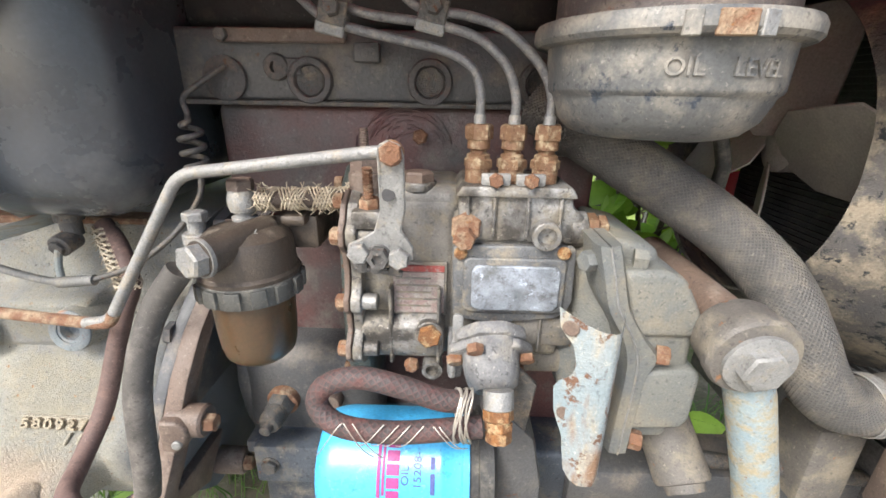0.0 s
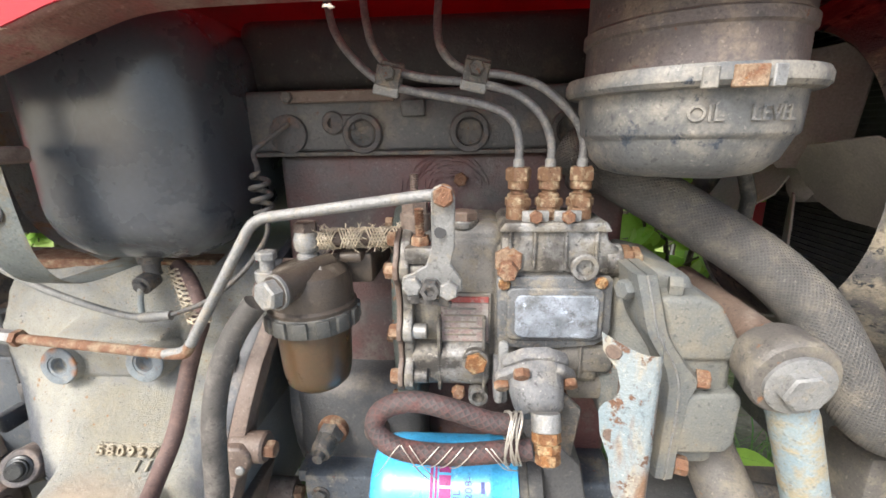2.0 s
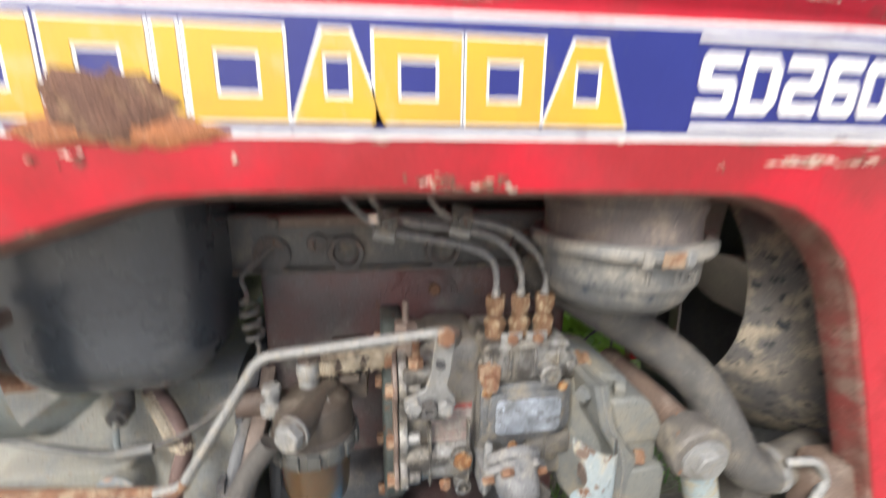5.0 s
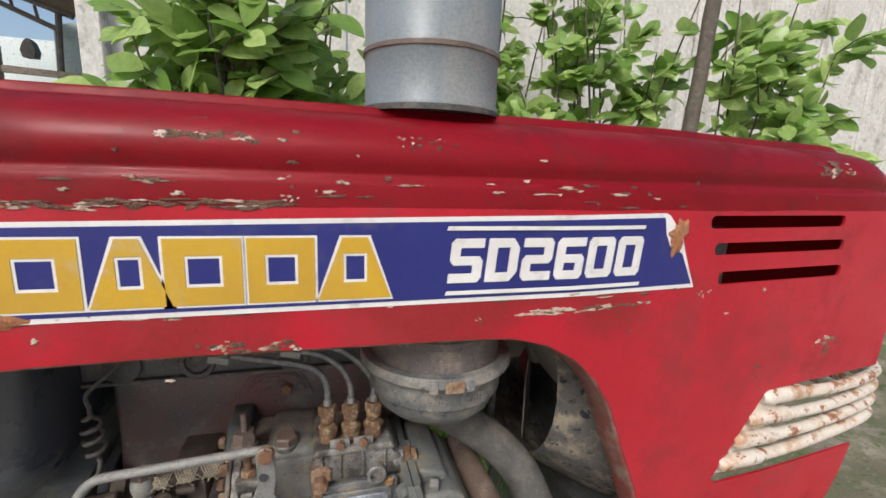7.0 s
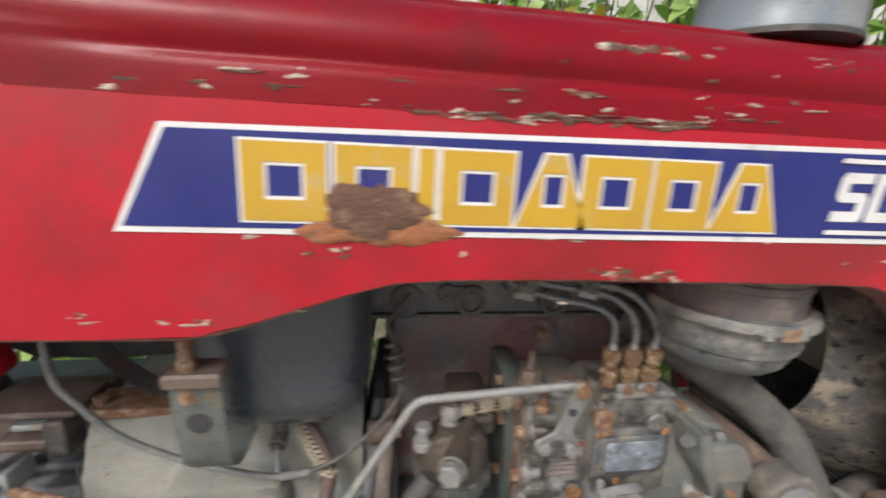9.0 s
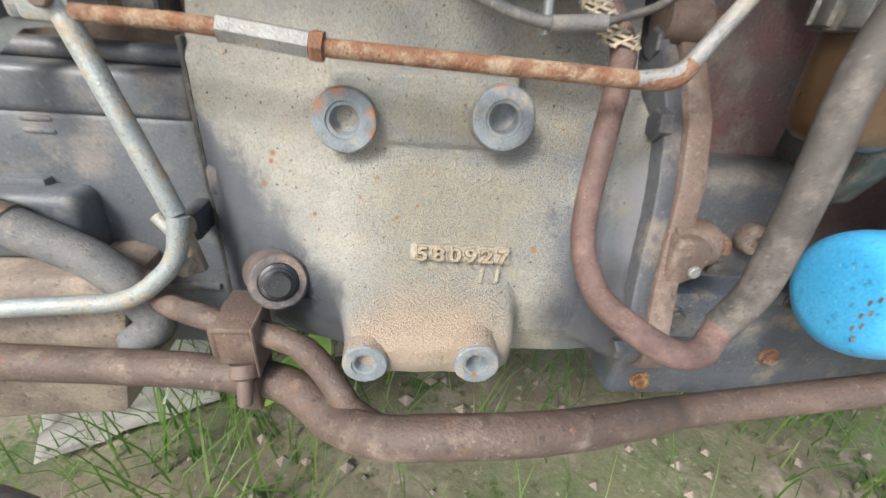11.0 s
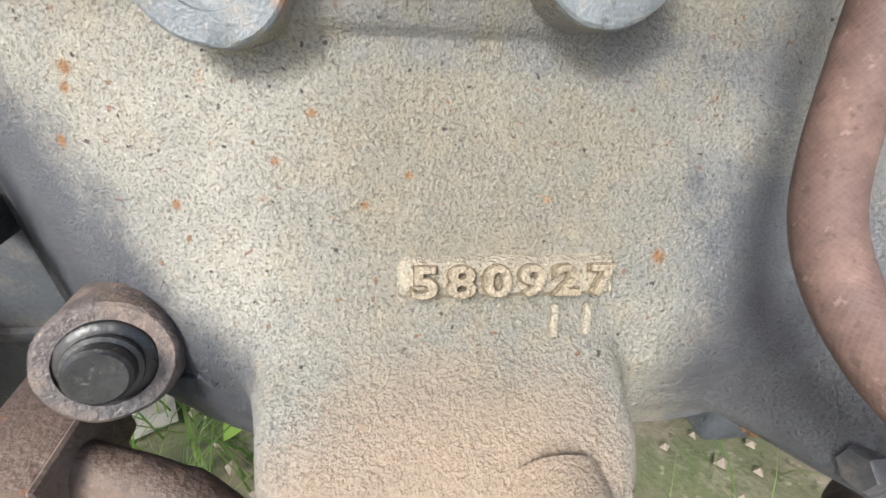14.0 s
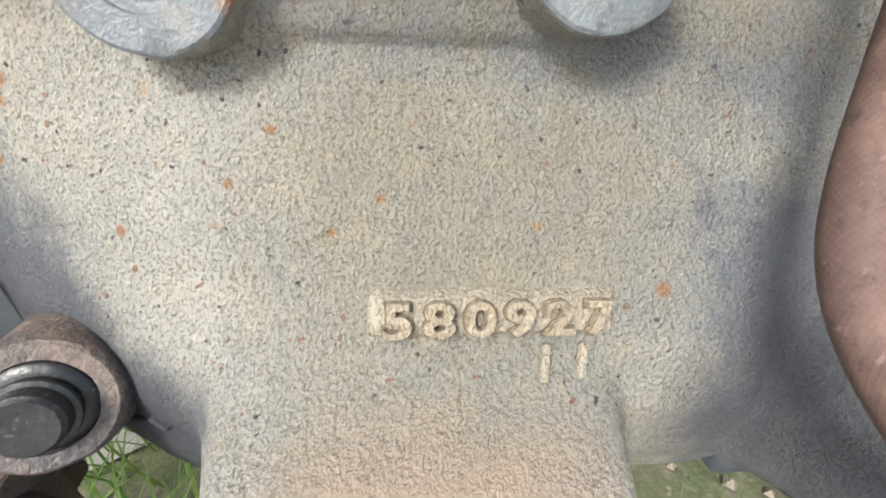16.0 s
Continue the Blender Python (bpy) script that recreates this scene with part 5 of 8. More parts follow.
    hexa(bm, (0.0285, 0.322, 0.748), (0, -0.12, 1), 0.0125, 0.007)
    pts = [(0.0285, 0.3215 - 0.00016 * k, 0.750 + 0.0012 * k) for k in range(22)]
    tube(bm, pts, [0.0036 if k % 2 else 0.0030 for k in range(22)], 12)
    part("stop_screw", bm, M_rust, p)
    bm = bmesh.new()
    box(bm, (0.017, 0.312, 0.735), (0.042, 0.335, 0.748), 0.003, 2)
    rough(bm, 0.0008, 200)
    part("screw_bracket", bm, M_alu, p)
    bm = bmesh.new()
    cyl(bm, (0.0595, 0.345, 0.757), (0, 0, 1), 0.0125, 0.0055, 24)
    part("cap_seat", bm, M_alu, p)
    bm = bmesh.new()
    hexa(bm, (0.0595, 0.345, 0.762), (0, 0, 1), 0.0195, 0.0075, turn=0.3)
    part("filler_cap", bm, M_rust_dk, p)
    # control lever
    bm = bmesh.new()
    arm = [(0.0405, 0.7885), (0.0415, 0.7935), (0.0470, 0.7960), (0.0540, 0.7935), (0.0560, 0.7875), (0.0550, 0.752), (0.0520, 0.7385), (0.0595, 0.7275), (0.0600, 0.7195), (0.0535, 0.7155), (0.0380, 0.7145), (0.0230, 0.7180),
           (0.0165, 0.7225), (0.0175, 0.7290), (0.0250, 0.7320), (0.0345, 0.7375), (0.0390, 0.752)]
    prism(bm, arm, 0.0032, facing(0.3050), 0.0008, 1)
    for v in bm.verts:
        v.co.y -= 0.014 * step(0.742, 0.792, v.co.z)
    lever = part("control_lever", bm, M_steel, p, "flat steel control lever, pitted")
    # flat dark disc; the shade inside the hole is its colour
    bm = bmesh.new()
    lathe(bm, [(0.0040, 0), (0.0040, 0.0008), (0, 0.0008)], frame_at((0.0455, 0.2955, 0.7630), (0, -1, 0.25)), 18)
    part("lever_hole", bm, M_dark, lever)
    for x, z, mt in ((0.0245, 0.7235, M_steel), (0.0505, 0.7205, M_steel)):
        part("lever_bolt", bolt_bm((x, 0.302, z), (0, -1, 0), 0.0125, 0.0062), mt, lever)
    bm = bmesh.new()
    cyl(bm, (0.0372, 0.335, 0.7210), (0, -1, 0), 0.0085, 0.034, 20)
    part("lever_shaft", bm, M_steel_dk, lever)
    bm = bmesh.new()
    lathe(bm, [(0.0078, 0), (0.0078, 0.004), (0.0070, 0.006), (0.0040, 0.006), (0.0036, 0.003), (0, 0.003)], frame_at((0.0372, 0.3015, 0.7205), (0, -1, 0)), 6)
    part("shaft_nut", bm, M_steel_dk, lever)
    bm = bmesh.new()
    for x0 in (0.022, 0.031, 0.043):
        box(bm, (x0, 0.303, 0.708 - 0.08 * (x0 - 0.022)), (x0 + 0.007, 0.312, 0.7165), 0.0014, 2)
    tube(bm, [(0.020, 0.306, 0.712), (0.052, 0.306, 0.707)], 0.0025, 10)
    part("stop_linkage", bm, M_steel_dk, lever)
    bm = bolt_bm((0.0485, 0.2905, 0.7885), (0, -1, 0), 0.0125, 0.0055, 0.0075)
    part("rod_pin", bm, M_rust, lever)
    return p


build_pump()


def build_lift_pump():
    q = thing("lift_pump", (0.115, 0.30, 0.612), "grey cast fuel lift pump with rusty screws and a banjo bolt", "feed pump")
    d = Vector((0.06, -0.80, -0.60)).normalized()
    c = Vector((0.1120, 0.312, 0.6600))
    bm = bmesh.new()
    m = frame_at(c, d)
    prism(bm, [(-0.024, -0.019), (0.022, -0.021), (0.027, -0.008), (0.024, 0.014), (0.008, 0.025), (-0.010, 0.025), (-0.025, 0.012)], 0.010, m, 0.003, 2)
    rough(bm, 0.0005, 200)
    part("mount_flange", bm, M_pumpgrey, q)
    bm = bmesh.new()
    lathe(bm, [(0.0225, 0.008), (0.0225, 0.014), (0.0205, 0.017), (0.0185, 0.030), (0.0165, 0.037), (0.012, 0.041), (0, 0.042)], m, 32)
    prism(bm, [(-0.029, -0.007), (-0.022, -0.014), (0.022, -0.014), (0.029, -0.006), (0.029, 0.006), (0.018, 0.018), (-0.018, 0.018), (-0.029, 0.008)], 0.007, m @ Matrix.Translation((0, 0, 0.010)), 0.002, 2)
    rough(bm, 0.0006, 200)
    part("body", bm, M_pumpgrey, q, "whitish corroded pump body")
    for u, w in ((-0.0245, 0.0), (0.0245, 0.001), (-0.013, 0.0205), (0.021, -0.017)):
        pos = m @ Vector((u, w, 0.0165))
        part("screw", bolt_bm(pos, d, 0.0105, 0.0055), M_rust, q)
    bm = bmesh.new()
    b = Vector((0.1165, 0.2650, 0.6335))
    dd = Vector((0.02, -0.45, -0.9)).normalized()
    cyl(bm, b - dd * 0.012, dd, 0.0098, 0.012, 24)
    part("outlet", bm, M_steel, q)
    bm = bmesh.new()
    hexa(bm, b, dd, 0.017, 0.0075)
    hexa(bm, b + dd * 0.0075, dd, 0.0155, 0.006, turn=0.4)
    hexa(bm, b + dd * 0.0135, dd, 0.0145, 0.007, turn=0.1)
    rough(bm, 0.0006, 300)
    part("banjo_bolt", bm, M_rust_or, q, "orange rusted banjo bolt")
    # priming lever
    bm = bmesh.new()
    prism(bm, round_rect(0.0862, 0.6600, 0.0935, 0.6795, 0.0034), 0.0035, facing(0.3060), 0.001, 2)
    tube(bm, curve_pts([(0.0892, 0.304, 0.662), (0.0875, 0.302, 0.652), (0.0872, 0.300, 0.641), (0.0865, 0.299, 0.632)], 4), 0.0024, 8)
    part("priming_lever", bm, M_steel, q)
    bm = bmesh.new()
    box(bm, (0.083, 0.302, 0.628), (0.094, 0.335, 0.655), 0.003, 2)
    rough(bm, 0.0008, 250)
    part("lever_block", bm, M_pumpgrey, q)
    bm = bmesh.new()
    prism(bm, [(0.118, 0.600), (0.139, 0.575), (0.146, 0.632), (0.130, 0.648)], 0.004, facing(0.296), 0.0008, 1)
    part("sheet_tongue", bm, M_steel_dk, q)


build_lift_pump()


def hose(name, pts, r, mat, label, cat, parent=None, n=8, seg=20):
    bm = bmesh.new()
    tube(bm, curve_pts(pts, n), r, seg)
    o = part(name, bm, mat, parent, "" if parent is None else label, sharp=60)
    return tagged(o, label, cat) if parent is None else o


def build_loop_hose():
    h = thing("fuel_hose_loop", (0.04, 0.27, 0.60), "brown red-threaded fuel hose bent into a loop, bound with wire", "hose")
    pts = [(0.0995, 0.2660, 0.6380), (0.080, 0.2650, 0.6395), (0.055, 0.2665, 0.6470), (0.028, 0.2690, 0.6510), (0.007, 0.2700, 0.6445), (-0.0005, 0.2685, 0.6330), (0.006, 0.2640, 0.6235), (0.022, 0.2600, 0.6190), (0.050, 0.2580, 0.6185), (0.078, 0.2590, 0.6205), (0.106, 0.2620, 0.6220)]
    hose("tube", pts, 0.0072, M_redhose, "", "", h)
    rnd = random.Random(5)
    for x0 in (0.0905, 0.094, 0.0975):
        bm = bmesh.new()
        for k in range(2):
            a0 = rnd.uniform(0, 6)
            ring = [(x0 + 0.0022 * math.sin(2 * a + a0), 0.2620 + 0.0115 * math.cos(a), 0.6300 + 0.0190 * math.sin(a)) for a in [6.3 * i / 28 for i in range(29)]]
            tube(bm, ring, 0.0007, 6)
        part("binding_wire", bm, M_wire, h)
    for k in range(9):
        bm = bmesh.new()
        x0 = rnd.uniform(0.018, 0.085)
        s = rnd.choice((-1, 1))
        pts = [(x0 + s * 0.018 * t, 0.2585 - 0.0088 * math.sin(0.5 + 2.2 * t), 0.6195 + 0.0094 * math.cos(0.5 + 2.2 * t) - (0.010 * t * t if k % 3 == 0 else 0)) for t in [i / 8 for i in range(9)]]
        tube(bm, pts, 0.00035, 5)
        part("loose_strand", bm, M_wire, h)


build_loop_hose()


def build_pipes():
    runs = ([(0.1005, 0.336, 0.806), (0.1000, 0.336, 0.822), (0.0945, 0.337, 0.836), (0.078, 0.339, 0.8455), (0.046, 0.341, 0.8525), (0.020, 0.3425, 0.8580), (0.0005, 0.344, 0.8640), (-0.022, 0.352, 0.8830), (-0.038, 0.365, 0.905), (-0.047, 0.38, 0.935)],
            [(0.1231, 0.336, 0.806), (0.1228, 0.336, 0.820), (0.1155, 0.337, 0.838), (0.099, 0.339, 0.8525), (0.080, 0.340, 0.8590), (0.060, 0.3415, 0.8625), (0.030, 0.345, 0.8665), (0.008, 0.349, 0.8740), (-0.006, 0.356, 0.889), (-0.013, 0.366, 0.910), (-0.018, 0.38, 0.935)],
            [(0.1457, 0.336, 0.806), (0.1452, 0.336, 0.821), (0.137, 0.337, 0.838), (0.115, 0.339, 0.8575), (0.090, 0.3405, 0.8660), (0.066, 0.343, 0.8690), (0.052, 0.347, 0.8765), (0.043, 0.354, 0.890), (0.041, 0.364, 0.910), (0.042, 0.38, 0.935)])
    for k, pts in enumerate(runs):
        bm = bmesh.new()
        tube(bm, curve_pts(pts, 7), 0.0030, 14)
        tagged(part("injector_pipe", bm, M_pipe), "thin dull steel injector pipe rising from the pump", "fuel pipe", "injector pipes")
    for x, z, y in ((0.0060, 0.8625, 0.3435), (0.0685, 0.8640, 0.3425)):
        c = thing("pipe_clamp", (x, y, z - 0.008), "dark steel two-piece clamp on the injector pipes", "clamp", "pipe clamps")
        bm = bmesh.new()
        m = Matrix.Translation((x, y, z)) @ Matrix.Rotation(0.22, 4, "Y")
        box(bm, (-0.009, -0.0058, -0.009), (0.009, -0.0035, 0.012), 0.001, 1, m)
        part("front_plate", bm, M_steel_dk, c)
        bm = bmesh.new()
        box(bm, (-0.009, 0.0035, -0.008), (0.009, 0.0058, 0.016), 0.001, 1, m)
        part("back_plate", bm, M_steel_dk, c)
        bm = bolt_bm(m @ Vector((0, -0.0058, 0.0065)), (0, -1, 0.1), 0.0095, 0.005)
        part("clamp_bolt", bm, M_steel_dk, c)
        bm = bmesh.new()
        box(bm, (-0.0092, -0.0064, -0.0088), (0.0092, -0.0045, -0.0020), 0.0008, 1, m)
        part("bright_band", bm, M_steel, c)


build_pipes()

# ---- fuel filter, oil filter ----
def build_fuel_filter():
    cx, cy = -0.0565, 0.3170
    f = thing("fuel_filter", (cx, cy, 0.634), "brown fuel filter head with an amber bowl", "fuel filter")
    m = Matrix.Translation((cx, cy, 0))
    bm = bmesh.new()
    lathe(bm, [(0.0285, 0.700), (0.0282, 0.685), (0.0272, 0.660), (0.0262, 0.6475), (0.0245, 0.6405), (0.0200, 0.6360), (0.010, 0.6342), (0, 0.634)], m, 48)
    part("bowl", bm, M_bowl, f, "amber stained plastic bowl")
    bm = bmesh.new()
    lathe(bm, [(0.0295, 0.6865), (0.0335, 0.6872), (0.0340, 0.690), (0.0342, 0.7010), (0.0328, 0.7025), (0.029, 0.7025)], m, 48, False)
    ring = part("ring_nut", bm, M_ring, f, "grey castellated ring nut")
    bm0 = bmesh.new()
    box(bm0, (-0.0050, 0.0325, 0.6885), (0.0050, 0.0363, 0.7008), 0.0012, 2)
    first = None
    for k in range(14):
        m2 = m @ Matrix.Rotation(2 * math.pi * k / 14 + 0.1, 4, "Z")
        if first is None:
            first = part("castellation", bm0, M_ring, ring, place=m2)
        else:
            reuse(first, "castellation", m2, ring)
    bm = bmesh.new()
    lathe(bm, [(0.0335, 0.7015), (0.0338, 0.7045), (0.0318, 0.7065), (0.0312, 0.7225), (0.0290, 0.7290), (0.0220, 0.7340), (0.0120, 0.7365), (0, 0.737)], m, 48)
    rough(bm, 0.0003, 150)
    part("head", bm, M_cap, f, "brown die-cast head")
    # ridge over the head towards the banjo
    d = Vector((-0.42, -0.90, 0.0)).normalized()
    e = Vector((-0.0673, 0.2727, 0.7260))
    bm = bmesh.new()
    tube(bm, [e - d * 0.058 + Vector((0, 0, 0.006)), e - d * 0.035 + Vector((0, 0, 0.004)), e - d * 0.008, e - d * 0.004], [0.0085, 0.0105, 0.0118, 0.0112], 24)
    part("inlet_arm", bm, M_cap, f)
    bm = bmesh.new()
    hexa(bm, e - d * 0.004, d, 0.0185, 0.0085, turn=0.3)
    lathe(bm, [(0.0125, -0.006), (0.0125, -0.0035), (0, -0.0035)], frame_at(e - d * 0.001, d), 24)
    part("banjo_bolt", bm, M_steel, f, "bright steel banjo bolt")
    bm = bmesh.new()
    for (x, y, z) in ((-0.0860, 0.3120, 0.7230),):
        cyl(bm, (x, y, z), (0, 0, 1), 0.0095, 0.008, 24)
        cyl(bm, (x, y, z + 0.008), (0, 0, 1), 0.0055, 0.009, 20)
        hexa(bm, (x, y, z + 0.0165), (0, 0, 1), 0.0135, 0.0058)
    part("bleed_bolt", bm, M_steel, f)
    bm = bmesh.new()
    lathe(bm, [(0.0085, 0.734), (0.0085, 0.739), (0.0065, 0.740), (0.0065, 0.742), (0.0088, 0.743), (0.0098, 0.748), (0.0098, 0.752), (0.0085, 0.757), (0.0070, 0.758), (0, 0.758)], Matrix.Translation((-0.0595, 0.3260, 0)), 28)
    part("outlet_union", bm, M_steel, f)
    bm = bmesh.new()
    hexa(bm, (-0.0595, 0.3260, 0.7575), (0, 0, 1), 0.0155, 0.0075, turn=0.2)
    part("outlet_bolt", bm, M_rust_dk, f)
    bm = bmesh.new()
    box(bm, (-0.050, 0.335, 0.712), (-0.012, 0.415, 0.738), 0.004, 2)
    box(bm, (-0.036, 0.326, 0.732), (-0.018, 0.36, 0.740), 0.003, 2)
    part("mounting_arm", bm, M_cap, f)
    part("arm_bolt", bolt_bm((-0.027, 0.345, 0.739), (0, 0, 1), 0.0085, 0.0045, 0, 0.006), M_steel, f)
    bm = text_mesh("OIL", 0.0062, 0.0003, 0.0001)
    for v in bm.verts:
        v.co = (cx + 0.0115 + v.co.x * 0.9, cy - 0.0135 + v.co.y * 0.85, 0.7352 + v.co.z + 0.35 * (v.co.y) - abs(v.co.x) * 0.12)
    part("cast_word", bm, M_steel, f)
    # short straw-wrapped hose to the pump
    h = thing("wrapped_fuel_hose", (-0.02, 0.335, 0.742), "short fuel hose wrapped in frayed straw-coloured braid", "hose")
    a, b = Vector((-0.0510, 0.3280, 0.7505)), Vector((0.0125, 0.3400, 0.7500))
    bm = bmesh.new()
    tube(bm, [a.lerp(b, t / 6) for t in range(7)], 0.0066, 18)
    part("tube", bm, M_darkhose, h)
    rnd = random.Random(2)
    bm = bmesh.new()
    for s in (1, -1):
        for k in range(6):
            pts = []
            for i in range(34):
                t = i / 33
                ang = s * (t * 19 + 2 * math.pi * k / 9)
                r = 0.0077 + 0.0006 * math.sin(i * 2.1 + k)
                pts.append(a.lerp(b, 0.02 + 0.96 * t) + Vector((0, r * math.cos(ang), r * math.sin(ang))))
            tube(bm, pts, 0.0007, 4)
    tagged(part("braid", bm, M_straw, h, "straw-coloured woven braid"), kind="stuff")
    bm = bmesh.new()
    for k in range(90):
        t, ang = rnd.random(), rnd.uniform(0, 6.28)
        p0 = a.lerp(b, t) + Vector((0, 0.0078 * math.cos(ang), 0.0078 * math.sin(ang)))
        q0 = p0 + Vector((rnd.uniform(-0.006, 0.006), 0.004 * math.cos(ang), 0.004 * math.sin(ang)))
        tube(bm, [p0, (p0 + q0) / 2 + Vector((0, 0, rnd.uniform(-0.001, 0.001))), q0], 0.0003, 4)
    tagged(part("frayed_fibre", bm, M_straw, h), kind="stuff")


build_fuel_filter()


def build_oil_filter():
    c = Vector((0, 0.3560, 0.4955))
    m = Matrix(((0, 0, 1, 0.009), (1, 0, 0, c.y), (0, 1, 0, c.z), (0, 0, 0, 1)))
    f = thing("oil_filter", (0.05, c.y, 0.449), "light blue painted spin-on oil filter with printed bars", "oil filter")
    bm = bmesh.new()
    lathe(bm, [(0, -0.0145), (0.030, -0.0142), (0.038, -0.0118), (0.0425, -0.0075), (0.0450, 0.0005), (0.0460, 0.0085), (0.0462, 0.088), (0.0468, 0.0895), (0.0468, 0.0935), (0.0460, 0.095), (0.0460, 0.107), (0.0475, 0.108), (0.0475, 0.1135), (0.044, 0.1145), (0, 0.1145)], m, 64)
    part("canister", bm, M_oil, f)
    bm = bmesh.new()
    lathe(bm, [(0.0445, 0.114), (0.0445, 0.121), (0.049, 0.122), (0.049, 0.133), (0.043, 0.136), (0, 0.136)], m, 48)
    part("seal_base", bm, M_black, f)

    def wrap(bm, r=0.0466):
        # local x runs down round the drum, local y along it
        for v in bm.verts:
            u, w, d = v.co
            ang = 0.62 - u / r
            v.co = (w + 0.009, c.y - (r + d) * math.cos(ang), c.z + (r + d) * math.sin(ang))
    for x0, x1, u0, u1, mt in ((0.0400, 0.0425, -0.028, 0.02, M_ink), (0.0440, 0.0460, -0.028, 0.018, M_ink), (0.0475, 0.0575, -0.026, -0.018, M_ink), (0.0475, 0.0575, -0.016, -0.008, M_ink), (0.0475, 0.0575, -0.006, 0.002, M_ink), (0.0475, 0.0575, 0.004, 0.012, M_ink), (0.0475, 0.0575, 0.014, 0.020, M_ink),
                               (0.0825, 0.0860, -0.012, -0.003, M_ink2), (0.0825, 0.0860, 0.000, 0.016, M_ink2)):
        bm = bmesh.new()
        n = 6
        a = [bm.verts.new((u0 + (u1 - u0) * i / n, x0, 0.0002)) for i in range(n + 1)]
        b = [bm.verts.new((u0 + (u1 - u0) * i / n, x1, 0.0002)) for i in range(n + 1)]
        for i in range(n):
            bm.faces.new((a[i], a[i + 1], b[i + 1], b[i]))
        wrap(bm)
        part("printed_bar", bm, mt, f)
    for body, x, size, u in (("OIL", 0.0635, 0.0085, 0.002), ("15208-", 0.0735, 0.0085, -0.002)):
        bm = text_mesh(body, size, 0.0001)
        for v in bm.verts:
            v.co = (-v.co.x * 1.15 + u, x - 0.001 - v.co.y, 0.0002 + v.co.z)
        wrap(bm)
        part("printed_word", bm, M_ink2, f)
    bm = bmesh.new()
    for k in range(7):
        box(bm, (-0.0147, -0.006, 0.0), (-0.0142, -0.004, 0.004), 0, m=Matrix.Translation((0.009, c.y - 0.022 + 0.004 * (k % 2), c.z + 0.012 - 0.0055 * k)))
    part("date_stamp", bm, M_steel, f)
    f.scale, f.location = (0.89, 0.89, 0.89), (0.0364, 0.306, 0.5036)
    bm = bmesh.new()
    prism(bm, [(0.112, 0.475), (0.155, 0.470), (0.158, 0.540), (0.148, 0.585), (0.128, 0.606), (0.111, 0.590), (0.109, 0.54)], 0.095, facing(0.385), 0.005, 2)
    rough(bm, 0.0010, 90)
    tagged(part("filter_pedestal", bm, M_block), "dark oily filter pedestal on the engine block", "bracket")


build_oil_filter()

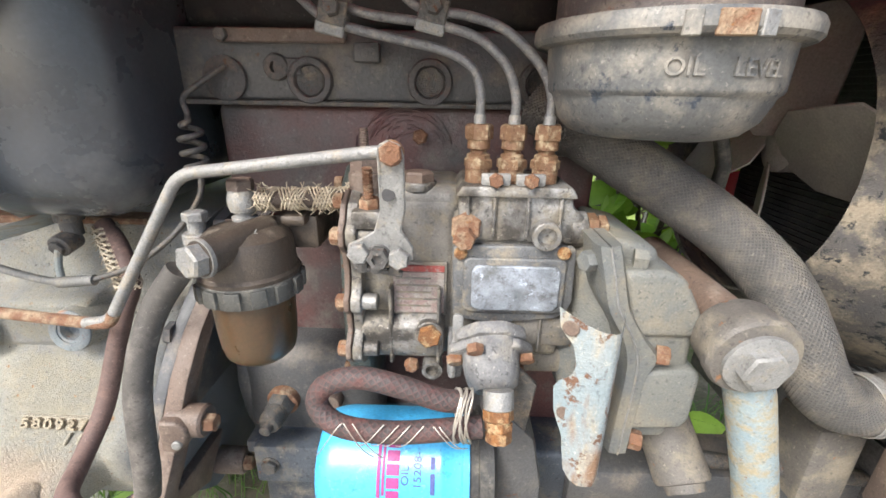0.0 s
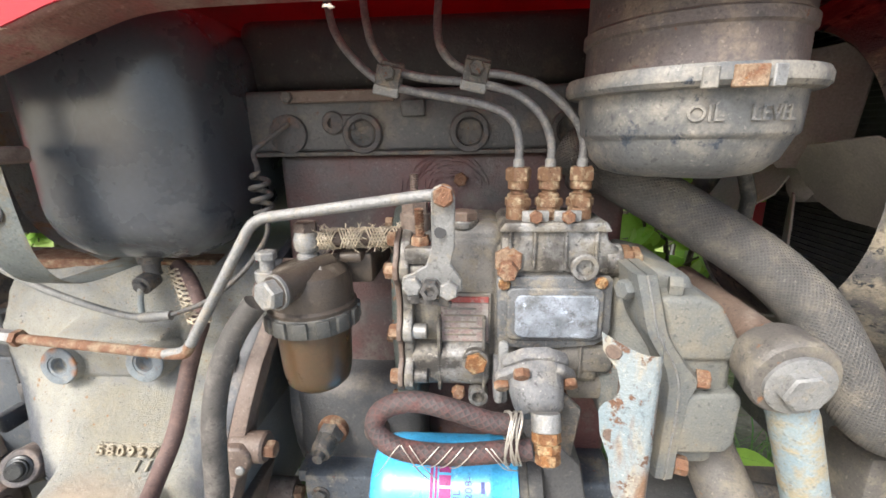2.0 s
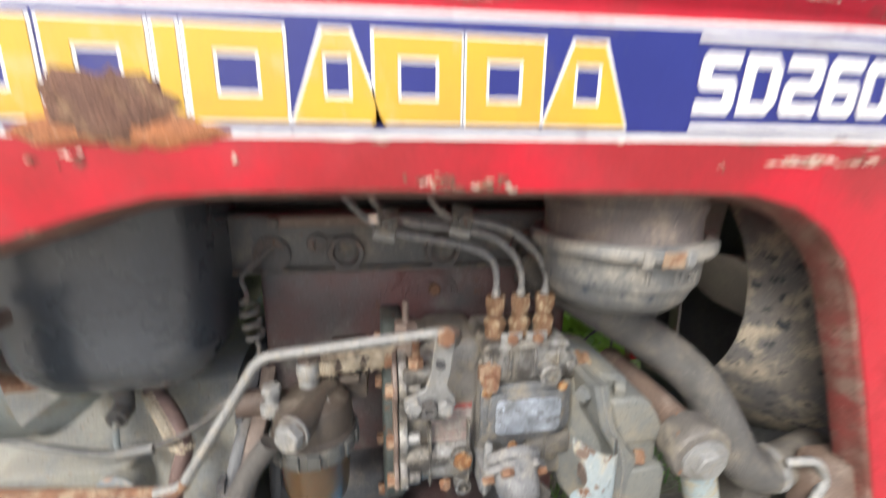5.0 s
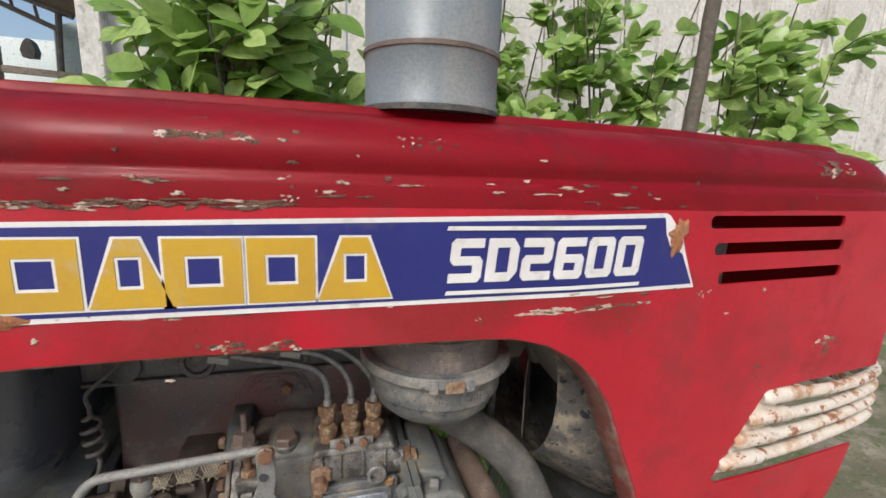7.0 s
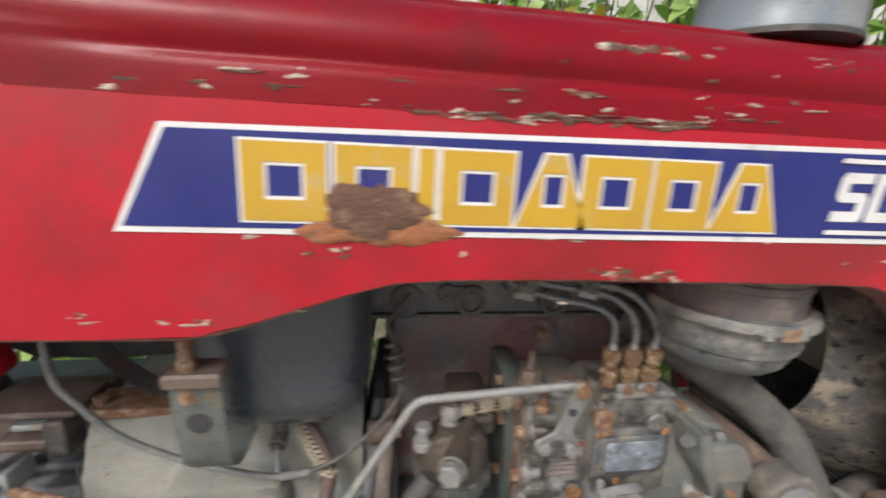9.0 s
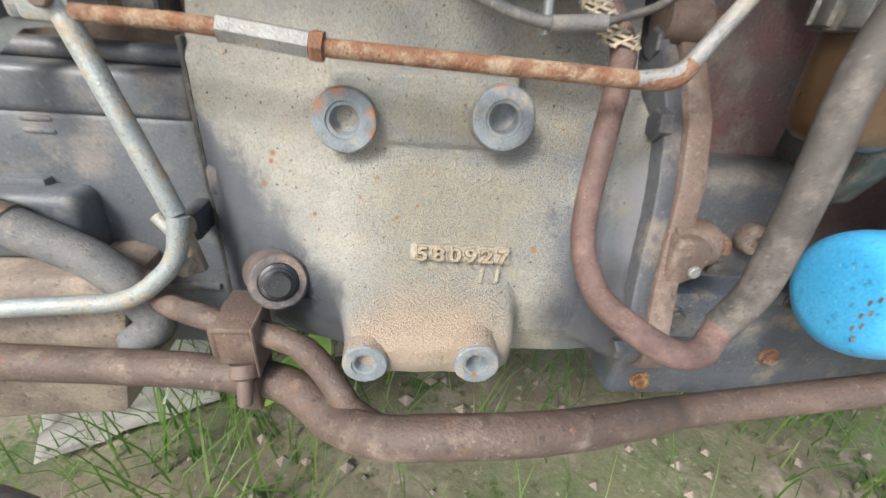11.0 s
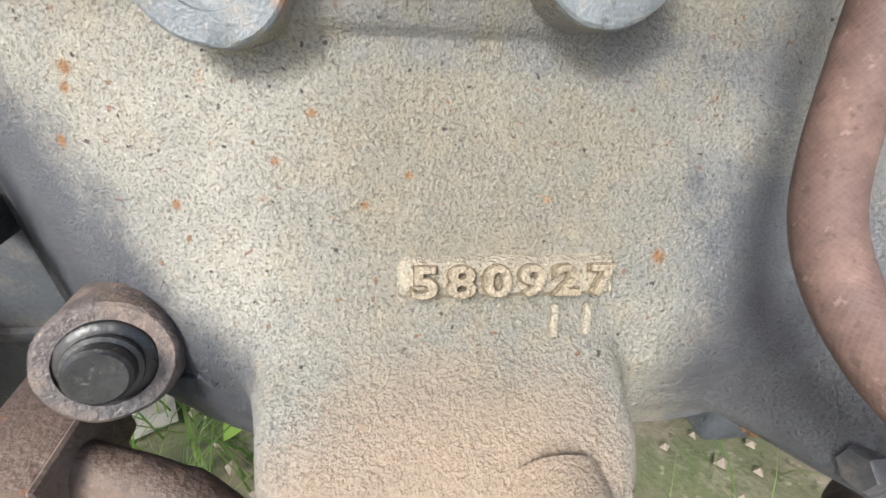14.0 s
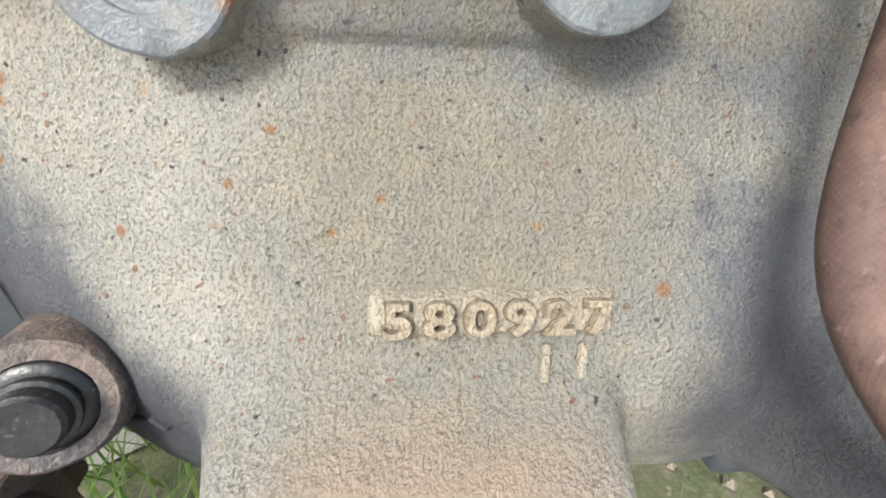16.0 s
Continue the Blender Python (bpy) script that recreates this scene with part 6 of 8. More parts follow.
# ---- gear case, guard, front support, radiator side ----
def build_gear_case():
    g = thing("timing_gear_case", (0.215, 0.34, 0.575), "khaki-dusted cast gear case in two halves with a gasket", "gear case")
    bm = bmesh.new()
    rear = [(0.160, 0.700), (0.166, 0.728), (0.176, 0.738), (0.184, 0.736), (0.196, 0.70), (0.206, 0.655), (0.206, 0.610), (0.203, 0.582), (0.190, 0.578), (0.172, 0.60), (0.162, 0.65)]
    prism(bm, rear, 0.10, facing(0.408), 0.008, 3)
    for v in bm.verts:
        v.co.y += 0.030 * step(0.200, 0.160, v.co.x) * step(0.37, 0.31, v.co.y)
    rough(bm, 0.0006, 90)
    part("rear_half", bm, M_gearcase, g)
    # parting flange: two thin plates either side of a bright gasket line
    line = curve_pts([(0.1790, 0.286, 0.7370), (0.1845, 0.285, 0.7160), (0.1897, 0.284, 0.6960), (0.2010, 0.284, 0.6765), (0.2068, 0.284, 0.6594), (0.2077, 0.284, 0.6372), (0.2067, 0.284, 0.6087), (0.2060, 0.284, 0.5815)], 5)
    for name, spread_ in (("rear_flange", ((-0.0080, 0.07), (-0.0078, 0.006), (-0.0060, 0.001), (-0.0006, 0.0), (-0.0003, 0.07))), ("front_flange", ((0.0003, 0.07), (0.0006, 0.0), (0.0062, 0.0010), (0.0080, 0.005), (0.0082, 0.07)))):
        bm = bmesh.new()
        rows = []
        for q in line:
            ear = 1.0 + (1.0 * math.exp(-((q.z - 0.660) / 0.011) ** 2) if name == "front_flange" else 0.0)
            rows.append([bm.verts.new((q.x + dx * ear, q.y + dy, q.z)) for dx, dy in spread_])
        for a, b in zip(rows, rows[1:]):
            for i in range(4):
                bm.faces.new((a[i], a[i + 1], b[i + 1], b[i]))
        bm.faces.new(rows[0])
        bm.faces.new(rows[-1][::-1])
        rough(bm, 0.0004, 150)
        part(name, bm, M_gearcase, g, sharp=40)
    bm = bmesh.new()
    tube(bm, [q + Vector((0.0, -0.0003, 0)) for q in line], 0.0007, 6)
    part("gasket", bm, M_steel, g)
    # front half: two boxy chambers with a waist, and thin tabs above and below
    bm = bmesh.new()
    prism(bm, [(0.190, 0.7205), (0.2174, 0.7209), (0.2310, 0.7159), (0.2420, 0.6970), (0.2490, 0.6835), (0.2470, 0.6740), (0.205, 0.6735)], 0.111, facing(0.400), 0.009, 4)
    rough(bm, 0.0006, 90)
    part("upper_chamber", bm, M_gearcase, g)
    bm = bmesh.new()
    prism(bm, [(0.200, 0.684), (0.2430, 0.684), (0.2470, 0.672), (0.2475, 0.656), (0.2490, 0.642), (0.200, 0.640)], 0.1065, facing(0.400), 0.007, 4)
    rough(bm, 0.0006, 90)
    part("waist", bm, M_gearcase, g)
    bm = bmesh.new()
    prism(bm, [(0.206, 0.648), (0.2485, 0.6515), (0.2530, 0.6458), (0.2520, 0.6103), (0.2470, 0.6021), (0.206, 0.6005)], 0.113, facing(0.400), 0.009, 4)
    rough(bm, 0.0006, 90)
    part("lower_chamber", bm, M_gearcase, g)
    bm = bmesh.new()
    prism(bm, [(0.188, 0.7360), (0.2180, 0.7290), (0.2235, 0.7155), (0.190, 0.712)], 0.09, facing(0.398), 0.005, 3)
    part("top_tab", bm, M_gearcase, g)
    bm = bmesh.new()
    prism(bm, [(0.206, 0.606), (0.2460, 0.603), (0.2480, 0.586), (0.2440, 0.581), (0.206, 0.580)], 0.10, facing(0.402), 0.005, 3)
    part("bottom_tab", bm, M_gearcase, g)
    bm = bmesh.new()
    tube(bm, [(0.235, 0.34, 0.590), (0.262, 0.335, 0.588)], 0.012, 20)
    part("lower_spigot", bm, M_gearcase, g)
    for x, y, z, d, mt in ((0.1745, 0.300, 0.7230, (-0.9, -0.45, 0), M_gearcase), (0.1990, 0.299, 0.7255, (0.95, -0.3, 0), M_gearcase), (0.2215, 0.292, 0.6600, (0.95, -0.3, 0), M_rust), (0.2145, 0.290, 0.5905, (0.95, -0.3, 0), M_rust)):
        part("case_bolt", bolt_bm((x, y, z), d, 0.0120, 0.0085), mt, g)


build_gear_case()


def build_guard():
    g = thing("pipe_guard", (0.170, 0.262, 0.584), "curved sheet guard with flaking pale blue paint and rust", "guard")
    zs = [0.7050, 0.6920, 0.6840, 0.6720, 0.6640, 0.6560, 0.6500, 0.6330, 0.6177, 0.6039, 0.5930, 0.5870, 0.5835]
    ls = [0.1485, 0.1500, 0.1570, 0.1595, 0.1580, 0.1520, 0.1500, 0.1515, 0.1570, 0.1585, 0.1600, 0.1635, 0.1690]
    rs = [0.1890, 0.1890, 0.1890, 0.1890, 0.1888, 0.1886, 0.1884, 0.1878, 0.1872, 0.1864, 0.1850, 0.1825, 0.1780]
    bm = bmesh.new()
    rows = []
    n = 40
    for j in range(n + 1):
        z = 0.7050 - 0.1215 * j / n
        left, right = float(np.interp(-z, [-q for q in zs], ls)), float(np.interp(-z, [-q for q in zs], rs))
        row = []
        for i in range(15):
            s = i / 14
            x = left + (right - left) * s
            y = 0.2690 - 0.0150 * math.sin(min(1.0, (x - 0.149) / 0.024) * math.pi / 2) + 0.018 * max(0.0, (x - 0.1785) / 0.010) ** 1.5
            sag = step(0.66, 0.705, z)
            row.append(bm.verts.new((x, y, z - 0.0085 * sag * math.sin(min(1.0, s * 1.25) * math.pi / 2) + 0.003 * sag * max(0, s - 0.8) * 5)))
        rows.append(row)
    for a, b in zip(rows, rows[1:]):
        for i in range(14):
            bm.faces.new((a[i], a[i + 1], b[i + 1], b[i]))
    bmesh.ops.solidify(bm, geom=bm.faces[:], thickness=-0.0022)
    rough(bm, 0.0003, 120)
    part("sheet", bm, M_guard, g, sharp=50)
    for x, z in ((0.1545, 0.6955), (0.1575, 0.6350)):
        bm = bmesh.new()
        lathe(bm, [(0.0050, 0.0012), (0.0044, 0.0016), (0.0038, 0.0006), (0, 0.0004)], frame_at((x, 0.2625, z), (-0.45, -0.9, 0)), 20)
        part("bolt_hole", bm, M_rust_dk, g)
    bm = bmesh.new()
    box(bm, (0.172, 0.270, 0.640), (0.186, 0.300, 0.655), 0.002, 1)
    part("stay", bm, M_rust_dk, g)


build_guard()


def build_support():
    s = thing("front_support_strut", (0.285, 0.30, 0.40), "faded blue strut with a dusty rubber bush and a large bolt", "strut")
    c = Vector((0.2650, 0.2660, 0.6770))
    d = Vector((-0.02, -0.98, -0.13)).normalized()
    bm = bmesh.new()
    lathe(bm, [(0.0240, -0.026), (0.0255, -0.023), (0.0260, -0.010), (0.0272, -0.007), (0.0272, 0.0), (0.0255, 0.0025), (0.0215, 0.003), (0, 0.003)], frame_at(c, d), 44)
    rough(bm, 0.0006, 120)
    part("bush", bm, M_bush, s, "dust-brown round bush")
    bm = bmesh.new()
    lathe(bm, [(0.0205, 0.002), (0.0205, 0.0055), (0.0190, 0.0062), (0, 0.0062)], frame_at(c + Vector((0.001, 0, -0.002)), d), 36)
    part("washer", bm, M_steel, s)
    bm = bmesh.new()
    hexa(bm, c + d * 0.006 + Vector((0.001, 0, -0.002)), d, 0.0245, 0.0070, turn=0.2)
    part("big_bolt", bm, M_steel, s, "large dull steel bolt head")
    bm = bmesh.new()
    tube(bm, [(0.2740, 0.2820, 0.658), (0.2820, 0.2825, 0.640), (0.3130, 0.290, 0.555), (0.345, 0.297, 0.45), (0.352, 0.30, 0.0)], [0.0140, 0.0150, 0.0150, 0.0150, 0.0150], 28)
    rough(bm, 0.0004, 120)
    part("tube", bm, M_column, s)
    bm = bmesh.new()
    tube(bm, [(0.266, 0.29, 0.684), (0.262, 0.41, 0.690)], 0.015, 24)
    part("bracket_arm", bm, M_rust_dk, s)
    bm = bmesh.new()
    lathe(bm, [(0.022, -0.09), (0.022, 0.0), (0.0205, 0.003), (0.016, 0.004), (0.015, 0.010), (0, 0.011)], frame_at((0.276, 0.312, 0.530), (0.15, -0.75, -0.65)), 36)
    rough(bm, 0.0006, 110)
    tagged(part("lower_bush", bm, M_bush), "dust-brown lower pivot bush", "bush")


build_support()


def build_axle_beam():
    b = thing("front_frame_rail", (0.25, 0.36, 0.36), "rusty brown front frame rail", "frame")
    bm = bmesh.new()
    box(bm, (0.200, 0.352, 0.41), (0.66, 0.41, 0.490), 0.006, 2)
    rough(bm, 0.0010, 60)
    part("rail", bm, M_block, b)
    bm = bmesh.new()
    box(bm, (0.385, 0.325, 0.49), (0.425, 0.37, 0.57), 0.004, 2)
    part("upright", bm, M_bush, b)
    bm = bmesh.new()
    tube(bm, [(0.30, 0.345, 0.520), (0.62, 0.36, 0.470)], 0.007, 12)
    part("tie_rod", bm, M_steel_dk, b)


build_axle_beam()


def build_radiator():
    rh = thing("radiator_hose", (0.36, 0.30, 0.60), "thick braided rubber radiator hose, dusty, curving down", "hose")
    hose("tube", [(0.150, 0.40, 0.812), (0.172, 0.380, 0.800), (0.1980, 0.367, 0.7840), (0.2420, 0.357, 0.7575), (0.2850, 0.344, 0.7285), (0.3120, 0.326, 0.7000), (0.3255, 0.309, 0.6680), (0.3400, 0.303, 0.6390), (0.3620, 0.303, 0.6180), (0.3900, 0.306, 0.6130)],
         0.0208, M_radhose, "", "", rh, 10, 32)
    r = thing("radiator", (0.47, MID, 0.50), "dark finned radiator core with a dusty peeling shroud", "radiator")
    bm = bmesh.new()
    box(bm, (0.470, 0.300, 0.42), (0.530, 2 * MID - 0.300, 0.985), 0.004, 2)
    part("core", bm, M_core, r)
    bm = bmesh.new()
    for k in range(70):
        z = 0.535 + 0.0064 * k
        box(bm, (0.4665, 0.310, z), (0.4715, 2 * MID - 0.310, z + 0.0012), 0)
    tagged(part("fin_block", bm, M_block, r), kind="stuff")
    # shroud: a ring round the fan, flaring towards the core
    bm = bmesh.new()
    axis = frame_at((0.36, MID + 0.01, 0.775), (1, 0, 0))
    rings = []
    for rr, h in ((0.136, 0.002), (0.1375, 0.0), (0.141, 0.002), (0.150, 0.020), (0.170, 0.050), (0.192, 0.085), (0.205, 0.108)):
        rings.append((rr, h))
    lathe(bm, rings, axis, 72, False)
    bmesh.ops.solidify(bm, geom=bm.faces[:], thickness=0.002)
    rough(bm, 0.0012, 30)
    part("fan_shroud", bm, M_shroud, r, "peeling dust-caked fan shroud")
    bm = bmesh.new()
    box(bm, (0.405, 0.268, 0.53), (0.470, 0.300, 0.645), 0.006, 2)
    rough(bm, 0.0016, 60)
    part("side_post", bm, M_rust_dk, r)
    bm = bmesh.new()
    tube(bm, [(0.375, 0.305, 0.614), (0.395, 0.308, 0.612), (0.47, 0.33, 0.612)], [0.0215, 0.0205, 0.0195], 24)
    part("bottom_outlet", bm, M_bush, r)
    bm = bmesh.new()
    for x in (0.381, 0.386):
        lathe(bm, [(0.0222, 0), (0.0230, 0.0005), (0.0230, 0.0040), (0.0222, 0.0045)], frame_at((x, 0.3065, 0.6135), (1, 0.06, 0)), 32, False)
    part("hose_clip", bm, M_steel, rh)
    bm = bmesh.new()
    tube(bm, bent([(0.378, 0.284, 0.640), (0.398, 0.274, 0.648), (0.412, 0.272, 0.628), (0.398, 0.270, 0.600)], 0.008), 0.0045, 12)
    part("drain_pipe", bm, M_steel, r)
    f = thing("cooling_fan", (0.385, MID + 0.01, 0.775), "dusty grey pressed-metal cooling fan", "fan")
    bm = bmesh.new()
    lathe(bm, [(0.022, -0.02), (0.022, 0.006), (0.016, 0.010), (0, 0.010)], frame_at((0.405, MID + 0.01, 0.775), (-1, 0, 0)), 28)
    part("hub", bm, M_fan, f)
    for k in range(4):
        bm = bmesh.new()
        prism(bm, [(0.012, -0.018), (0.040, -0.042), (0.112, -0.048), (0.124, -0.038), (0.126, 0.038), (0.116, 0.048), (0.040, 0.040), (0.012, 0.018)], 0.0022, Matrix.Identity(4), 0.001, 1)
        a = radians(178 + 90 * k)
        m = Matrix.Translation((0.392, MID + 0.01, 0.775)) @ Matrix.Rotation(a, 4, "X") @ Matrix(((0, 0, 1, 0), (1, 0, 0, 0), (0, 1, 0, 0), (0, 0, 0, 1))) @ Matrix.Rotation(radians(32), 4, "X")
        bmesh.ops.transform(bm, matrix=m, verts=bm.verts[:])
        part("blade", bm, M_fan, f)


build_radiator()

# ---- bonnet ----

OUTLINE = [(-0.64, 0.872), (-0.30, 0.866), (-0.24, 0.867), (-0.205, 0.876), (-0.15, 0.894), (-0.118, 0.902), (-0.08, 0.9045), (0.0, 0.905), (0.10, 0.9035), (0.20, 0.902), (0.25, 0.900),
           (0.285, 0.891), (0.315, 0.874), (0.34, 0.850), (0.36, 0.82), (0.378, 0.778), (0.40, 0.73), (0.42, 0.68), (0.445, 0.62), (0.462, 0.57), (0.47, 0.53),
           (0.680, 0.53), (0.720, 0.60), (0.750, 0.66), (0.762, 0.702), (0.60, 0.698), (0.52, 0.6995), (0.513, 0.707), (0.573, 0.799), (0.582, 0.8055), (0.775, 0.812), (0.778, 0.86), (0.773, 0.95), (0.768, 1.008), (-0.64, 1.008)]
CROWN = [(0.0, 1.0078), (0.0001, 1.017), (0.0008, 1.026), (0.0042, 1.0315), (0.0028, 1.036), (0.0008, 1.043), (0.0025, 1.053), (0.0115, 1.065), (0.026, 1.0728), (0.046, 1.077), (0.051, 1.0775), (0.054, 1.0825), (0.062, 1.0855), (0.12, 1.089), (MID - 0.245, 1.090)]


def side_y(x):
    return 0.245 + 0.07 * max(0.0, x - 0.3)


def skin_y(x, z):
    """The outer face of the bonnet at a place and height."""
    k = 0.0 if z < 1.0078 else float(np.interp(z, [p[1] for p in CROWN[:10]], [p[0] for p in CROWN[:10]]))
    return side_y(x) + k


def flat_mesh(outlines, thick):
    """Filled outlines (later ones cut holes) in local x, y with a thickness."""
    cu = bpy.data.curves.new("outline", "CURVE")
    cu.dimensions, cu.fill_mode, cu.extrude = "2D", "BOTH", thick / 2
    for pts in outlines:
        sp = cu.splines.new("POLY")
        sp.points.add(len(pts) - 1)
        for q, (x, y) in zip(sp.points, pts):
            q.co = (x, y, 0, 1)
        sp.use_cyclic_u = True
    ob = bpy.data.objects.new("outline", cu)
    me = bpy.data.meshes.new_from_object(ob)
    bm = bmesh.new()
    bm.from_mesh(me)
    bpy.data.objects.remove(ob)
    bpy.data.meshes.remove(me)
    bmesh.ops.remove_doubles(bm, verts=bm.verts[:], dist=1e-5)
    return bm


def densify(pts, d=0.02):
    out = []
    for (a, b), (c, e) in zip(pts, pts[1:] + pts[:1]):
        n = max(1, int(math.hypot(c - a, e - b) / d))
        out += [(a + (c - a) * i / n, b + (e - b) * i / n) for i in range(n)]
    return out


LOUVRES = [(0.452, 0.9905, 0.650, 1.0030), (0.462, 0.9645, 0.656, 0.9765), (0.473, 0.9345, 0.660, 0.9475)]


def build_bonnet():
    hood = thing("bonnet", (0.05, MID, 0.53), "weathered red tractor bonnet with rust scabs and chipped paint", "bonnet")
    slots = [round_rect(a, b, c, d, 0.005) for a, b, c, d in LOUVRES]
    for far in (False, True):
        bm = flat_mesh([densify(OUTLINE)] + slots, 0.0028)
        bmesh.ops.bisect_plane(bm, geom=bm.verts[:] + bm.edges[:] + bm.faces[:], plane_co=(0.3, 0, 0), plane_no=(1, 0, 0))
        bmesh.ops.transform(bm, matrix=FACE, verts=bm.verts[:])
        for v in bm.verts:
            v.co.y += side_y(v.co.x) + 0.0014
            if far:
                v.co.y = 2 * MID - v.co.y
        part("side_panel", bm, M_red, hood, sharp=2)
    # rolled lip round the opening
    for far in (False, True):
        bm = bmesh.new()
        rows = []
        line = curve_pts([(x, 0, z) for x, z in OUTLINE[:21]], 4)
        for a, q, b in zip([line[0]] + line, line, line[1:] + [line[-1]]):
            d = (b - a).normalized()
            n = Vector((d.z, 0, -d.x))  # into the opening
            row = []
            for off, deep in ((0.0, 0.0012), (0.0022, 0.0020), (0.0030, 0.006), (0.0050, 0.016), (0.0072, 0.027), (0.0066, 0.0285), (0.0040, 0.016), (-0.002, 0.004)):
                y = side_y(q.x) + deep
                row.append(bm.verts.new((q.x + n.x * off, y if not far else 2 * MID - y, q.z + n.z * off)))
            rows.append(row)
        for a, b in zip(rows, rows[1:]):
            for i in range(7):
                bm.faces.new((a[i], a[i + 1], b[i + 1], b[i]))
        part("rolled_edge", bm, M_rededge, hood, "rust-stained inward lip of the side opening", sharp=60)
    # crown
    bm = bmesh.new()
    fine = [(p.x, p.y) for p in curve_pts([(a, b, 0) for a, b in CROWN], 3)]
    xs = [-0.64 + 0.02 * i for i in range(65)] + [0.665, 0.685, 0.702, 0.718, 0.732, 0.745, 0.755, 0.763, 0.769, 0.773]
    rows = []
    for x in xs:
        t = max(0.0, (x - 0.665) / 0.108)
        drop, inset = 0.075 * t ** 3.2, 0.05 * t ** 3.5
        row = []
        for s in (1, -1):
            seq = fine if s == 1 else fine[-2::-1]
            for k, z in seq:
                if z < 1.040:
                    k *= step(-0.34, -0.22, x)
                y = side_y(x) + k + inset * (0.3 if z < 1.03 else 1)
                zz = z - drop * step(1.0, 1.09, z) - (0.004 * step(0.45, 0.60, x) * step(1.03, 1.08, z))
                row.append(bm.verts.new((x, y if s == 1 else 2 * MID - y, zz)))
        rows.append(row)
    for a, b in zip(rows, rows[1:]):
        for i in range(len(a) - 1):
            bm.faces.new((a[i], a[i + 1], b[i + 1], b[i]))
    for v in bm.verts:
        v.co.z += 0.0012 * noise.noise(Vector((v.co.x * 9, v.co.y * 9, 1)))
        v.co.y += 0.0008 * noise.noise(Vector((v.co.x * 14, v.co.z * 20, 5)))
    bmesh.ops.solidify(bm, geom=bm.faces[:], thickness=-0.002)
    part("crown", bm, M_red, hood, sharp=60)
    # nose
    bm = bmesh.new()
    box(bm, (0.752, 0.288, 0.815), (0.772, 2 * MID - 0.288, 1.03), 0.008, 3)
    part("nose", bm, M_red, hood)
    bm = bmesh.new()
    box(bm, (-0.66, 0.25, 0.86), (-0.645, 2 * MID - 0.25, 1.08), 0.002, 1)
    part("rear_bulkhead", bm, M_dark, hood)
    return hood


BONNET = build_bonnet()


def plane_part(name, poly, lift, mat, parent, label="", thick=0.0005):
    bm = flat_mesh([densify(p, 0.03) for p in poly], thick)
    bmesh.ops.bisect_plane(bm, geom=bm.verts[:] + bm.edges[:] + bm.faces[:], plane_co=(0.3, 0, 0), plane_no=(1, 0, 0))
    bmesh.ops.transform(bm, matrix=FACE, verts=bm.verts[:])
    for v in bm.verts:
        v.co.y += skin_y(v.co.x, v.co.z) - lift
    return part(name, bm, mat, parent, label)


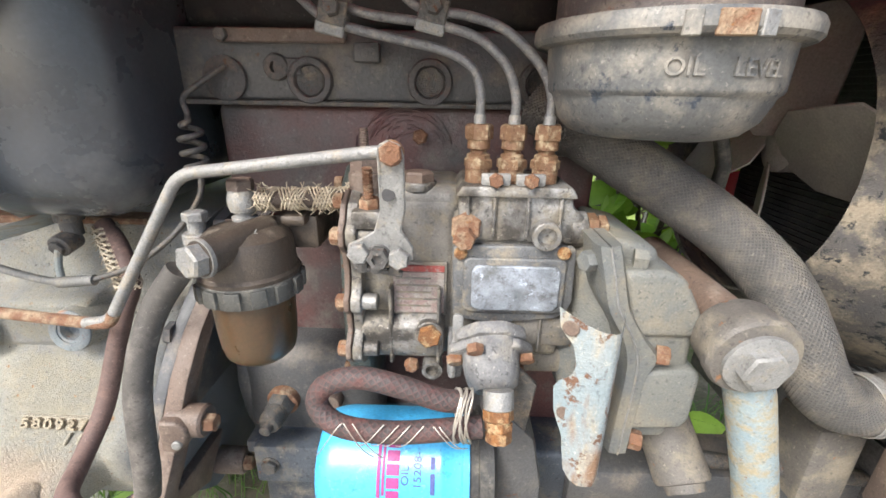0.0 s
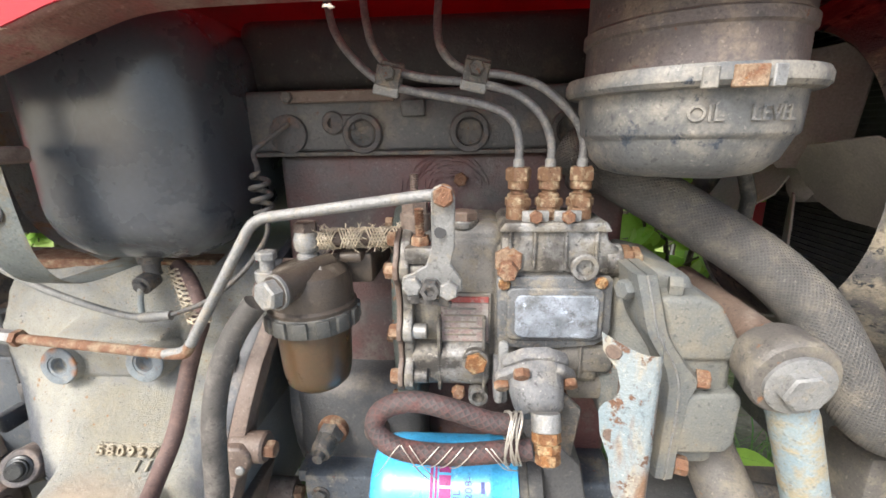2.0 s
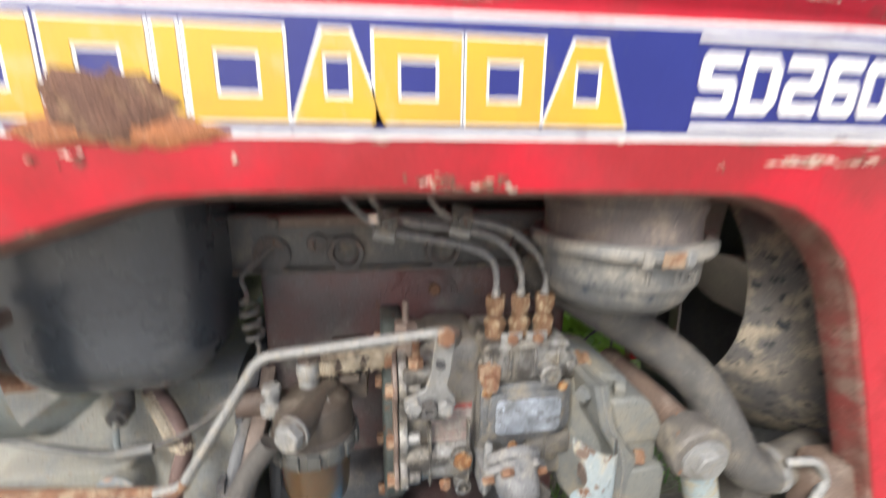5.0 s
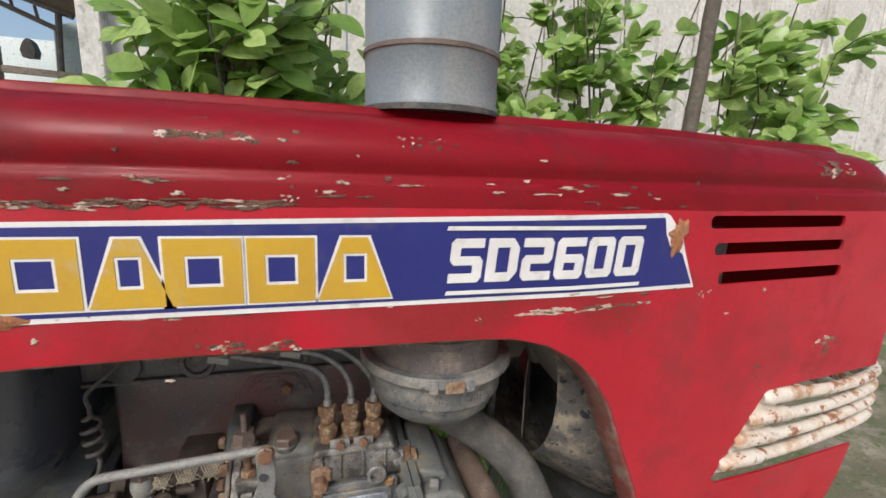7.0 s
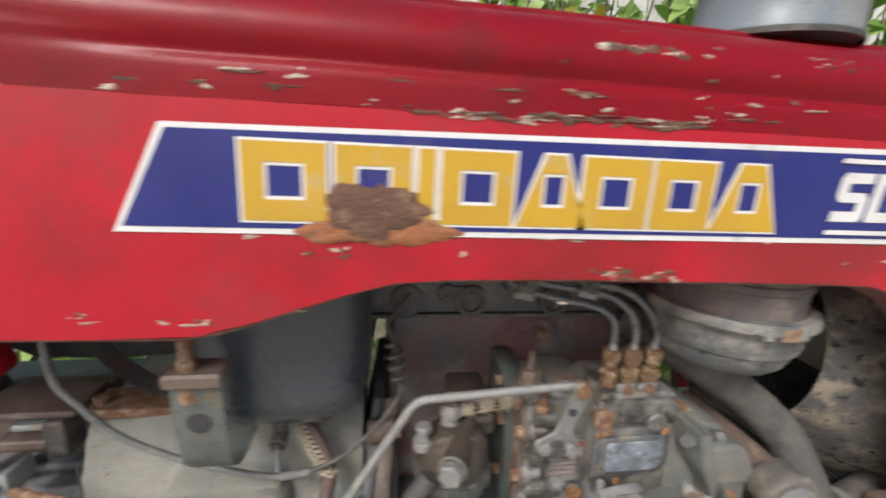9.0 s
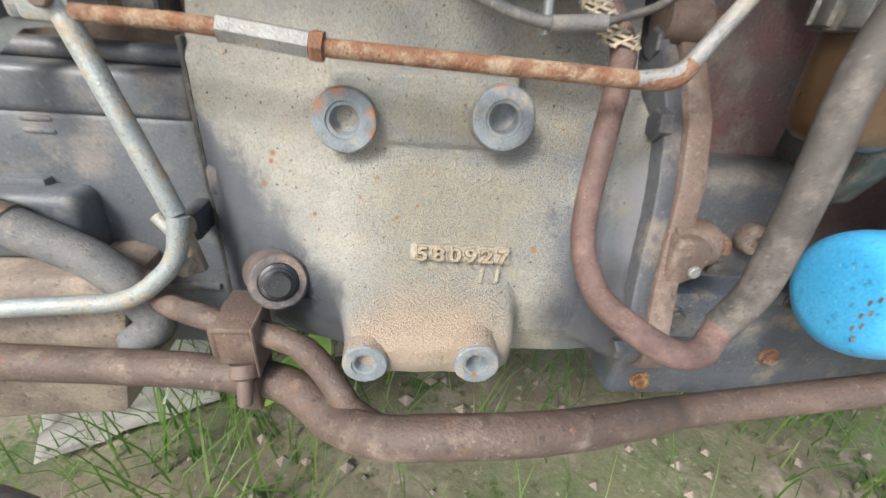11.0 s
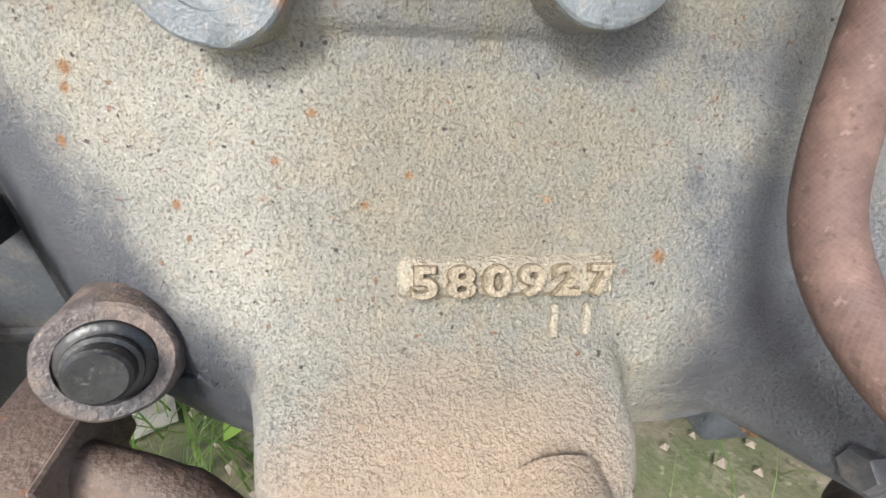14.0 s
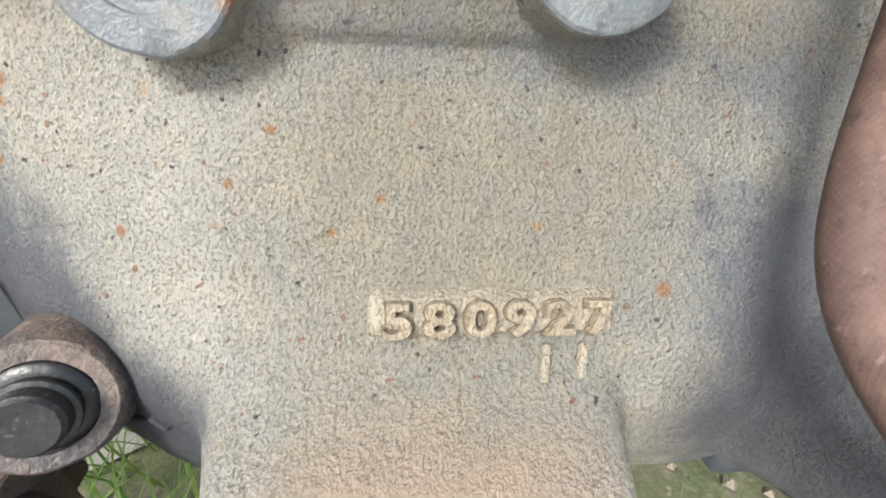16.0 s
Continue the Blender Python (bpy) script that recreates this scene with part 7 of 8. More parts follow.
def build_decal():
    d = thing("side_decal", (0.08, 0.243, 0.934), "blue side sticker with yellow and white blocks, torn by rust", "decal")
    plane_part("border", [[(-0.2480, 0.9945), (-0.2770, 0.9330), (0.4405, 0.9345), (0.432, 0.952), (0.424, 0.969), (0.418, 0.985), (0.400, 1.0035), (0.395, 1.0055)]], 0.0006, M_wdecal, d, "white chipped edge line")
    plane_part("field", [[(-0.2450, 0.9915), (-0.2720, 0.9365), (0.4360, 0.9385), (0.428, 0.953), (0.420, 0.968), (0.405, 0.974), (0.398, 0.986), (0.394, 1.0015)]], 0.0011, M_decal, d, "deep blue field")
    boxes = [(-0.207, -0.160), (-0.155, -0.110), (-0.106, -0.096), (-0.092, -0.046), (-0.043, 0.004), (0.000, 0.047), (0.050, 0.094), (0.096, 0.148)]
    for i, (a, b) in enumerate(boxes):
        lean = 0.017 if i in (4, 7) else 0.0
        z0, z1 = 0.9415, 0.9870
        w = b - a
        out = [(a, z0), (b, z0), (b - lean, z1), (a + lean, z1)]
        big = [(a - 0.0018, z0 - 0.0015), (b + 0.0018, z0 - 0.0015), (b - lean + 0.0018, z1 + 0.0015), (a + lean - 0.0018, z1 + 0.0015)]
        e = w * (0.34 if lean else 0.26)
        slot = [(a + e, z0 + 0.0125), (b - e, z0 + 0.0125), (b - e, z1 - 0.0115), (a + e, z1 - 0.0115)]
        wide = w > 0.02
        plane_part("outline_block", [big] + ([[(a + e + 0.0018, z0 + 0.0145), (b - e - 0.0018, z0 + 0.0145), (b - e - 0.0018, z1 - 0.0135), (a + e + 0.0018, z1 - 0.0135)]] if wide else []), 0.0016, M_wdecal, d)
        plane_part("yellow_block", [out] + ([slot] if wide else []), 0.0021, M_yellow, d)
    # squared, slightly slanted characters
    tx, ty, c = 0.30, 0.21, 0.11
    ess = [(0, 0), (1 - c, 0), (1, c), (1, 0.6 - c), (1 - c, 0.6), (tx, 0.6), (tx, 1 - ty), (1, 1 - ty), (1, 1), (c, 1), (0, 1 - c), (0, 0.4 + c), (c, 0.4), (1 - tx, 0.4), (1 - tx, ty), (0, ty)]
    hole = [(tx, ty), (1 - tx, ty), (1 - tx, 1 - ty), (tx, 1 - ty)]
    ring = [(c, 0), (1 - c, 0), (1, c), (1, 1 - c), (1 - c, 1), (c, 1), (0, 1 - c), (0, c)]
    shapes = {"S": [ess], "2": [[(1 - x, y) for x, y in ess]], "0": [ring, hole],
              "D": [[(0, 0), (1 - 2 * c, 0), (1, 2 * c), (1, 1 - 2 * c), (1 - 2 * c, 1), (0, 1)], hole],
              "6": [[(c, 0), (1 - c, 0), (1, c), (1, 0.6 - c), (1 - c, 0.6), (tx, 0.6), (tx, 1 - ty), (1, 1 - ty), (1, 1), (c, 1), (0, 1 - c), (0, c)], [(tx, ty), (1 - tx, ty), (1 - tx, 0.4), (tx, 0.4)]]}
    for k, ch in enumerate("SD2600"):
        outline = [[(0.1915 + 0.0302 * k + 0.0268 * u + 0.0030 * v, 0.9505 + 0.0350 * v) for u, v in poly] for poly in shapes[ch]]
        plane_part("model_character", outline, 0.0022, M_wdecal, d, "white printed character")
    for z in (0.9935, 0.9425):
        plane_part("stripe", [[(0.190, z - 0.0016), (0.371, z - 0.0016), (0.372, z + 0.0016), (0.191, z + 0.0016)]], 0.0026, M_wdecal, d)


build_decal()


def scab(name, cx, cz, w, h, mat, seed, lift=0.0026, hood=None, spikes=0.5):
    """An uneven patch where paint has gone, lying on the bonnet's skin."""
    rnd = random.Random(seed)
    n = 44
    ph = [rnd.uniform(0, 6.28) for _ in range(8)]
    bm = bmesh.new()
    c = bm.verts.new((cx, 0, cz))
    rings = []
    for j, f in enumerate((0.45, 0.8, 1.0)):
        ring = []
        for i in range(n):
            a = 2 * math.pi * i / n
            k = 1 + spikes * (0.25 * math.sin(2 * a + ph[0]) + 0.2 * math.sin(3 * a + ph[1]) + 0.16 * math.sin(5 * a + ph[2]) + 0.12 * math.sin(9 * a + ph[3]) + 0.1 * math.sin(14 * a + ph[4]) + 0.08 * math.sin(21 * a + ph[5]))
            ring.append(bm.verts.new((cx + w / 2 * f * k * math.cos(a), 0, cz + h / 2 * f * k * math.sin(a))))
        rings.append(ring)
    for i in range(n):
        bm.faces.new((c, rings[0][i], rings[0][(i + 1) % n]))
        for a, b in zip(rings, rings[1:]):
            bm.faces.new((a[i], b[i], b[(i + 1) % n], a[(i + 1) % n]))
    edge = set(rings[-1])
    for v in bm.verts:
        x, z = v.co.x, min(v.co.z, 1.068)
        k = lift * (0.15 if v in edge else 1) + (0 if v in edge else 0.0005 * noise.noise(Vector((x * 150, z * 150, seed))))
        v.co = (x, skin_y(x, z) - k, z)
    return part(name, bm, mat, hood or BONNET, sharp=70)


def build_wear():
    scab("rust_patch", -0.128, 0.9395, 0.088, 0.030, M_scab_or, 3)
    scab("rust_patch", -0.132, 0.9485, 0.062, 0.042, M_scab, 4, 0.0034)
    for cx, cz, w, h, mt, sd in ((0.045, 1.0555, 0.082, 0.014, M_scab, 11), (0.030, 1.0545, 0.040, 0.010, M_primer, 12), (0.162, 1.0555, 0.022, 0.012, M_primer, 13), (0.186, 1.0550, 0.022, 0.012, M_scab, 14),
                                 (0.055, 0.9075, 0.055, 0.010, M_scab, 15), (0.030, 0.9110, 0.030, 0.006, M_scab, 16), (0.220, 0.9175, 0.006, 0.010, M_primer, 17), (0.078, 1.0150, 0.013, 0.005, M_primer, 18),
                                 (0.552, 0.833, 0.020, 0.018, M_scab, 19), (0.665, 0.850, 0.05, 0.020, M_scab, 20), (0.02, 1.0095, 0.12, 0.006, M_scab, 21), (-0.06, 1.0075, 0.10, 0.005, M_scab, 22), (0.412, 0.984, 0.020, 0.030, M_scab_or, 23),
                                 (-0.245, 0.8765, 0.032, 0.005, M_primer, 24), (-0.30, 0.880, 0.018, 0.007, M_primer, 25), (-0.16, 0.921, 0.03, 0.006, M_scab, 26), (0.10, 1.0185, 0.010, 0.004, M_primer, 27), (0.62, 1.05, 0.06, 0.018, M_scab, 28), (0.43, 0.940, 0.035, 0.012, M_primer, 29), (0.455, 0.927, 0.02, 0.008, M_primer, 30), (0.30, 0.9215, 0.09, 0.005, M_primer, 31), (0.36, 0.9225, 0.06, 0.004, M_scab, 32)):
        name = "rust_patch" if mt is not M_primer else "paint_chip"
        pick = random.Random(sd)
        if mt is M_scab_or:
            scab(name, cx, cz, w, h, mt, sd, 0.0032, spikes=0.9)
            continue
        for k in range(5 + int(w / 0.0045)):
            u, q = pick.uniform(-0.5, 0.5), pick.uniform(-0.5, 0.5)
            wide = max(0.0018, min(0.016, pick.uniform(0.06, 0.26) * w * (1 - abs(u))))
            scab(name, cx + u * w, cz + q * h * (1.1 - abs(u)), wide, min(h * pick.uniform(0.2, 0.6), wide * 0.6), mt if pick.random() < 0.75 else (M_primer if mt is M_scab else M_scab), sd * 90 + k, 0.0005 + 0.00002 * k, spikes=1.0)
    rnd = random.Random(8)
    for i in range(70):
        x = rnd.uniform(-0.27, 0.42)
        low = rnd.random() < 0.5
        z = 0.9335 + rnd.uniform(-0.003, 0.003) if low else rnd.uniform(1.008, 1.029)
        mt = M_primer if rnd.random() < 0.6 else M_scab
        scab("paint_chip", x, z, rnd.uniform(0.003, 0.020), rnd.uniform(0.0010, 0.0030), mt, 100 + i, 0.0007, spikes=0.9)
    for i in range(26):
        scab("paint_chip", rnd.uniform(-0.3, 0.65), rnd.choice((rnd.uniform(1.02, 1.06), rnd.uniform(0.88, 0.93))) if i % 3 else rnd.uniform(1.012, 1.022), rnd.uniform(0.002, 0.007), rnd.uniform(0.0015, 0.004), M_primer if i % 2 else M_scab, 300 + i, 0.0008, spikes=0.9)


build_wear()


def build_grille():
    g = thing("side_grille", (0.62, 0.27, 0.70), "four white-painted tube bars with rust, wrapping round the nose", "grille")
    for i in range(4):
        z0 = 0.796 - 0.0245 * i
        x0 = 0.577 - 0.0175 * i
        y = side_y(x0)
        bm = bmesh.new()
        pts = [(x0, y + 0.004, z0), (x0 + 0.03, y + 0.002, z0), (x0 + 0.12, y + 0.006, z0 + 0.002 * (i - 1)), (0.770, 0.281, z0 + 0.004 * i), (0.812, 0.300, z0 + 0.005 * i), (0.828, 0.345, z0 + 0.005 * i), (0.830, 0.60, z0 + 0.005 * i)]
        tube(bm, curve_pts(pts, 6), 0.0068, 14)
        part("bar", bm, M_white, g)
        bm = bmesh.new()
        tube(bm, [(x0 - 0.002, y + 0.003, z0), (x0 + 0.002, y + 0.002, z0), (x0 + 0.055, y + 0.003, z0 + 0.0005), (x0 + 0.058, y + 0.003, z0 + 0.0005)], [0.006, 0.0088, 0.0088, 0.0075], 14)
        rough(bm, 0.0004, 200)
        part("sleeve", bm, M_white, g)
    bm = bmesh.new()
    prism(bm, [(0.515, 0.705), (0.560, 0.703), (0.612, 0.800), (0.574, 0.800)], 0.004, facing(0.272), 0.001, 1)
    part("backing_plate", bm, M_white, g)
    for x, z in ((0.556, 0.787), (0.534, 0.733)):
        bm = bmesh.new()
        lathe(bm, [(0.0045, 0), (0.0045, 0.003), (0.003, 0.004), (0, 0.004)], frame_at((x, 0.268, z), (0, -1, 0)), 14)
        part("rivet", bm, M_rust_dk, g)


build_grille()


# ---- air cleaner under the bonnet and its precleaner above ----
def build_air_cleaner():
    ax = Vector((0.2085, 0.334, 0.0))
    a = thing("air_cleaner", (ax.x, ax.y, 0.797), "oil-bath air cleaner, dark casing caked with dust", "air cleaner")
    m = Matrix.Translation(ax)
    bm = bmesh.new()
    lathe(bm, [(0.0, 0.797), (0.040, 0.7975), (0.050, 0.8005), (0.058, 0.808), (0.0625, 0.8185), (0.0635, 0.8215), (0.0655, 0.823), (0.0665, 0.825), (0.0672, 0.848), (0.0672, 0.850)], m, 64, False)
    rough(bm, 0.0004, 40)
    part("oil_bowl", bm, M_clean, a)
    bm = bmesh.new()
    lathe(bm, [(0.0665, 0.8475), (0.0740, 0.8485), (0.0762, 0.851), (0.0762, 0.8565), (0.0745, 0.8595), (0.066, 0.860)], m, 96, False)
    rough(bm, 0.00025, 60)
    part("clamp_rim", bm, M_clean, a)
    bm = bmesh.new()
    lathe(bm, [(0.0655, 0.858), (0.0640, 0.862), (0.0635, 0.880), (0.0655, 0.8815), (0.0655, 0.8875), (0.0635, 0.889), (0.0630, 0.940), (0.055, 0.945), (0.0, 0.945)], m, 64, False)
    rough(bm, 0.0005, 60)
    part("casing", bm, M_clean_top, a)
    for da, mt, w in ((-8, M_steel, 0.0075), (-19, M_rust, 0.017), (-33, M_clean, 0.008)):
        ang = radians(-90 + 18 + da)
        c = ax + Vector((math.cos(ang) * 0.0768, math.sin(ang) * 0.0768, 0.8543))
        bm = bmesh.new()
        fr = frame_at(c, (math.cos(ang), math.sin(ang), 0))
        box(bm, (-w / 2, -0.006 if da == -20 else -0.0075, -0.003), (w / 2, 0.0035, 0.0003), 0.0006, 1, fr)
        part("clip", bm, mt, a)
    bm = text_mesh("OIL    LEVEL", 0.0118, 0.0006, 0.0001)
    for v in bm.verts:
        u, w, d = v.co
        ang = radians(-90 + 5) + u / 0.067
        r = 0.0672 + d + 0.0004
        v.co = (ax.x + r * math.cos(ang), ax.y + r * math.sin(ang), 0.8345 + w)
    part("cast_wording", bm, M_clean, a, "raised cast words")
    bm = bmesh.new()
    tube(bm, [(0.232, 0.37, 0.803), (0.290, 0.395, 0.800), (0.303, 0.40, 0.770), (0.302, 0.405, 0.70)], 0.006, 10)
    part("drain_tube", bm, M_black, a)


build_air_cleaner()


def build_precleaner():
    p = thing("air_precleaner", (0.1955, 0.334, 1.083), "blue-grey sheet metal precleaner drum with a rusty seam", "air intake")
    m = Matrix.Translation((0.1955, 0.334, 0))
    bm = bmesh.new()
    lathe(bm, [(0.0, 1.084), (0.058, 1.084), (0.0602, 1.086), (0.0602, 1.090), (0.0590, 1.092), (0.0590, 1.129), (0.0600, 1.1305), (0.0600, 1.1335), (0.0590, 1.135), (0.0590, 1.30), (0.055, 1.325), (0, 1.33)], m, 56, False)
    rough(bm, 0.0004, 40)
    part("drum", bm, M_precl, p)
    bm = bmesh.new()
    lathe(bm, [(0.0600, 1.1298), (0.0607, 1.1304), (0.0607, 1.1338), (0.0600, 1.1342)], m, 56, False)
    rough(bm, 0.0006, 120)
    part("seam", bm, M_rust_dk, p)
    bm = bmesh.new()
    lathe(bm, [(0.0625, 1.0825), (0.0625, 1.0865), (0.059, 1.088)], m, 56, False)
    part("seal_ring", bm, M_black, p)


build_precleaner()

# ---- fuel tank, linkages, hoses and levers behind the engine ----
def build_tank():
    t = thing("fuel_tank", (-0.24, 0.45, 0.727), "black-painted fuel tank with a rounded underside", "fuel tank")
    bm = bmesh.new()
    outline = [(-0.134, 0.935), (-0.134, 0.726), (-0.290, 0.726), (-0.294, 0.935)]
    prism(bm, outline, 0.29, facing(0.605), 0.052, 10)
    part("shell", bm, M_tank, t, sharp=60)
    bm = bmesh.new()
    lathe(bm, [(0.010, 0), (0.010, -0.010), (0.0075, -0.0105), (0.0075, -0.022), (0, -0.022)], Matrix.Translation((-0.2200, 0.362, 0.7315)), 16)
    part("outlet_boss", bm, M_steel_dk, t)
    bm = bmesh.new()
    cyl(bm, (-0.2205, 0.362, 0.7070), (0, -1, -0.2), 0.0085, 0.016, 18)
    hexa(bm, (-0.2205, 0.347, 0.7040), (0, -1, -0.2), 0.010, 0.004)
    tap = part("fuel_tap", bm, M_steel_dk, t)
    bm = bmesh.new()
    tube(bm, [(-0.2200, 0.346, 0.704), (-0.2195, 0.341, 0.690), (-0.2185, 0.3395, 0.674)], 0.0026, 10)
    part("tap_lever", bm, M_galv, tap)
    # strap
    s = thing("tank_strap", (-0.258, 0.30, 0.712), "galvanised tank strap with a round hole and a long bolt", "strap")
    bm = bmesh.new()
    line = curve_pts([(0.2790, 0.818), (0.2800, 0.790), (0.2830, 0.760), (0.2900, 0.738), (0.3050, 0.722), (0.3300, 0.716), (0.40, 0.716), (0.52, 0.717)], 5)
    rows = []
    for q in line:
        rows.append([bm.verts.new((x, q.x, q.y)) for x in (-0.2755, -0.2665, -0.2580, -0.2495, -0.2405)])
    for a, b in zip(rows, rows[1:]):
        for i in range(4):
            bm.faces.new((a[i], a[i + 1], b[i + 1], b[i]))
    bmesh.ops.solidify(bm, geom=bm.faces[:], thickness=0.0035)
    part("band", bm, M_galv, s)
    # no opening is cut: a dark disc paints the shaded hole
    bm = bmesh.new()
    lathe(bm, [(0.0085, -0.0002), (0.0078, 0.0004), (0, 0.0004)], frame_at((-0.2580, 0.2798, 0.7810), (0, -1, 0.08)), 28)
    part("strap_hole", bm, M_dark, s)
    bm = bmesh.new()
    box(bm, (-0.278, 0.272, 0.8125), (-0.238, 0.300, 0.824), 0.002, 1)
    part("cross_bar", bm, M_rust_dk, s)
    bm = bmesh.new()
    tube(bm, [(-0.2635, 0.283, 0.800), (-0.2635, 0.283, 0.90)], 0.0052, 12)
    hexa(bm, (-0.2635, 0.283, 0.798), (0, 0, 1), 0.0125, 0.008)
    hexa(bm, (-0.2635, 0.283, 0.824), (0, 0, 1), 0.0125, 0.008)
    part("long_bolt", bm, M_rust, s)
    bm = bmesh.new()
    line = curve_pts([(-0.455, 0.455, 0.86), (-0.44, 0.450, 0.79), (-0.418, 0.44, 0.748), (-0.375, 0.425, 0.722), (-0.33, 0.41, 0.716), (-0.285, 0.385, 0.715)], 6)
    rows = [[bm.verts.new(q + Vector((0, dy, 0))) for dy in (0.0, 0.03)] for q in line]
    for a, b in zip(rows, rows[1:]):
        bm.faces.new((a[0], a[1], b[1], b[0]))
    bmesh.ops.solidify(bm, geom=bm.faces[:], thickness=0.003)
    part("inner_band", bm, M_galv, s)
    # cradle on top of the clutch housing
    c = thing("tank_cradle", (-0.34, 0.43, 0.69), "rusty angle cradle bolted above the clutch housing", "bracket")
    bm = bmesh.new()
    box(bm, (-0.420, 0.405, 0.700), (-0.19, 0.45, 0.710), 0.002, 1)
    part("angle", bm, M_rust, c)
    bm = bmesh.new()
    box(bm, (-0.405, 0.43, 0.66), (-0.22, 0.45, 0.702), 0.002, 1)
    part("upright", bm, M_steel_dk, c)
    for x in (-0.41, -0.305):
        part("cradle_bolt", bolt_bm((x, 0.42, 0.710), (0, 0, 1), 0.013, 0.008), M_rust, c)


build_tank()


def build_rod():
    r = thing("governor_control_rod", (-0.16, 0.31, 0.655), "bent steel control rod, rusty along its lower run", "control rod")
    bm = bmesh.new()
    tube(bm, bent([(0.0495, 0.2985, 0.7880), (0.0350, 0.2990, 0.7875), (-0.0935, 0.3145, 0.7690), (-0.1600, 0.3085, 0.6630), (-0.180, 0.3095, 0.6600)], 0.012), 0.0041, 16)
    part("upper_rod", bm, M_steel, r, "dull grey upper rod")
    bm = bmesh.new()
    tube(bm, bent([(-0.1560, 0.3085, 0.6690), (-0.1610, 0.3082, 0.6612), (-0.1750, 0.3095, 0.6598), (-0.3280, 0.3290, 0.6610)], 0.008), 0.0044, 16)
    part("lower_rod", bm, M_rust, r)
    bm = bmesh.new()
    hexa(bm, (-0.3270, 0.3290, 0.6612), (-1, 0.02, 0.09), 0.0130, 0.0062)
    part("lock_nut", bm, M_rust, r)
    bm = bmesh.new()
    lathe(bm, [(0.0064, 0), (0.0064, 0.041), (0, 0.041)], frame_at((-0.3335, 0.3292, 0.6617), (-1, 0.02, 0.1)), 6)
    part("turnbuckle", bm, M_steel, r)
    bm = bmesh.new()
    tube(bm, [(-0.372, 0.3300, 0.6655), (-0.395, 0.3355, 0.6665), (-0.468, 0.3605, 0.6650)], 0.0042, 14)
    part("rear_rod", bm, M_rust, r)


build_rod()


def build_cable():
    c = thing("throttle_cable", (-0.25, 0.335, 0.68), "grey sheathed cable sagging below the tank", "cable")
    bm = bmesh.new()
    tube(bm, curve_pts([(-0.405, 0.36, 0.87), (-0.388, 0.333, 0.797), (-0.368, 0.330, 0.765), (-0.3430, 0.331, 0.7350), (-0.305, 0.333, 0.7100), (-0.270, 0.335, 0.6935), (-0.235, 0.336, 0.6820), (-0.2100, 0.336, 0.6785)], 8), 0.0031, 12)
    part("sheath", bm, M_cable, c)
    bm = bmesh.new()
    tube(bm, [(-0.2180, 0.336, 0.6790), (-0.190, 0.337, 0.6815)], 0.0043, 14)
    part("ferrule", bm, M_cable, c)
    bm = bmesh.new()
    pts = curve_pts([(-0.192, 0.337, 0.6812), (-0.160, 0.342, 0.6925), (-0.130, 0.350, 0.7150), (-0.1085, 0.355, 0.7420), (-0.1035, 0.356, 0.7580)], 6)
    n = 80
    for i in range(n + 1):
        t = i / n
        a = t * 2 * math.pi * 4.0
        w = 0.0075 * min(1, t * 6, (1 - t) * 6)
        pts.append(Vector((-0.1060 - 0.008 * t + w * math.cos(a), 0.357 + 0.012 * t + w * math.sin(a), 0.760 + 0.040 * t)))
    pts += curve_pts([(-0.115, 0.372, 0.803), (-0.1185, 0.376, 0.815), (-0.108, 0.385, 0.826), (-0.095, 0.397, 0.838)], 5)
    tube(bm, pts, 0.0022, 10)
    part("coiled_wire", bm, M_steel_dk, c, "coiled wire end")
    bm = bmesh.new()
    lathe(bm, [(0.017, 0), (0.017, 0.004), (0.015, 0.005), (0, 0.005)], frame_at((-0.098, 0.404, 0.829), (0, -1, 0)), 26)
    part("wire_washer", bm, M_ringdk, c)


build_cable()


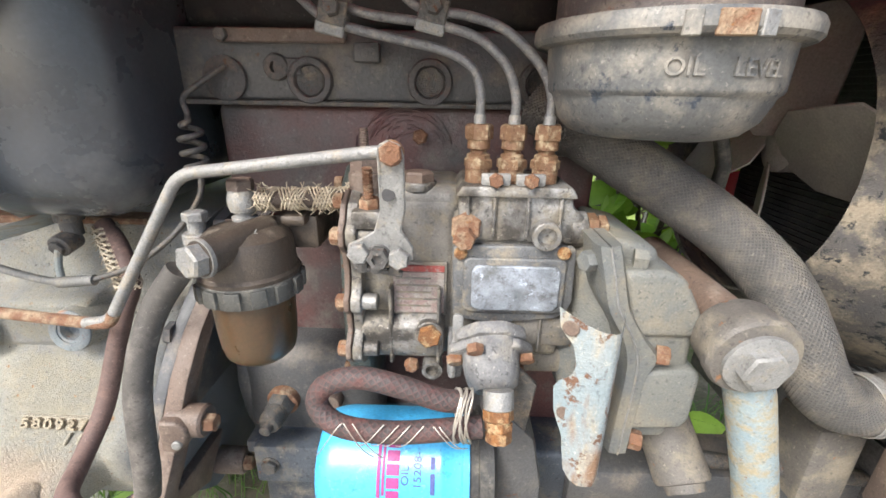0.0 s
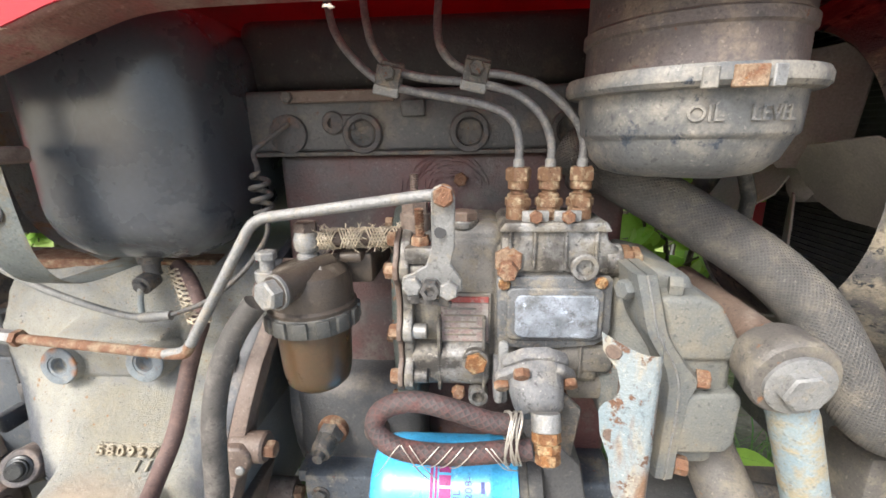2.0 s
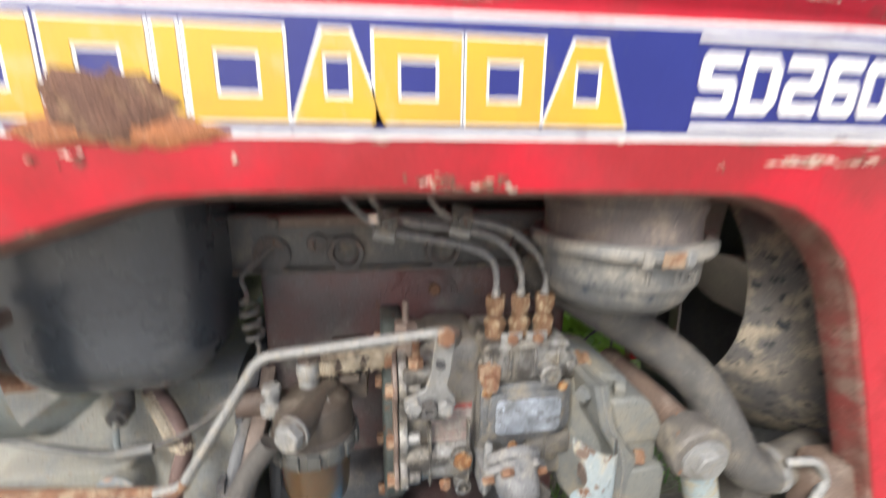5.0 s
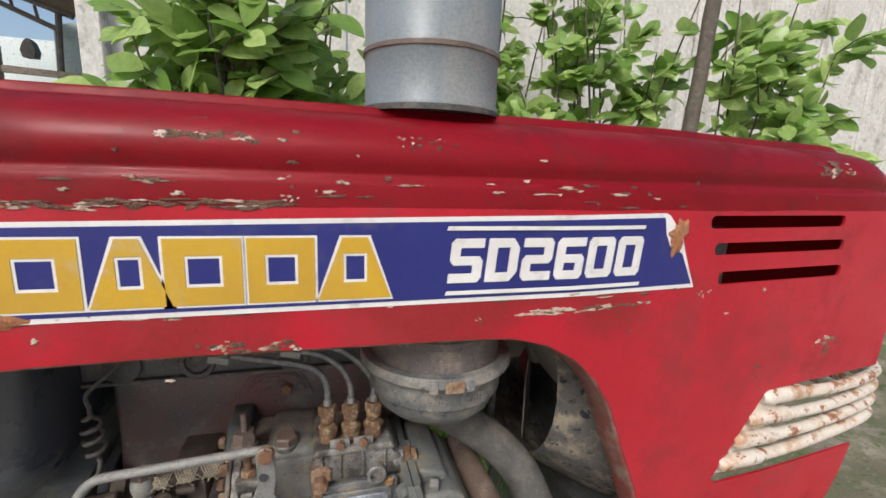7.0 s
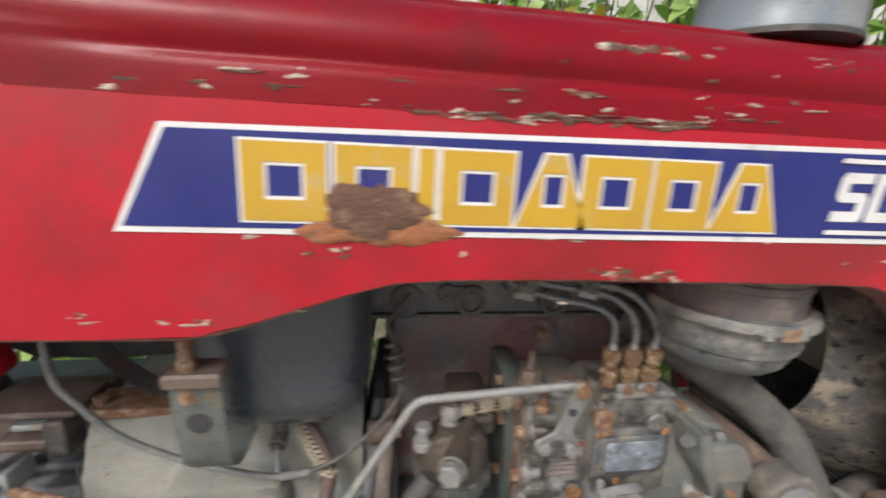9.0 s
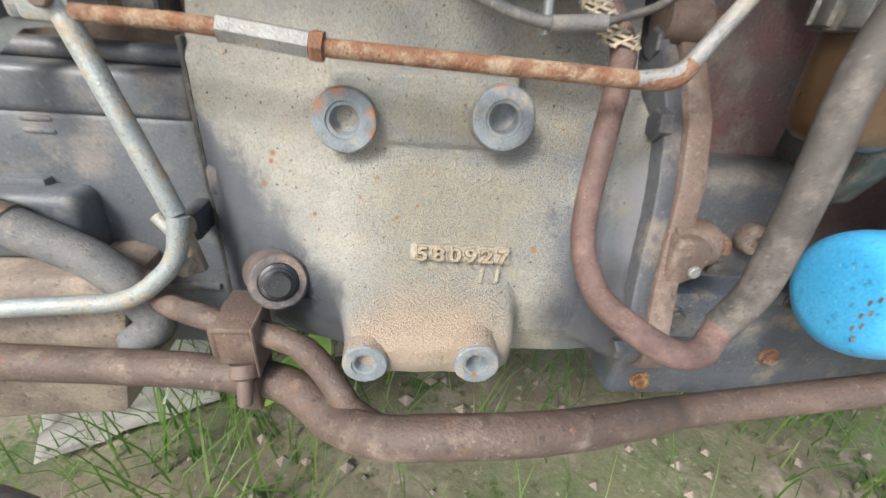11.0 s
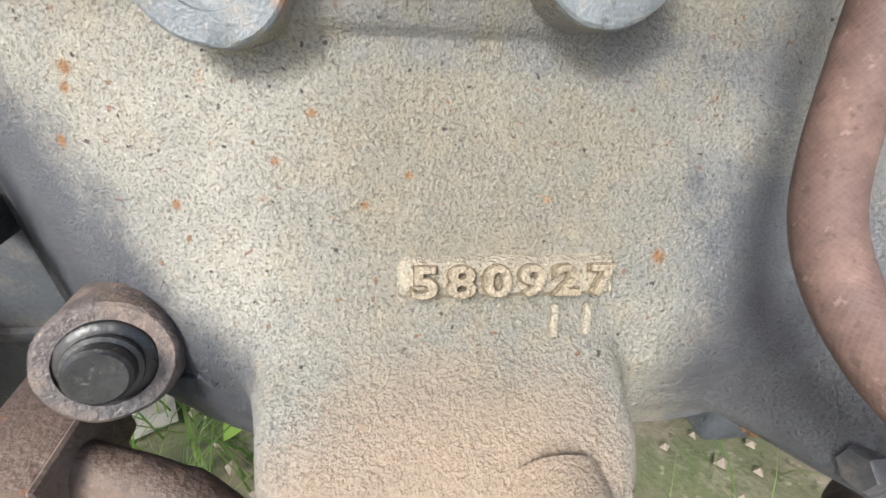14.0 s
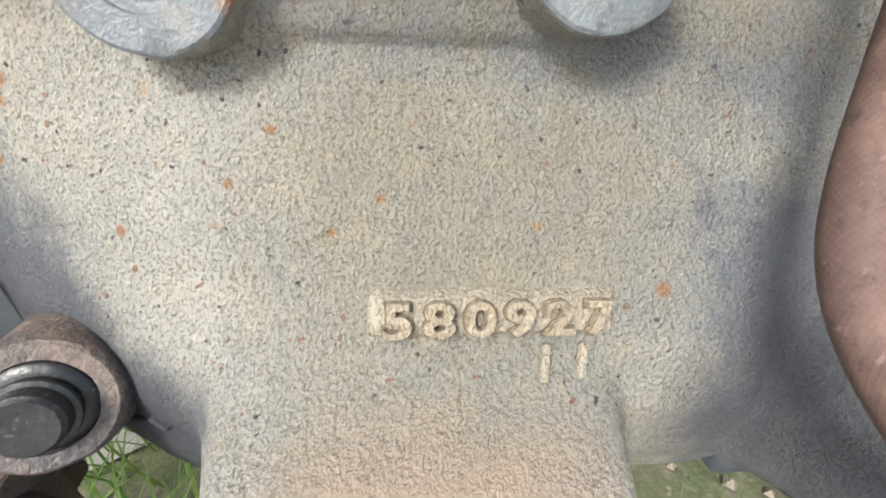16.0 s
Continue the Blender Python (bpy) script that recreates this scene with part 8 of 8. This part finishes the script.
def build_fuel_hose():
    h = thing("fuel_return_hose", (-0.12, 0.30, 0.485), "long brown fuel hose hanging in a loop to the filter", "hose")
    hose("tube", [(-0.2070, 0.378, 0.714), (-0.1880, 0.366, 0.698), (-0.1730, 0.350, 0.673), (-0.1745, 0.339, 0.655), (-0.1785, 0.3300, 0.633), (-0.1820, 0.3220, 0.612), (-0.1850, 0.3140, 0.592), (-0.1868, 0.3050, 0.578), (-0.1870, 0.2910, 0.567), (-0.1840, 0.2730, 0.559),
                  (-0.1760, 0.2545, 0.5570), (-0.1640, 0.2465, 0.5520), (-0.1530, 0.2440, 0.5490), (-0.1400, 0.2480, 0.5470), (-0.1300, 0.2560, 0.5490), (-0.1240, 0.2605, 0.5560)],
         0.0069, M_fuelhose, "faded reddish-brown hose", "", h)
    hose("tube", [(-0.1242, 0.2605, 0.553), (-0.1180, 0.2585, 0.577), (-0.1160, 0.2600, 0.605), (-0.1140, 0.2640, 0.639), (-0.1090, 0.2720, 0.669), (-0.0990, 0.2790, 0.694), (-0.0830, 0.2830, 0.7160)],
         0.0082, M_greyhose, "grey-black hose", "", h)
    bm = bmesh.new()
    rnd = random.Random(4)
    a, b = Vector((-0.2050, 0.377, 0.713)), Vector((-0.1730, 0.348, 0.671))
    for s in (1, -1):
        for k in range(5):
            pts = []
            for i in range(26):
                t = i / 25
                ang = s * (t * 14) + 2 * math.pi * k / 5
                pts.append(a.lerp(b, t) + Vector((0.0092 * math.cos(ang), 0.0092 * math.sin(ang), 0)))
            tube(bm, pts, 0.0009, 5)
    for k in range(30):
        t, ang = rnd.random(), rnd.uniform(3, 6.5)
        p0 = a.lerp(b, t) + Vector((0.0092 * math.cos(ang), 0.0092 * math.sin(ang), 0))
        tube(bm, [p0, p0 + Vector((rnd.uniform(-0.004, 0.004), -0.004, rnd.uniform(-0.006, 0.004)))], 0.0004, 4)
    part("frayed_braid", bm, M_straw, h, "frayed straw-coloured braid")


build_fuel_hose()


def build_levers():
    v = thing("clutch_linkage", (-0.43, 0.345, 0.49), "grey steel linkage rods joined by a clevis", "linkage")
    bm = bmesh.new()
    tube(bm, [(-0.4735, 0.360, 0.7120), (-0.4715, 0.359, 0.7050), (-0.4245, 0.3465, 0.5600)], [0.0045, 0.0062, 0.0062], 16)
    part("upright_rod", bm, M_galv, v)
    bm = bmesh.new()
    tube(bm, bent([(-0.4225, 0.3450, 0.5600), (-0.4270, 0.3400, 0.5300), (-0.4560, 0.3320, 0.5030), (-0.62, 0.330, 0.489)], 0.03, 8), 0.0062, 16)
    part("pull_rod", bm, M_galv, v)
    bm = bmesh.new()
    prism(bm, [(-0.4420, 0.5820), (-0.4310, 0.5830), (-0.4185, 0.5130), (-0.4300, 0.5090)], 0.007, facing(0.3600), 0.0015, 2)
    box(bm, (-0.4305, 0.343, 0.541), (-0.4205, 0.362, 0.553), 0.004, 3)
    rough(bm, 0.0004, 150)
    part("clevis", bm, M_brownblock, v, "brown worn clevis strap")
    bm = bmesh.new()
    tube(bm, [(-0.4395, 0.352, 0.5555), (-0.4260, 0.347, 0.5420)], 0.0042, 12)
    part("stub_pin", bm, M_galv, v)
    part("clevis_bolt", bolt_bm((-0.4285, 0.350, 0.524), (-0.1, -1, -0.5), 0.0125, 0.009), M_tablet, v, "dusty cream bolt head")
    bm = bmesh.new()
    box(bm, (-0.436, 0.367, 0.528), (-0.424, 0.396, 0.550), 0.004, 2)
    part("lever_root", bm, M_flange, v)
    b = thing("rod_bracket", (-0.51, 0.40, 0.63), "galvanised sheet bracket with a bolt on the gearbox", "bracket")
    bm = bmesh.new()
    rows = []
    for (x0, x1, y, z) in ((-0.520, -0.472, 0.415, 0.6585), (-0.520, -0.474, 0.395, 0.6560), (-0.515, -0.500, 0.382, 0.6530), (-0.545, -0.517, 0.360, 0.6300)):
        rows.append([bm.verts.new((x0, y, z)), bm.verts.new((x1, y, z))])
    for p, q in zip(rows, rows[1:]):
        bm.faces.new((p[0], p[1], q[1], q[0]))
    bmesh.ops.solidify(bm, geom=bm.faces[:], thickness=0.0025)
    part("sheet", bm, M_galv, b)
    part("bracket_bolt", bolt_bm((-0.512, 0.404, 0.658), (0, -0.1, 1), 0.015, 0.008), M_steel, b)
    bm = bmesh.new()
    box(bm, (-0.478, 0.352, 0.660), (-0.452, 0.385, 0.685), 0.003, 2)
    part("rod_guide", bm, M_galv, b)
    bm = bmesh.new()
    cyl(bm, (-0.462, 0.352, 0.672), (0, -1, 0), 0.0055, 0.006, 16)
    part("guide_pin", bm, M_rust_dk, b)
    # rusty brackets between the boot and the tank
    k = thing("pedal_bracket", (-0.46, 0.43, 0.655), "rusty stacked bracket plates with small bolts", "bracket")
    for lo, hi, mt in (((-0.53, 0.41, 0.700), (-0.43, 0.47, 0.707), M_rust_dk), ((-0.455, 0.40, 0.660), (-0.435, 0.46, 0.702), M_steel_dk), ((-0.50, 0.40, 0.672), (-0.452, 0.43, 0.682), M_rust_dk), ((-0.49, 0.41, 0.686), (-0.46, 0.44, 0.693), M_galv)):
        bm = bmesh.new()
        box(bm, lo, hi, 0.002, 1)
        part("plate", bm, mt, k)
    bm = bmesh.new()
    box(bm, (-0.545, 0.43, 0.64), (-0.43, 0.50, 0.700), 0.006, 2)
    part("block", bm, M_rust_dk, k)


build_levers()


def build_boot():
    b = thing("lever_boot", (-0.567, 0.475, 0.65), "black rubber bellows boot round a lever", "rubber boot")
    bm = bmesh.new()
    lathe(bm, [(0.048, 0.650), (0.050, 0.655), (0.050, 0.672), (0.047, 0.677), (0.050, 0.683), (0.050, 0.690), (0.046, 0.694), (0.047, 0.700), (0.046, 0.708), (0.040, 0.713), (0.034, 0.711), (0.030, 0.704), (0.012, 0.702), (0, 0.702)], Matrix.Translation((-0.572, 0.452, 0)), 40)
    part("bellows", bm, M_black, b)
    bm = bmesh.new()
    tube(bm, [(-0.567, 0.475, 0.700), (-0.575, 0.49, 0.80)], 0.007, 12)
    part("lever", bm, M_steel_dk, b)


build_boot()


def build_dash():
    d = thing("dash_panel", (-0.50, 0.50, 0.70), "black dash panel with a red side cowl", "dash panel")
    bm = bmesh.new()
    prism(bm, [(-0.95, 0.742), (-0.60, 0.7310), (-0.5517, 0.7270), (-0.508, 0.7330), (-0.5040, 0.745), (-0.5110, 0.7600), (-0.5230, 0.7850), (-0.5400, 0.8100), (-0.5440, 0.90), (-0.95, 0.90)], 0.030, facing(0.460), 0.010, 4)
    part("red_cowl", bm, M_red, d, "faded red cowl")
    bm = bmesh.new()
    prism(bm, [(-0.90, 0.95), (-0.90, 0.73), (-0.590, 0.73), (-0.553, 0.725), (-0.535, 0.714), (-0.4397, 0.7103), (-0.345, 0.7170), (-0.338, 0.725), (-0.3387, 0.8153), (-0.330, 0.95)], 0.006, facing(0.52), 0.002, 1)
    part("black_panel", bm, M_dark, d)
    for x, z in ((-0.405, 0.752), (-0.372, 0.770)):
        bm = bmesh.new()
        cyl(bm, (x, 0.516, z), (0, -1, 0), 0.0065, 0.012, 18)
        part("knob", bm, M_steel, d)
    bm = bmesh.new()
    tube(bm, [(-0.405, 0.505, 0.752), (-0.372, 0.505, 0.770)], 0.004, 10)
    part("knob_link", bm, M_black, d)


build_dash()


def build_lower_left():
    p = thing("exhaust_pipe_pair", (-0.38, 0.31, 0.40), "rust-brown pipes clamped together under the gearbox", "pipe")
    bm = bmesh.new()
    tube(bm, curve_pts([(-0.80, 0.335, 0.455), (-0.49, 0.325, 0.4535), (-0.405, 0.318, 0.455), (-0.372, 0.312, 0.4560), (-0.350, 0.300, 0.4580), (-0.325, 0.278, 0.4580), (-0.297, 0.257, 0.4720), (-0.262, 0.251, 0.4790), (-0.195, 0.256, 0.4760), (-0.115, 0.285, 0.4520), (-0.05, 0.310, 0.4300), (0.12, 0.315, 0.452), (0.30, 0.32, 0.475)], 6), 0.0122, 20)
    rough(bm, 0.0005, 90)
    part("lower_pipe", bm, M_piperust, p)
    bm = bmesh.new()
    tube(bm, curve_pts([(-0.52, 0.385, 0.500), (-0.475, 0.368, 0.500), (-0.453, 0.350, 0.499), (-0.437, 0.336, 0.498), (-0.405, 0.319, 0.5015), (-0.370, 0.310, 0.4985), (-0.345, 0.303, 0.4920), (-0.328, 0.294, 0.4760), (-0.312, 0.276, 0.4660), (-0.296, 0.262, 0.4690)], 6), [0.0076] * 36 + [0.0085] * 12 + [0.0098] * 8, 18)
    rough(bm, 0.0004, 90)
    part("upper_pipe", bm, M_piperust, p)
    bm = bmesh.new()
    box(bm, (-0.3945, 0.2990, 0.4820), (-0.3730, 0.335, 0.5080), 0.002, 2)
    rough(bm, 0.0005, 120)
    part("clamp_block", bm, M_piperust, p)
    bm = bmesh.new()
    box(bm, (-0.3955, 0.2975, 0.5080), (-0.3720, 0.336, 0.5120), 0.0015, 2)
    rough(bm, 0.0005, 120)
    part("clamp_cap", bm, M_piperust, p)
    bm = bmesh.new()
    box(bm, (-0.4010, 0.303, 0.4830), (-0.3948, 0.335, 0.5060), 0.003, 2)
    rough(bm, 0.0005, 120)
    part("clamp_ear", bm, M_piperust, p)
    bm = bmesh.new()
    box(bm, (-0.3890, 0.297, 0.4420), (-0.3740, 0.330, 0.4700), 0.003, 2)
    rough(bm, 0.0005, 120)
    part("clamp_saddle", bm, M_piperust, p)
    bm = bmesh.new()
    box(bm, (-0.3725, 0.296, 0.4740), (-0.3708, 0.326, 0.5130), 0.0008, 1)
    part("clamp_plate", bm, M_rust_dk, p)
    bm = bmesh.new()
    lathe(bm, [(0.0085, -0.004), (0.0085, 0.004), (0.0065, 0.0055), (0.0048, 0.006), (0.0046, 0.020), (0.0036, 0.022), (0, 0.022)], frame_at((-0.3810, 0.299, 0.4780), (0.1, -0.55, -0.85)), 16)
    rough(bm, 0.0004, 200)
    part("clamp_bolt", bm, M_rust_dk, p)
    t = thing("bent_step_tube", (-0.50, 0.35, 0.45), "grey-brown bent steel tube beside the gearbox", "tube")
    bm = bmesh.new()
    tube(bm, bent([(-0.78, 0.355, 0.655), (-0.59, 0.357, 0.5720), (-0.480, 0.355, 0.5150), (-0.4530, 0.348, 0.4720), (-0.475, 0.345, 0.4550)], 0.035, 8), 0.0130, 22)
    part("tube", bm, M_tube, t)
    bm = bmesh.new()
    lathe(bm, [(0.0132, -0.003), (0.0143, -0.002), (0.0143, 0.002), (0.0132, 0.003)], frame_at((-0.535, 0.3563, 0.5435), (0.89, 0, -0.46)), 24, False)
    part("weld_collar", bm, M_rust_dk, t)
    a = thing("axle_casting", (-0.60, 0.33, 0.30), "brown dusty casting with a bored hole and raised lettering bars", "casting")
    bm = bmesh.new()
    prism(bm, [(-0.72, 0.36), (-0.50, 0.38), (-0.468, 0.505), (-0.485, 0.512), (-0.72, 0.49)], 0.10, facing(0.445), 0.006, 2)
    rough(bm, 0.0010, 60)
    part("block", bm, M_brownblock, a)
    bm = bmesh.new()
    lathe(bm, [(0.0125, 0.0003), (0.0105, 0.0008), (0.010, -0.003), (0, -0.003)], frame_at((-0.585, 0.3447, 0.474), (0, -1, 0)), 24)
    part("bore", bm, M_rust_dk, a)
    bm = bmesh.new()
    box(bm, (-0.66, 0.37, 0.505), (-0.500, 0.42, 0.556), 0.008, 3)
    rough(bm, 0.0016, 60)
    part("cover", bm, M_gear, a)
    for k in range(6):
        bm = bmesh.new()
        box(bm, (-0.575 + 0.011 * k, 0.3685, 0.518), (-0.568 + 0.011 * k, 0.372, 0.527), 0.001, 1)
        part("raised_bar", bm, M_gear, a)
    part("cover_bolt", bolt_bm((-0.572, 0.368, 0.548), (0.1, -1, 0.3), 0.018, 0.014), M_brownblock, a)
    part("cover_bolt", bolt_bm((-0.62, 0.368, 0.530), (0.1, -1, 0.2), 0.018, 0.014), M_brownblock, a)
    bm = bmesh.new()
    tube(bm, curve_pts([(-0.66, 0.33, 0.47), (-0.62, 0.25, 0.48), (-0.56, 0.24, 0.455), (-0.50, 0.245, 0.41), (-0.46, 0.25, 0.30), (-0.44, 0.25, 0.0)], 6), 0.016, 20)
    tagged(part("foot_pedal_arm", bm, M_galv), "grey painted pedal arm reaching down to the earth", "pedal arm")


build_lower_left()

# ---- shrubs, grass and litter ----
def leaf_into(vs, fs, p, d, up, length, width, curl, rnd):
    """A pointed oval leaf, folded along its rib."""
    d = d.normalized()
    side = d.cross(up).normalized()
    nrm = side.cross(d)
    base = len(vs)
    prof = ((0.0, 0.02), (0.07, 0.34), (0.19, 0.70), (0.36, 0.96), (0.54, 1.0), (0.71, 0.84), (0.86, 0.50), (0.95, 0.20), (1.0, 0.0))
    for t, w in prof:
        c = p + d * (length * t) - nrm * (curl * length * t * t)
        vs.append(c + nrm * 0.0)
        vs.append(c + side * (width * 0.5 * w) + nrm * (0.08 * width * w))
        vs.append(c - side * (width * 0.5 * w) + nrm * (0.08 * width * w))
    for i in range(len(prof) - 1):
        a, b = base + 3 * i, base + 3 * (i + 1)
        fs.append((a, a + 1, b + 1, b))
        fs.append((a, b, b + 2, a + 2))


def shrub(name, base, height, spread_, n_stems, leaves, size, seed, label, mat=None):
    rnd = random.Random(seed)
    sh = thing(name, base, label, "shrub", "shrubs behind the tractor")
    base = Vector(base)
    bm = bmesh.new()
    twigs = []
    for s in range(n_stems):
        a = rnd.uniform(0, 6.28)
        tip = base + Vector((math.cos(a) * spread_ * rnd.uniform(0.2, 1), math.sin(a) * spread_ * 0.5 * rnd.uniform(0.2, 1), height * rnd.uniform(0.65, 1.0)))
        mid = base.lerp(tip, 0.5) + Vector((rnd.uniform(-0.06, 0.06), rnd.uniform(-0.06, 0.06), 0.05))
        line = curve_pts([base + Vector((rnd.uniform(-0.04, 0.04), rnd.uniform(-0.04, 0.04), 0)), mid, tip], 6)
        tube(bm, line, [0.011 * (1 - 0.75 * i / (len(line) - 1)) for i in range(len(line))], 6)
        for k in range(5):
            q = line[rnd.randrange(4, len(line))]
            e = q + Vector((rnd.uniform(-1, 1), rnd.uniform(-1, 0.6), rnd.uniform(-0.2, 0.9))).normalized() * rnd.uniform(0.10, 0.30)
            tw = curve_pts([q, q.lerp(e, 0.5) + Vector((0, 0, 0.02)), e], 4)
            tube(bm, tw, [0.004 * (1 - 0.6 * i / (len(tw) - 1)) for i in range(len(tw))], 5)
            twigs.append(tw)
        twigs.append(line[len(line) // 2:])
    part("stem", bm, M_bark, sh, sharp=60)
    vs, fs = [], []
    for k in range(leaves):
        tw = twigs[rnd.randrange(len(twigs))]
        i = rnd.randrange(1, len(tw))
        p = tw[i]
        out = (tw[i] - tw[i - 1]).normalized() * 0.5 + Vector((rnd.uniform(-1, 1), rnd.uniform(-1, 0.5), rnd.uniform(-0.7, 0.5)))
        up = Vector((rnd.uniform(-0.9, 0.2), rnd.uniform(-1.2, 0.0), rnd.uniform(0.4, 1)))
        ln = size * rnd.uniform(0.6, 1.2)
        leaf_into(vs, fs, p, out, up, ln, ln * rnd.uniform(0.55, 0.72), rnd.uniform(0.05, 0.35), rnd)
    me = bpy.data.meshes.new("crown")
    me.from_pydata([tuple(v) for v in vs], [], fs)
    me.materials.append(mat or M_leaf)
    for q in me.polygons:
        q.use_smooth = True
    o = new("crown", me)
    o.parent, o.matrix_parent_inverse = sh, world_of(sh).inverted()
    tagged(o, "many broad green leaves", kind="stuff")


def plant_all():
    lab = "broad-leaved green shrub in front of the pale wall"
    shrub("broad_leaf_shrub", (-0.20, 1.38, 0.0), 1.75, 0.42, 15, 1300, 0.105, 1, lab)
    shrub("broad_leaf_shrub", (0.05, 1.75, 0.0), 2.0, 0.45, 15, 1300, 0.10, 2, lab)
    shrub("broad_leaf_shrub", (1.35, 1.75, 0.0), 2.1, 0.60, 17, 1800, 0.095, 3, lab)
    shrub("broad_leaf_shrub", (1.95, 1.5, 0.0), 1.8, 0.5, 14, 1200, 0.10, 4, lab)
    shrub("small_leaf_shrub", (0.85, 2.1, 0.0), 2.2, 0.45, 13, 1200, 0.075, 5, "dark small-leaved shrub against the pale wall")
    shrub("low_shrub", (0.70, 1.55, 0.0), 1.28, 0.30, 9, 320, 0.08, 6, "low leafy shrub beside the wall")
    shrub("low_shrub", (0.42, 0.86, 0.0), 0.80, 0.16, 9, 300, 0.07, 7, "low bright green plant beyond the engine", M_leaf_lime)
    shrub("low_shrub", (-0.55, 1.05, 0.0), 0.85, 0.25, 7, 200, 0.08, 9, "low bright green plant beyond the gearbox", M_leaf_lime)
    shrub("low_shrub", (-0.95, 1.05, 0.0), 0.95, 0.35, 9, 420, 0.08, 19, "low leafy green plant beyond the gearbox")
    shrub("low_shrub", (-0.42, 0.88, 0.0), 0.92, 0.18, 8, 260, 0.075, 29, "bright green plant seen past the tank", M_leaf_lime)
    shrub("yellowing_shrub", (0.62, 1.9, 0.0), 1.9, 0.4, 4, 26, 0.10, 8, "thin shrub with a few yellowing leaves", M_leaf_yel)


plant_all()


def build_grass():
    rnd = random.Random(21)
    vs, fs = [], []
    for k in range(4000):
        x, y = rnd.uniform(-0.9, 1.3), rnd.uniform(0.28, 1.6)
        clump = noise.noise(Vector((x * 3.0, y * 3.0, 7)))
        if clump < -0.05 and rnd.random() < 0.8:
            continue
        h = rnd.uniform(0.05, 0.24) * (1.0 + max(0, clump))
        a = rnd.uniform(0, 6.28)
        lean = Vector((math.cos(a), math.sin(a), 0)) * h * rnd.uniform(0.2, 0.9)
        w = rnd.uniform(0.0010, 0.0026)
        side = Vector((-math.sin(a), math.cos(a), 0)) * w
        b = len(vs)
        p = Vector((x, y, 0.0))
        for t in (0.0, 0.4, 0.75):
            c = p + lean * t * t + Vector((0, 0, h * t * (1 - 0.25 * t)))
            vs += [c - side * (1 - t * 0.6), c + side * (1 - t * 0.6)]
        vs.append(p + lean + Vector((0, 0, h * 0.72)))
        fs += [(b, b + 1, b + 3, b + 2), (b + 2, b + 3, b + 5, b + 4), (b + 4, b + 5, b + 6)]
    me = bpy.data.meshes.new("grass")
    me.from_pydata([tuple(v) for v in vs], [], fs)
    me.materials.append(M_grass)
    tagged(new("grass", me), "thin green grass blades on the earth", "grass", kind="stuff")
    vs, fs = [], []
    for k in range(260):
        p = Vector((rnd.uniform(-0.8, 1.2), rnd.uniform(0.3, 1.5), 0.01))
        s = rnd.uniform(0.004, 0.016)
        b = len(vs)
        for dx, dy, dz in ((1, 0, 0), (0, 1, 0), (-1, 0, 0), (0, -1, 0), (0.1, 0.1, 0.7), (0, 0, -0.5)):
            vs.append(p + Vector((dx * s * rnd.uniform(0.7, 1.2), dy * s * rnd.uniform(0.7, 1.2), dz * s)))
        for i in range(4):
            fs.append((b + i, b + (i + 1) % 4, b + 4))
            fs.append((b + (i + 1) % 4, b + i, b + 5))
    me = bpy.data.meshes.new("pebbles")
    me.from_pydata([tuple(v) for v in vs], [], fs)
    me.materials.append(M_brownblock)
    tagged(new("pebbles", me), "small brown stones scattered on the earth", "stones", kind="stuff")


build_grass()


def build_litter():
    for x, y, w, h, a, mt, lab in ((-0.46, 0.80, 0.22, 0.09, 0.3, M_white, "torn white wrapper lying on the earth"), (-0.78, 0.70, 0.26, 0.24, 0.5, M_wall, "grey concrete slab scrap lying on the earth")):
        bm = bmesh.new()
        rows = []
        for j in range(7):
            rows.append([bm.verts.new((w * (i / 9 - 0.5), h * (j / 6 - 0.5), 0.012 + 0.010 * noise.noise(Vector((i * 0.6, j * 0.6, x))))) for i in range(10)])
        for p, q in zip(rows, rows[1:]):
            for i in range(9):
                bm.faces.new((p[i], p[i + 1], q[i + 1], q[i]))
        bmesh.ops.solidify(bm, geom=bm.faces[:], thickness=0.002)
        bmesh.ops.transform(bm, matrix=Matrix.Translation((x, y, 0.012)) @ Matrix.Rotation(a, 4, "Z"), verts=bm.verts[:])
        tagged(part("litter", bm, mt), lab, "litter")


build_litter()
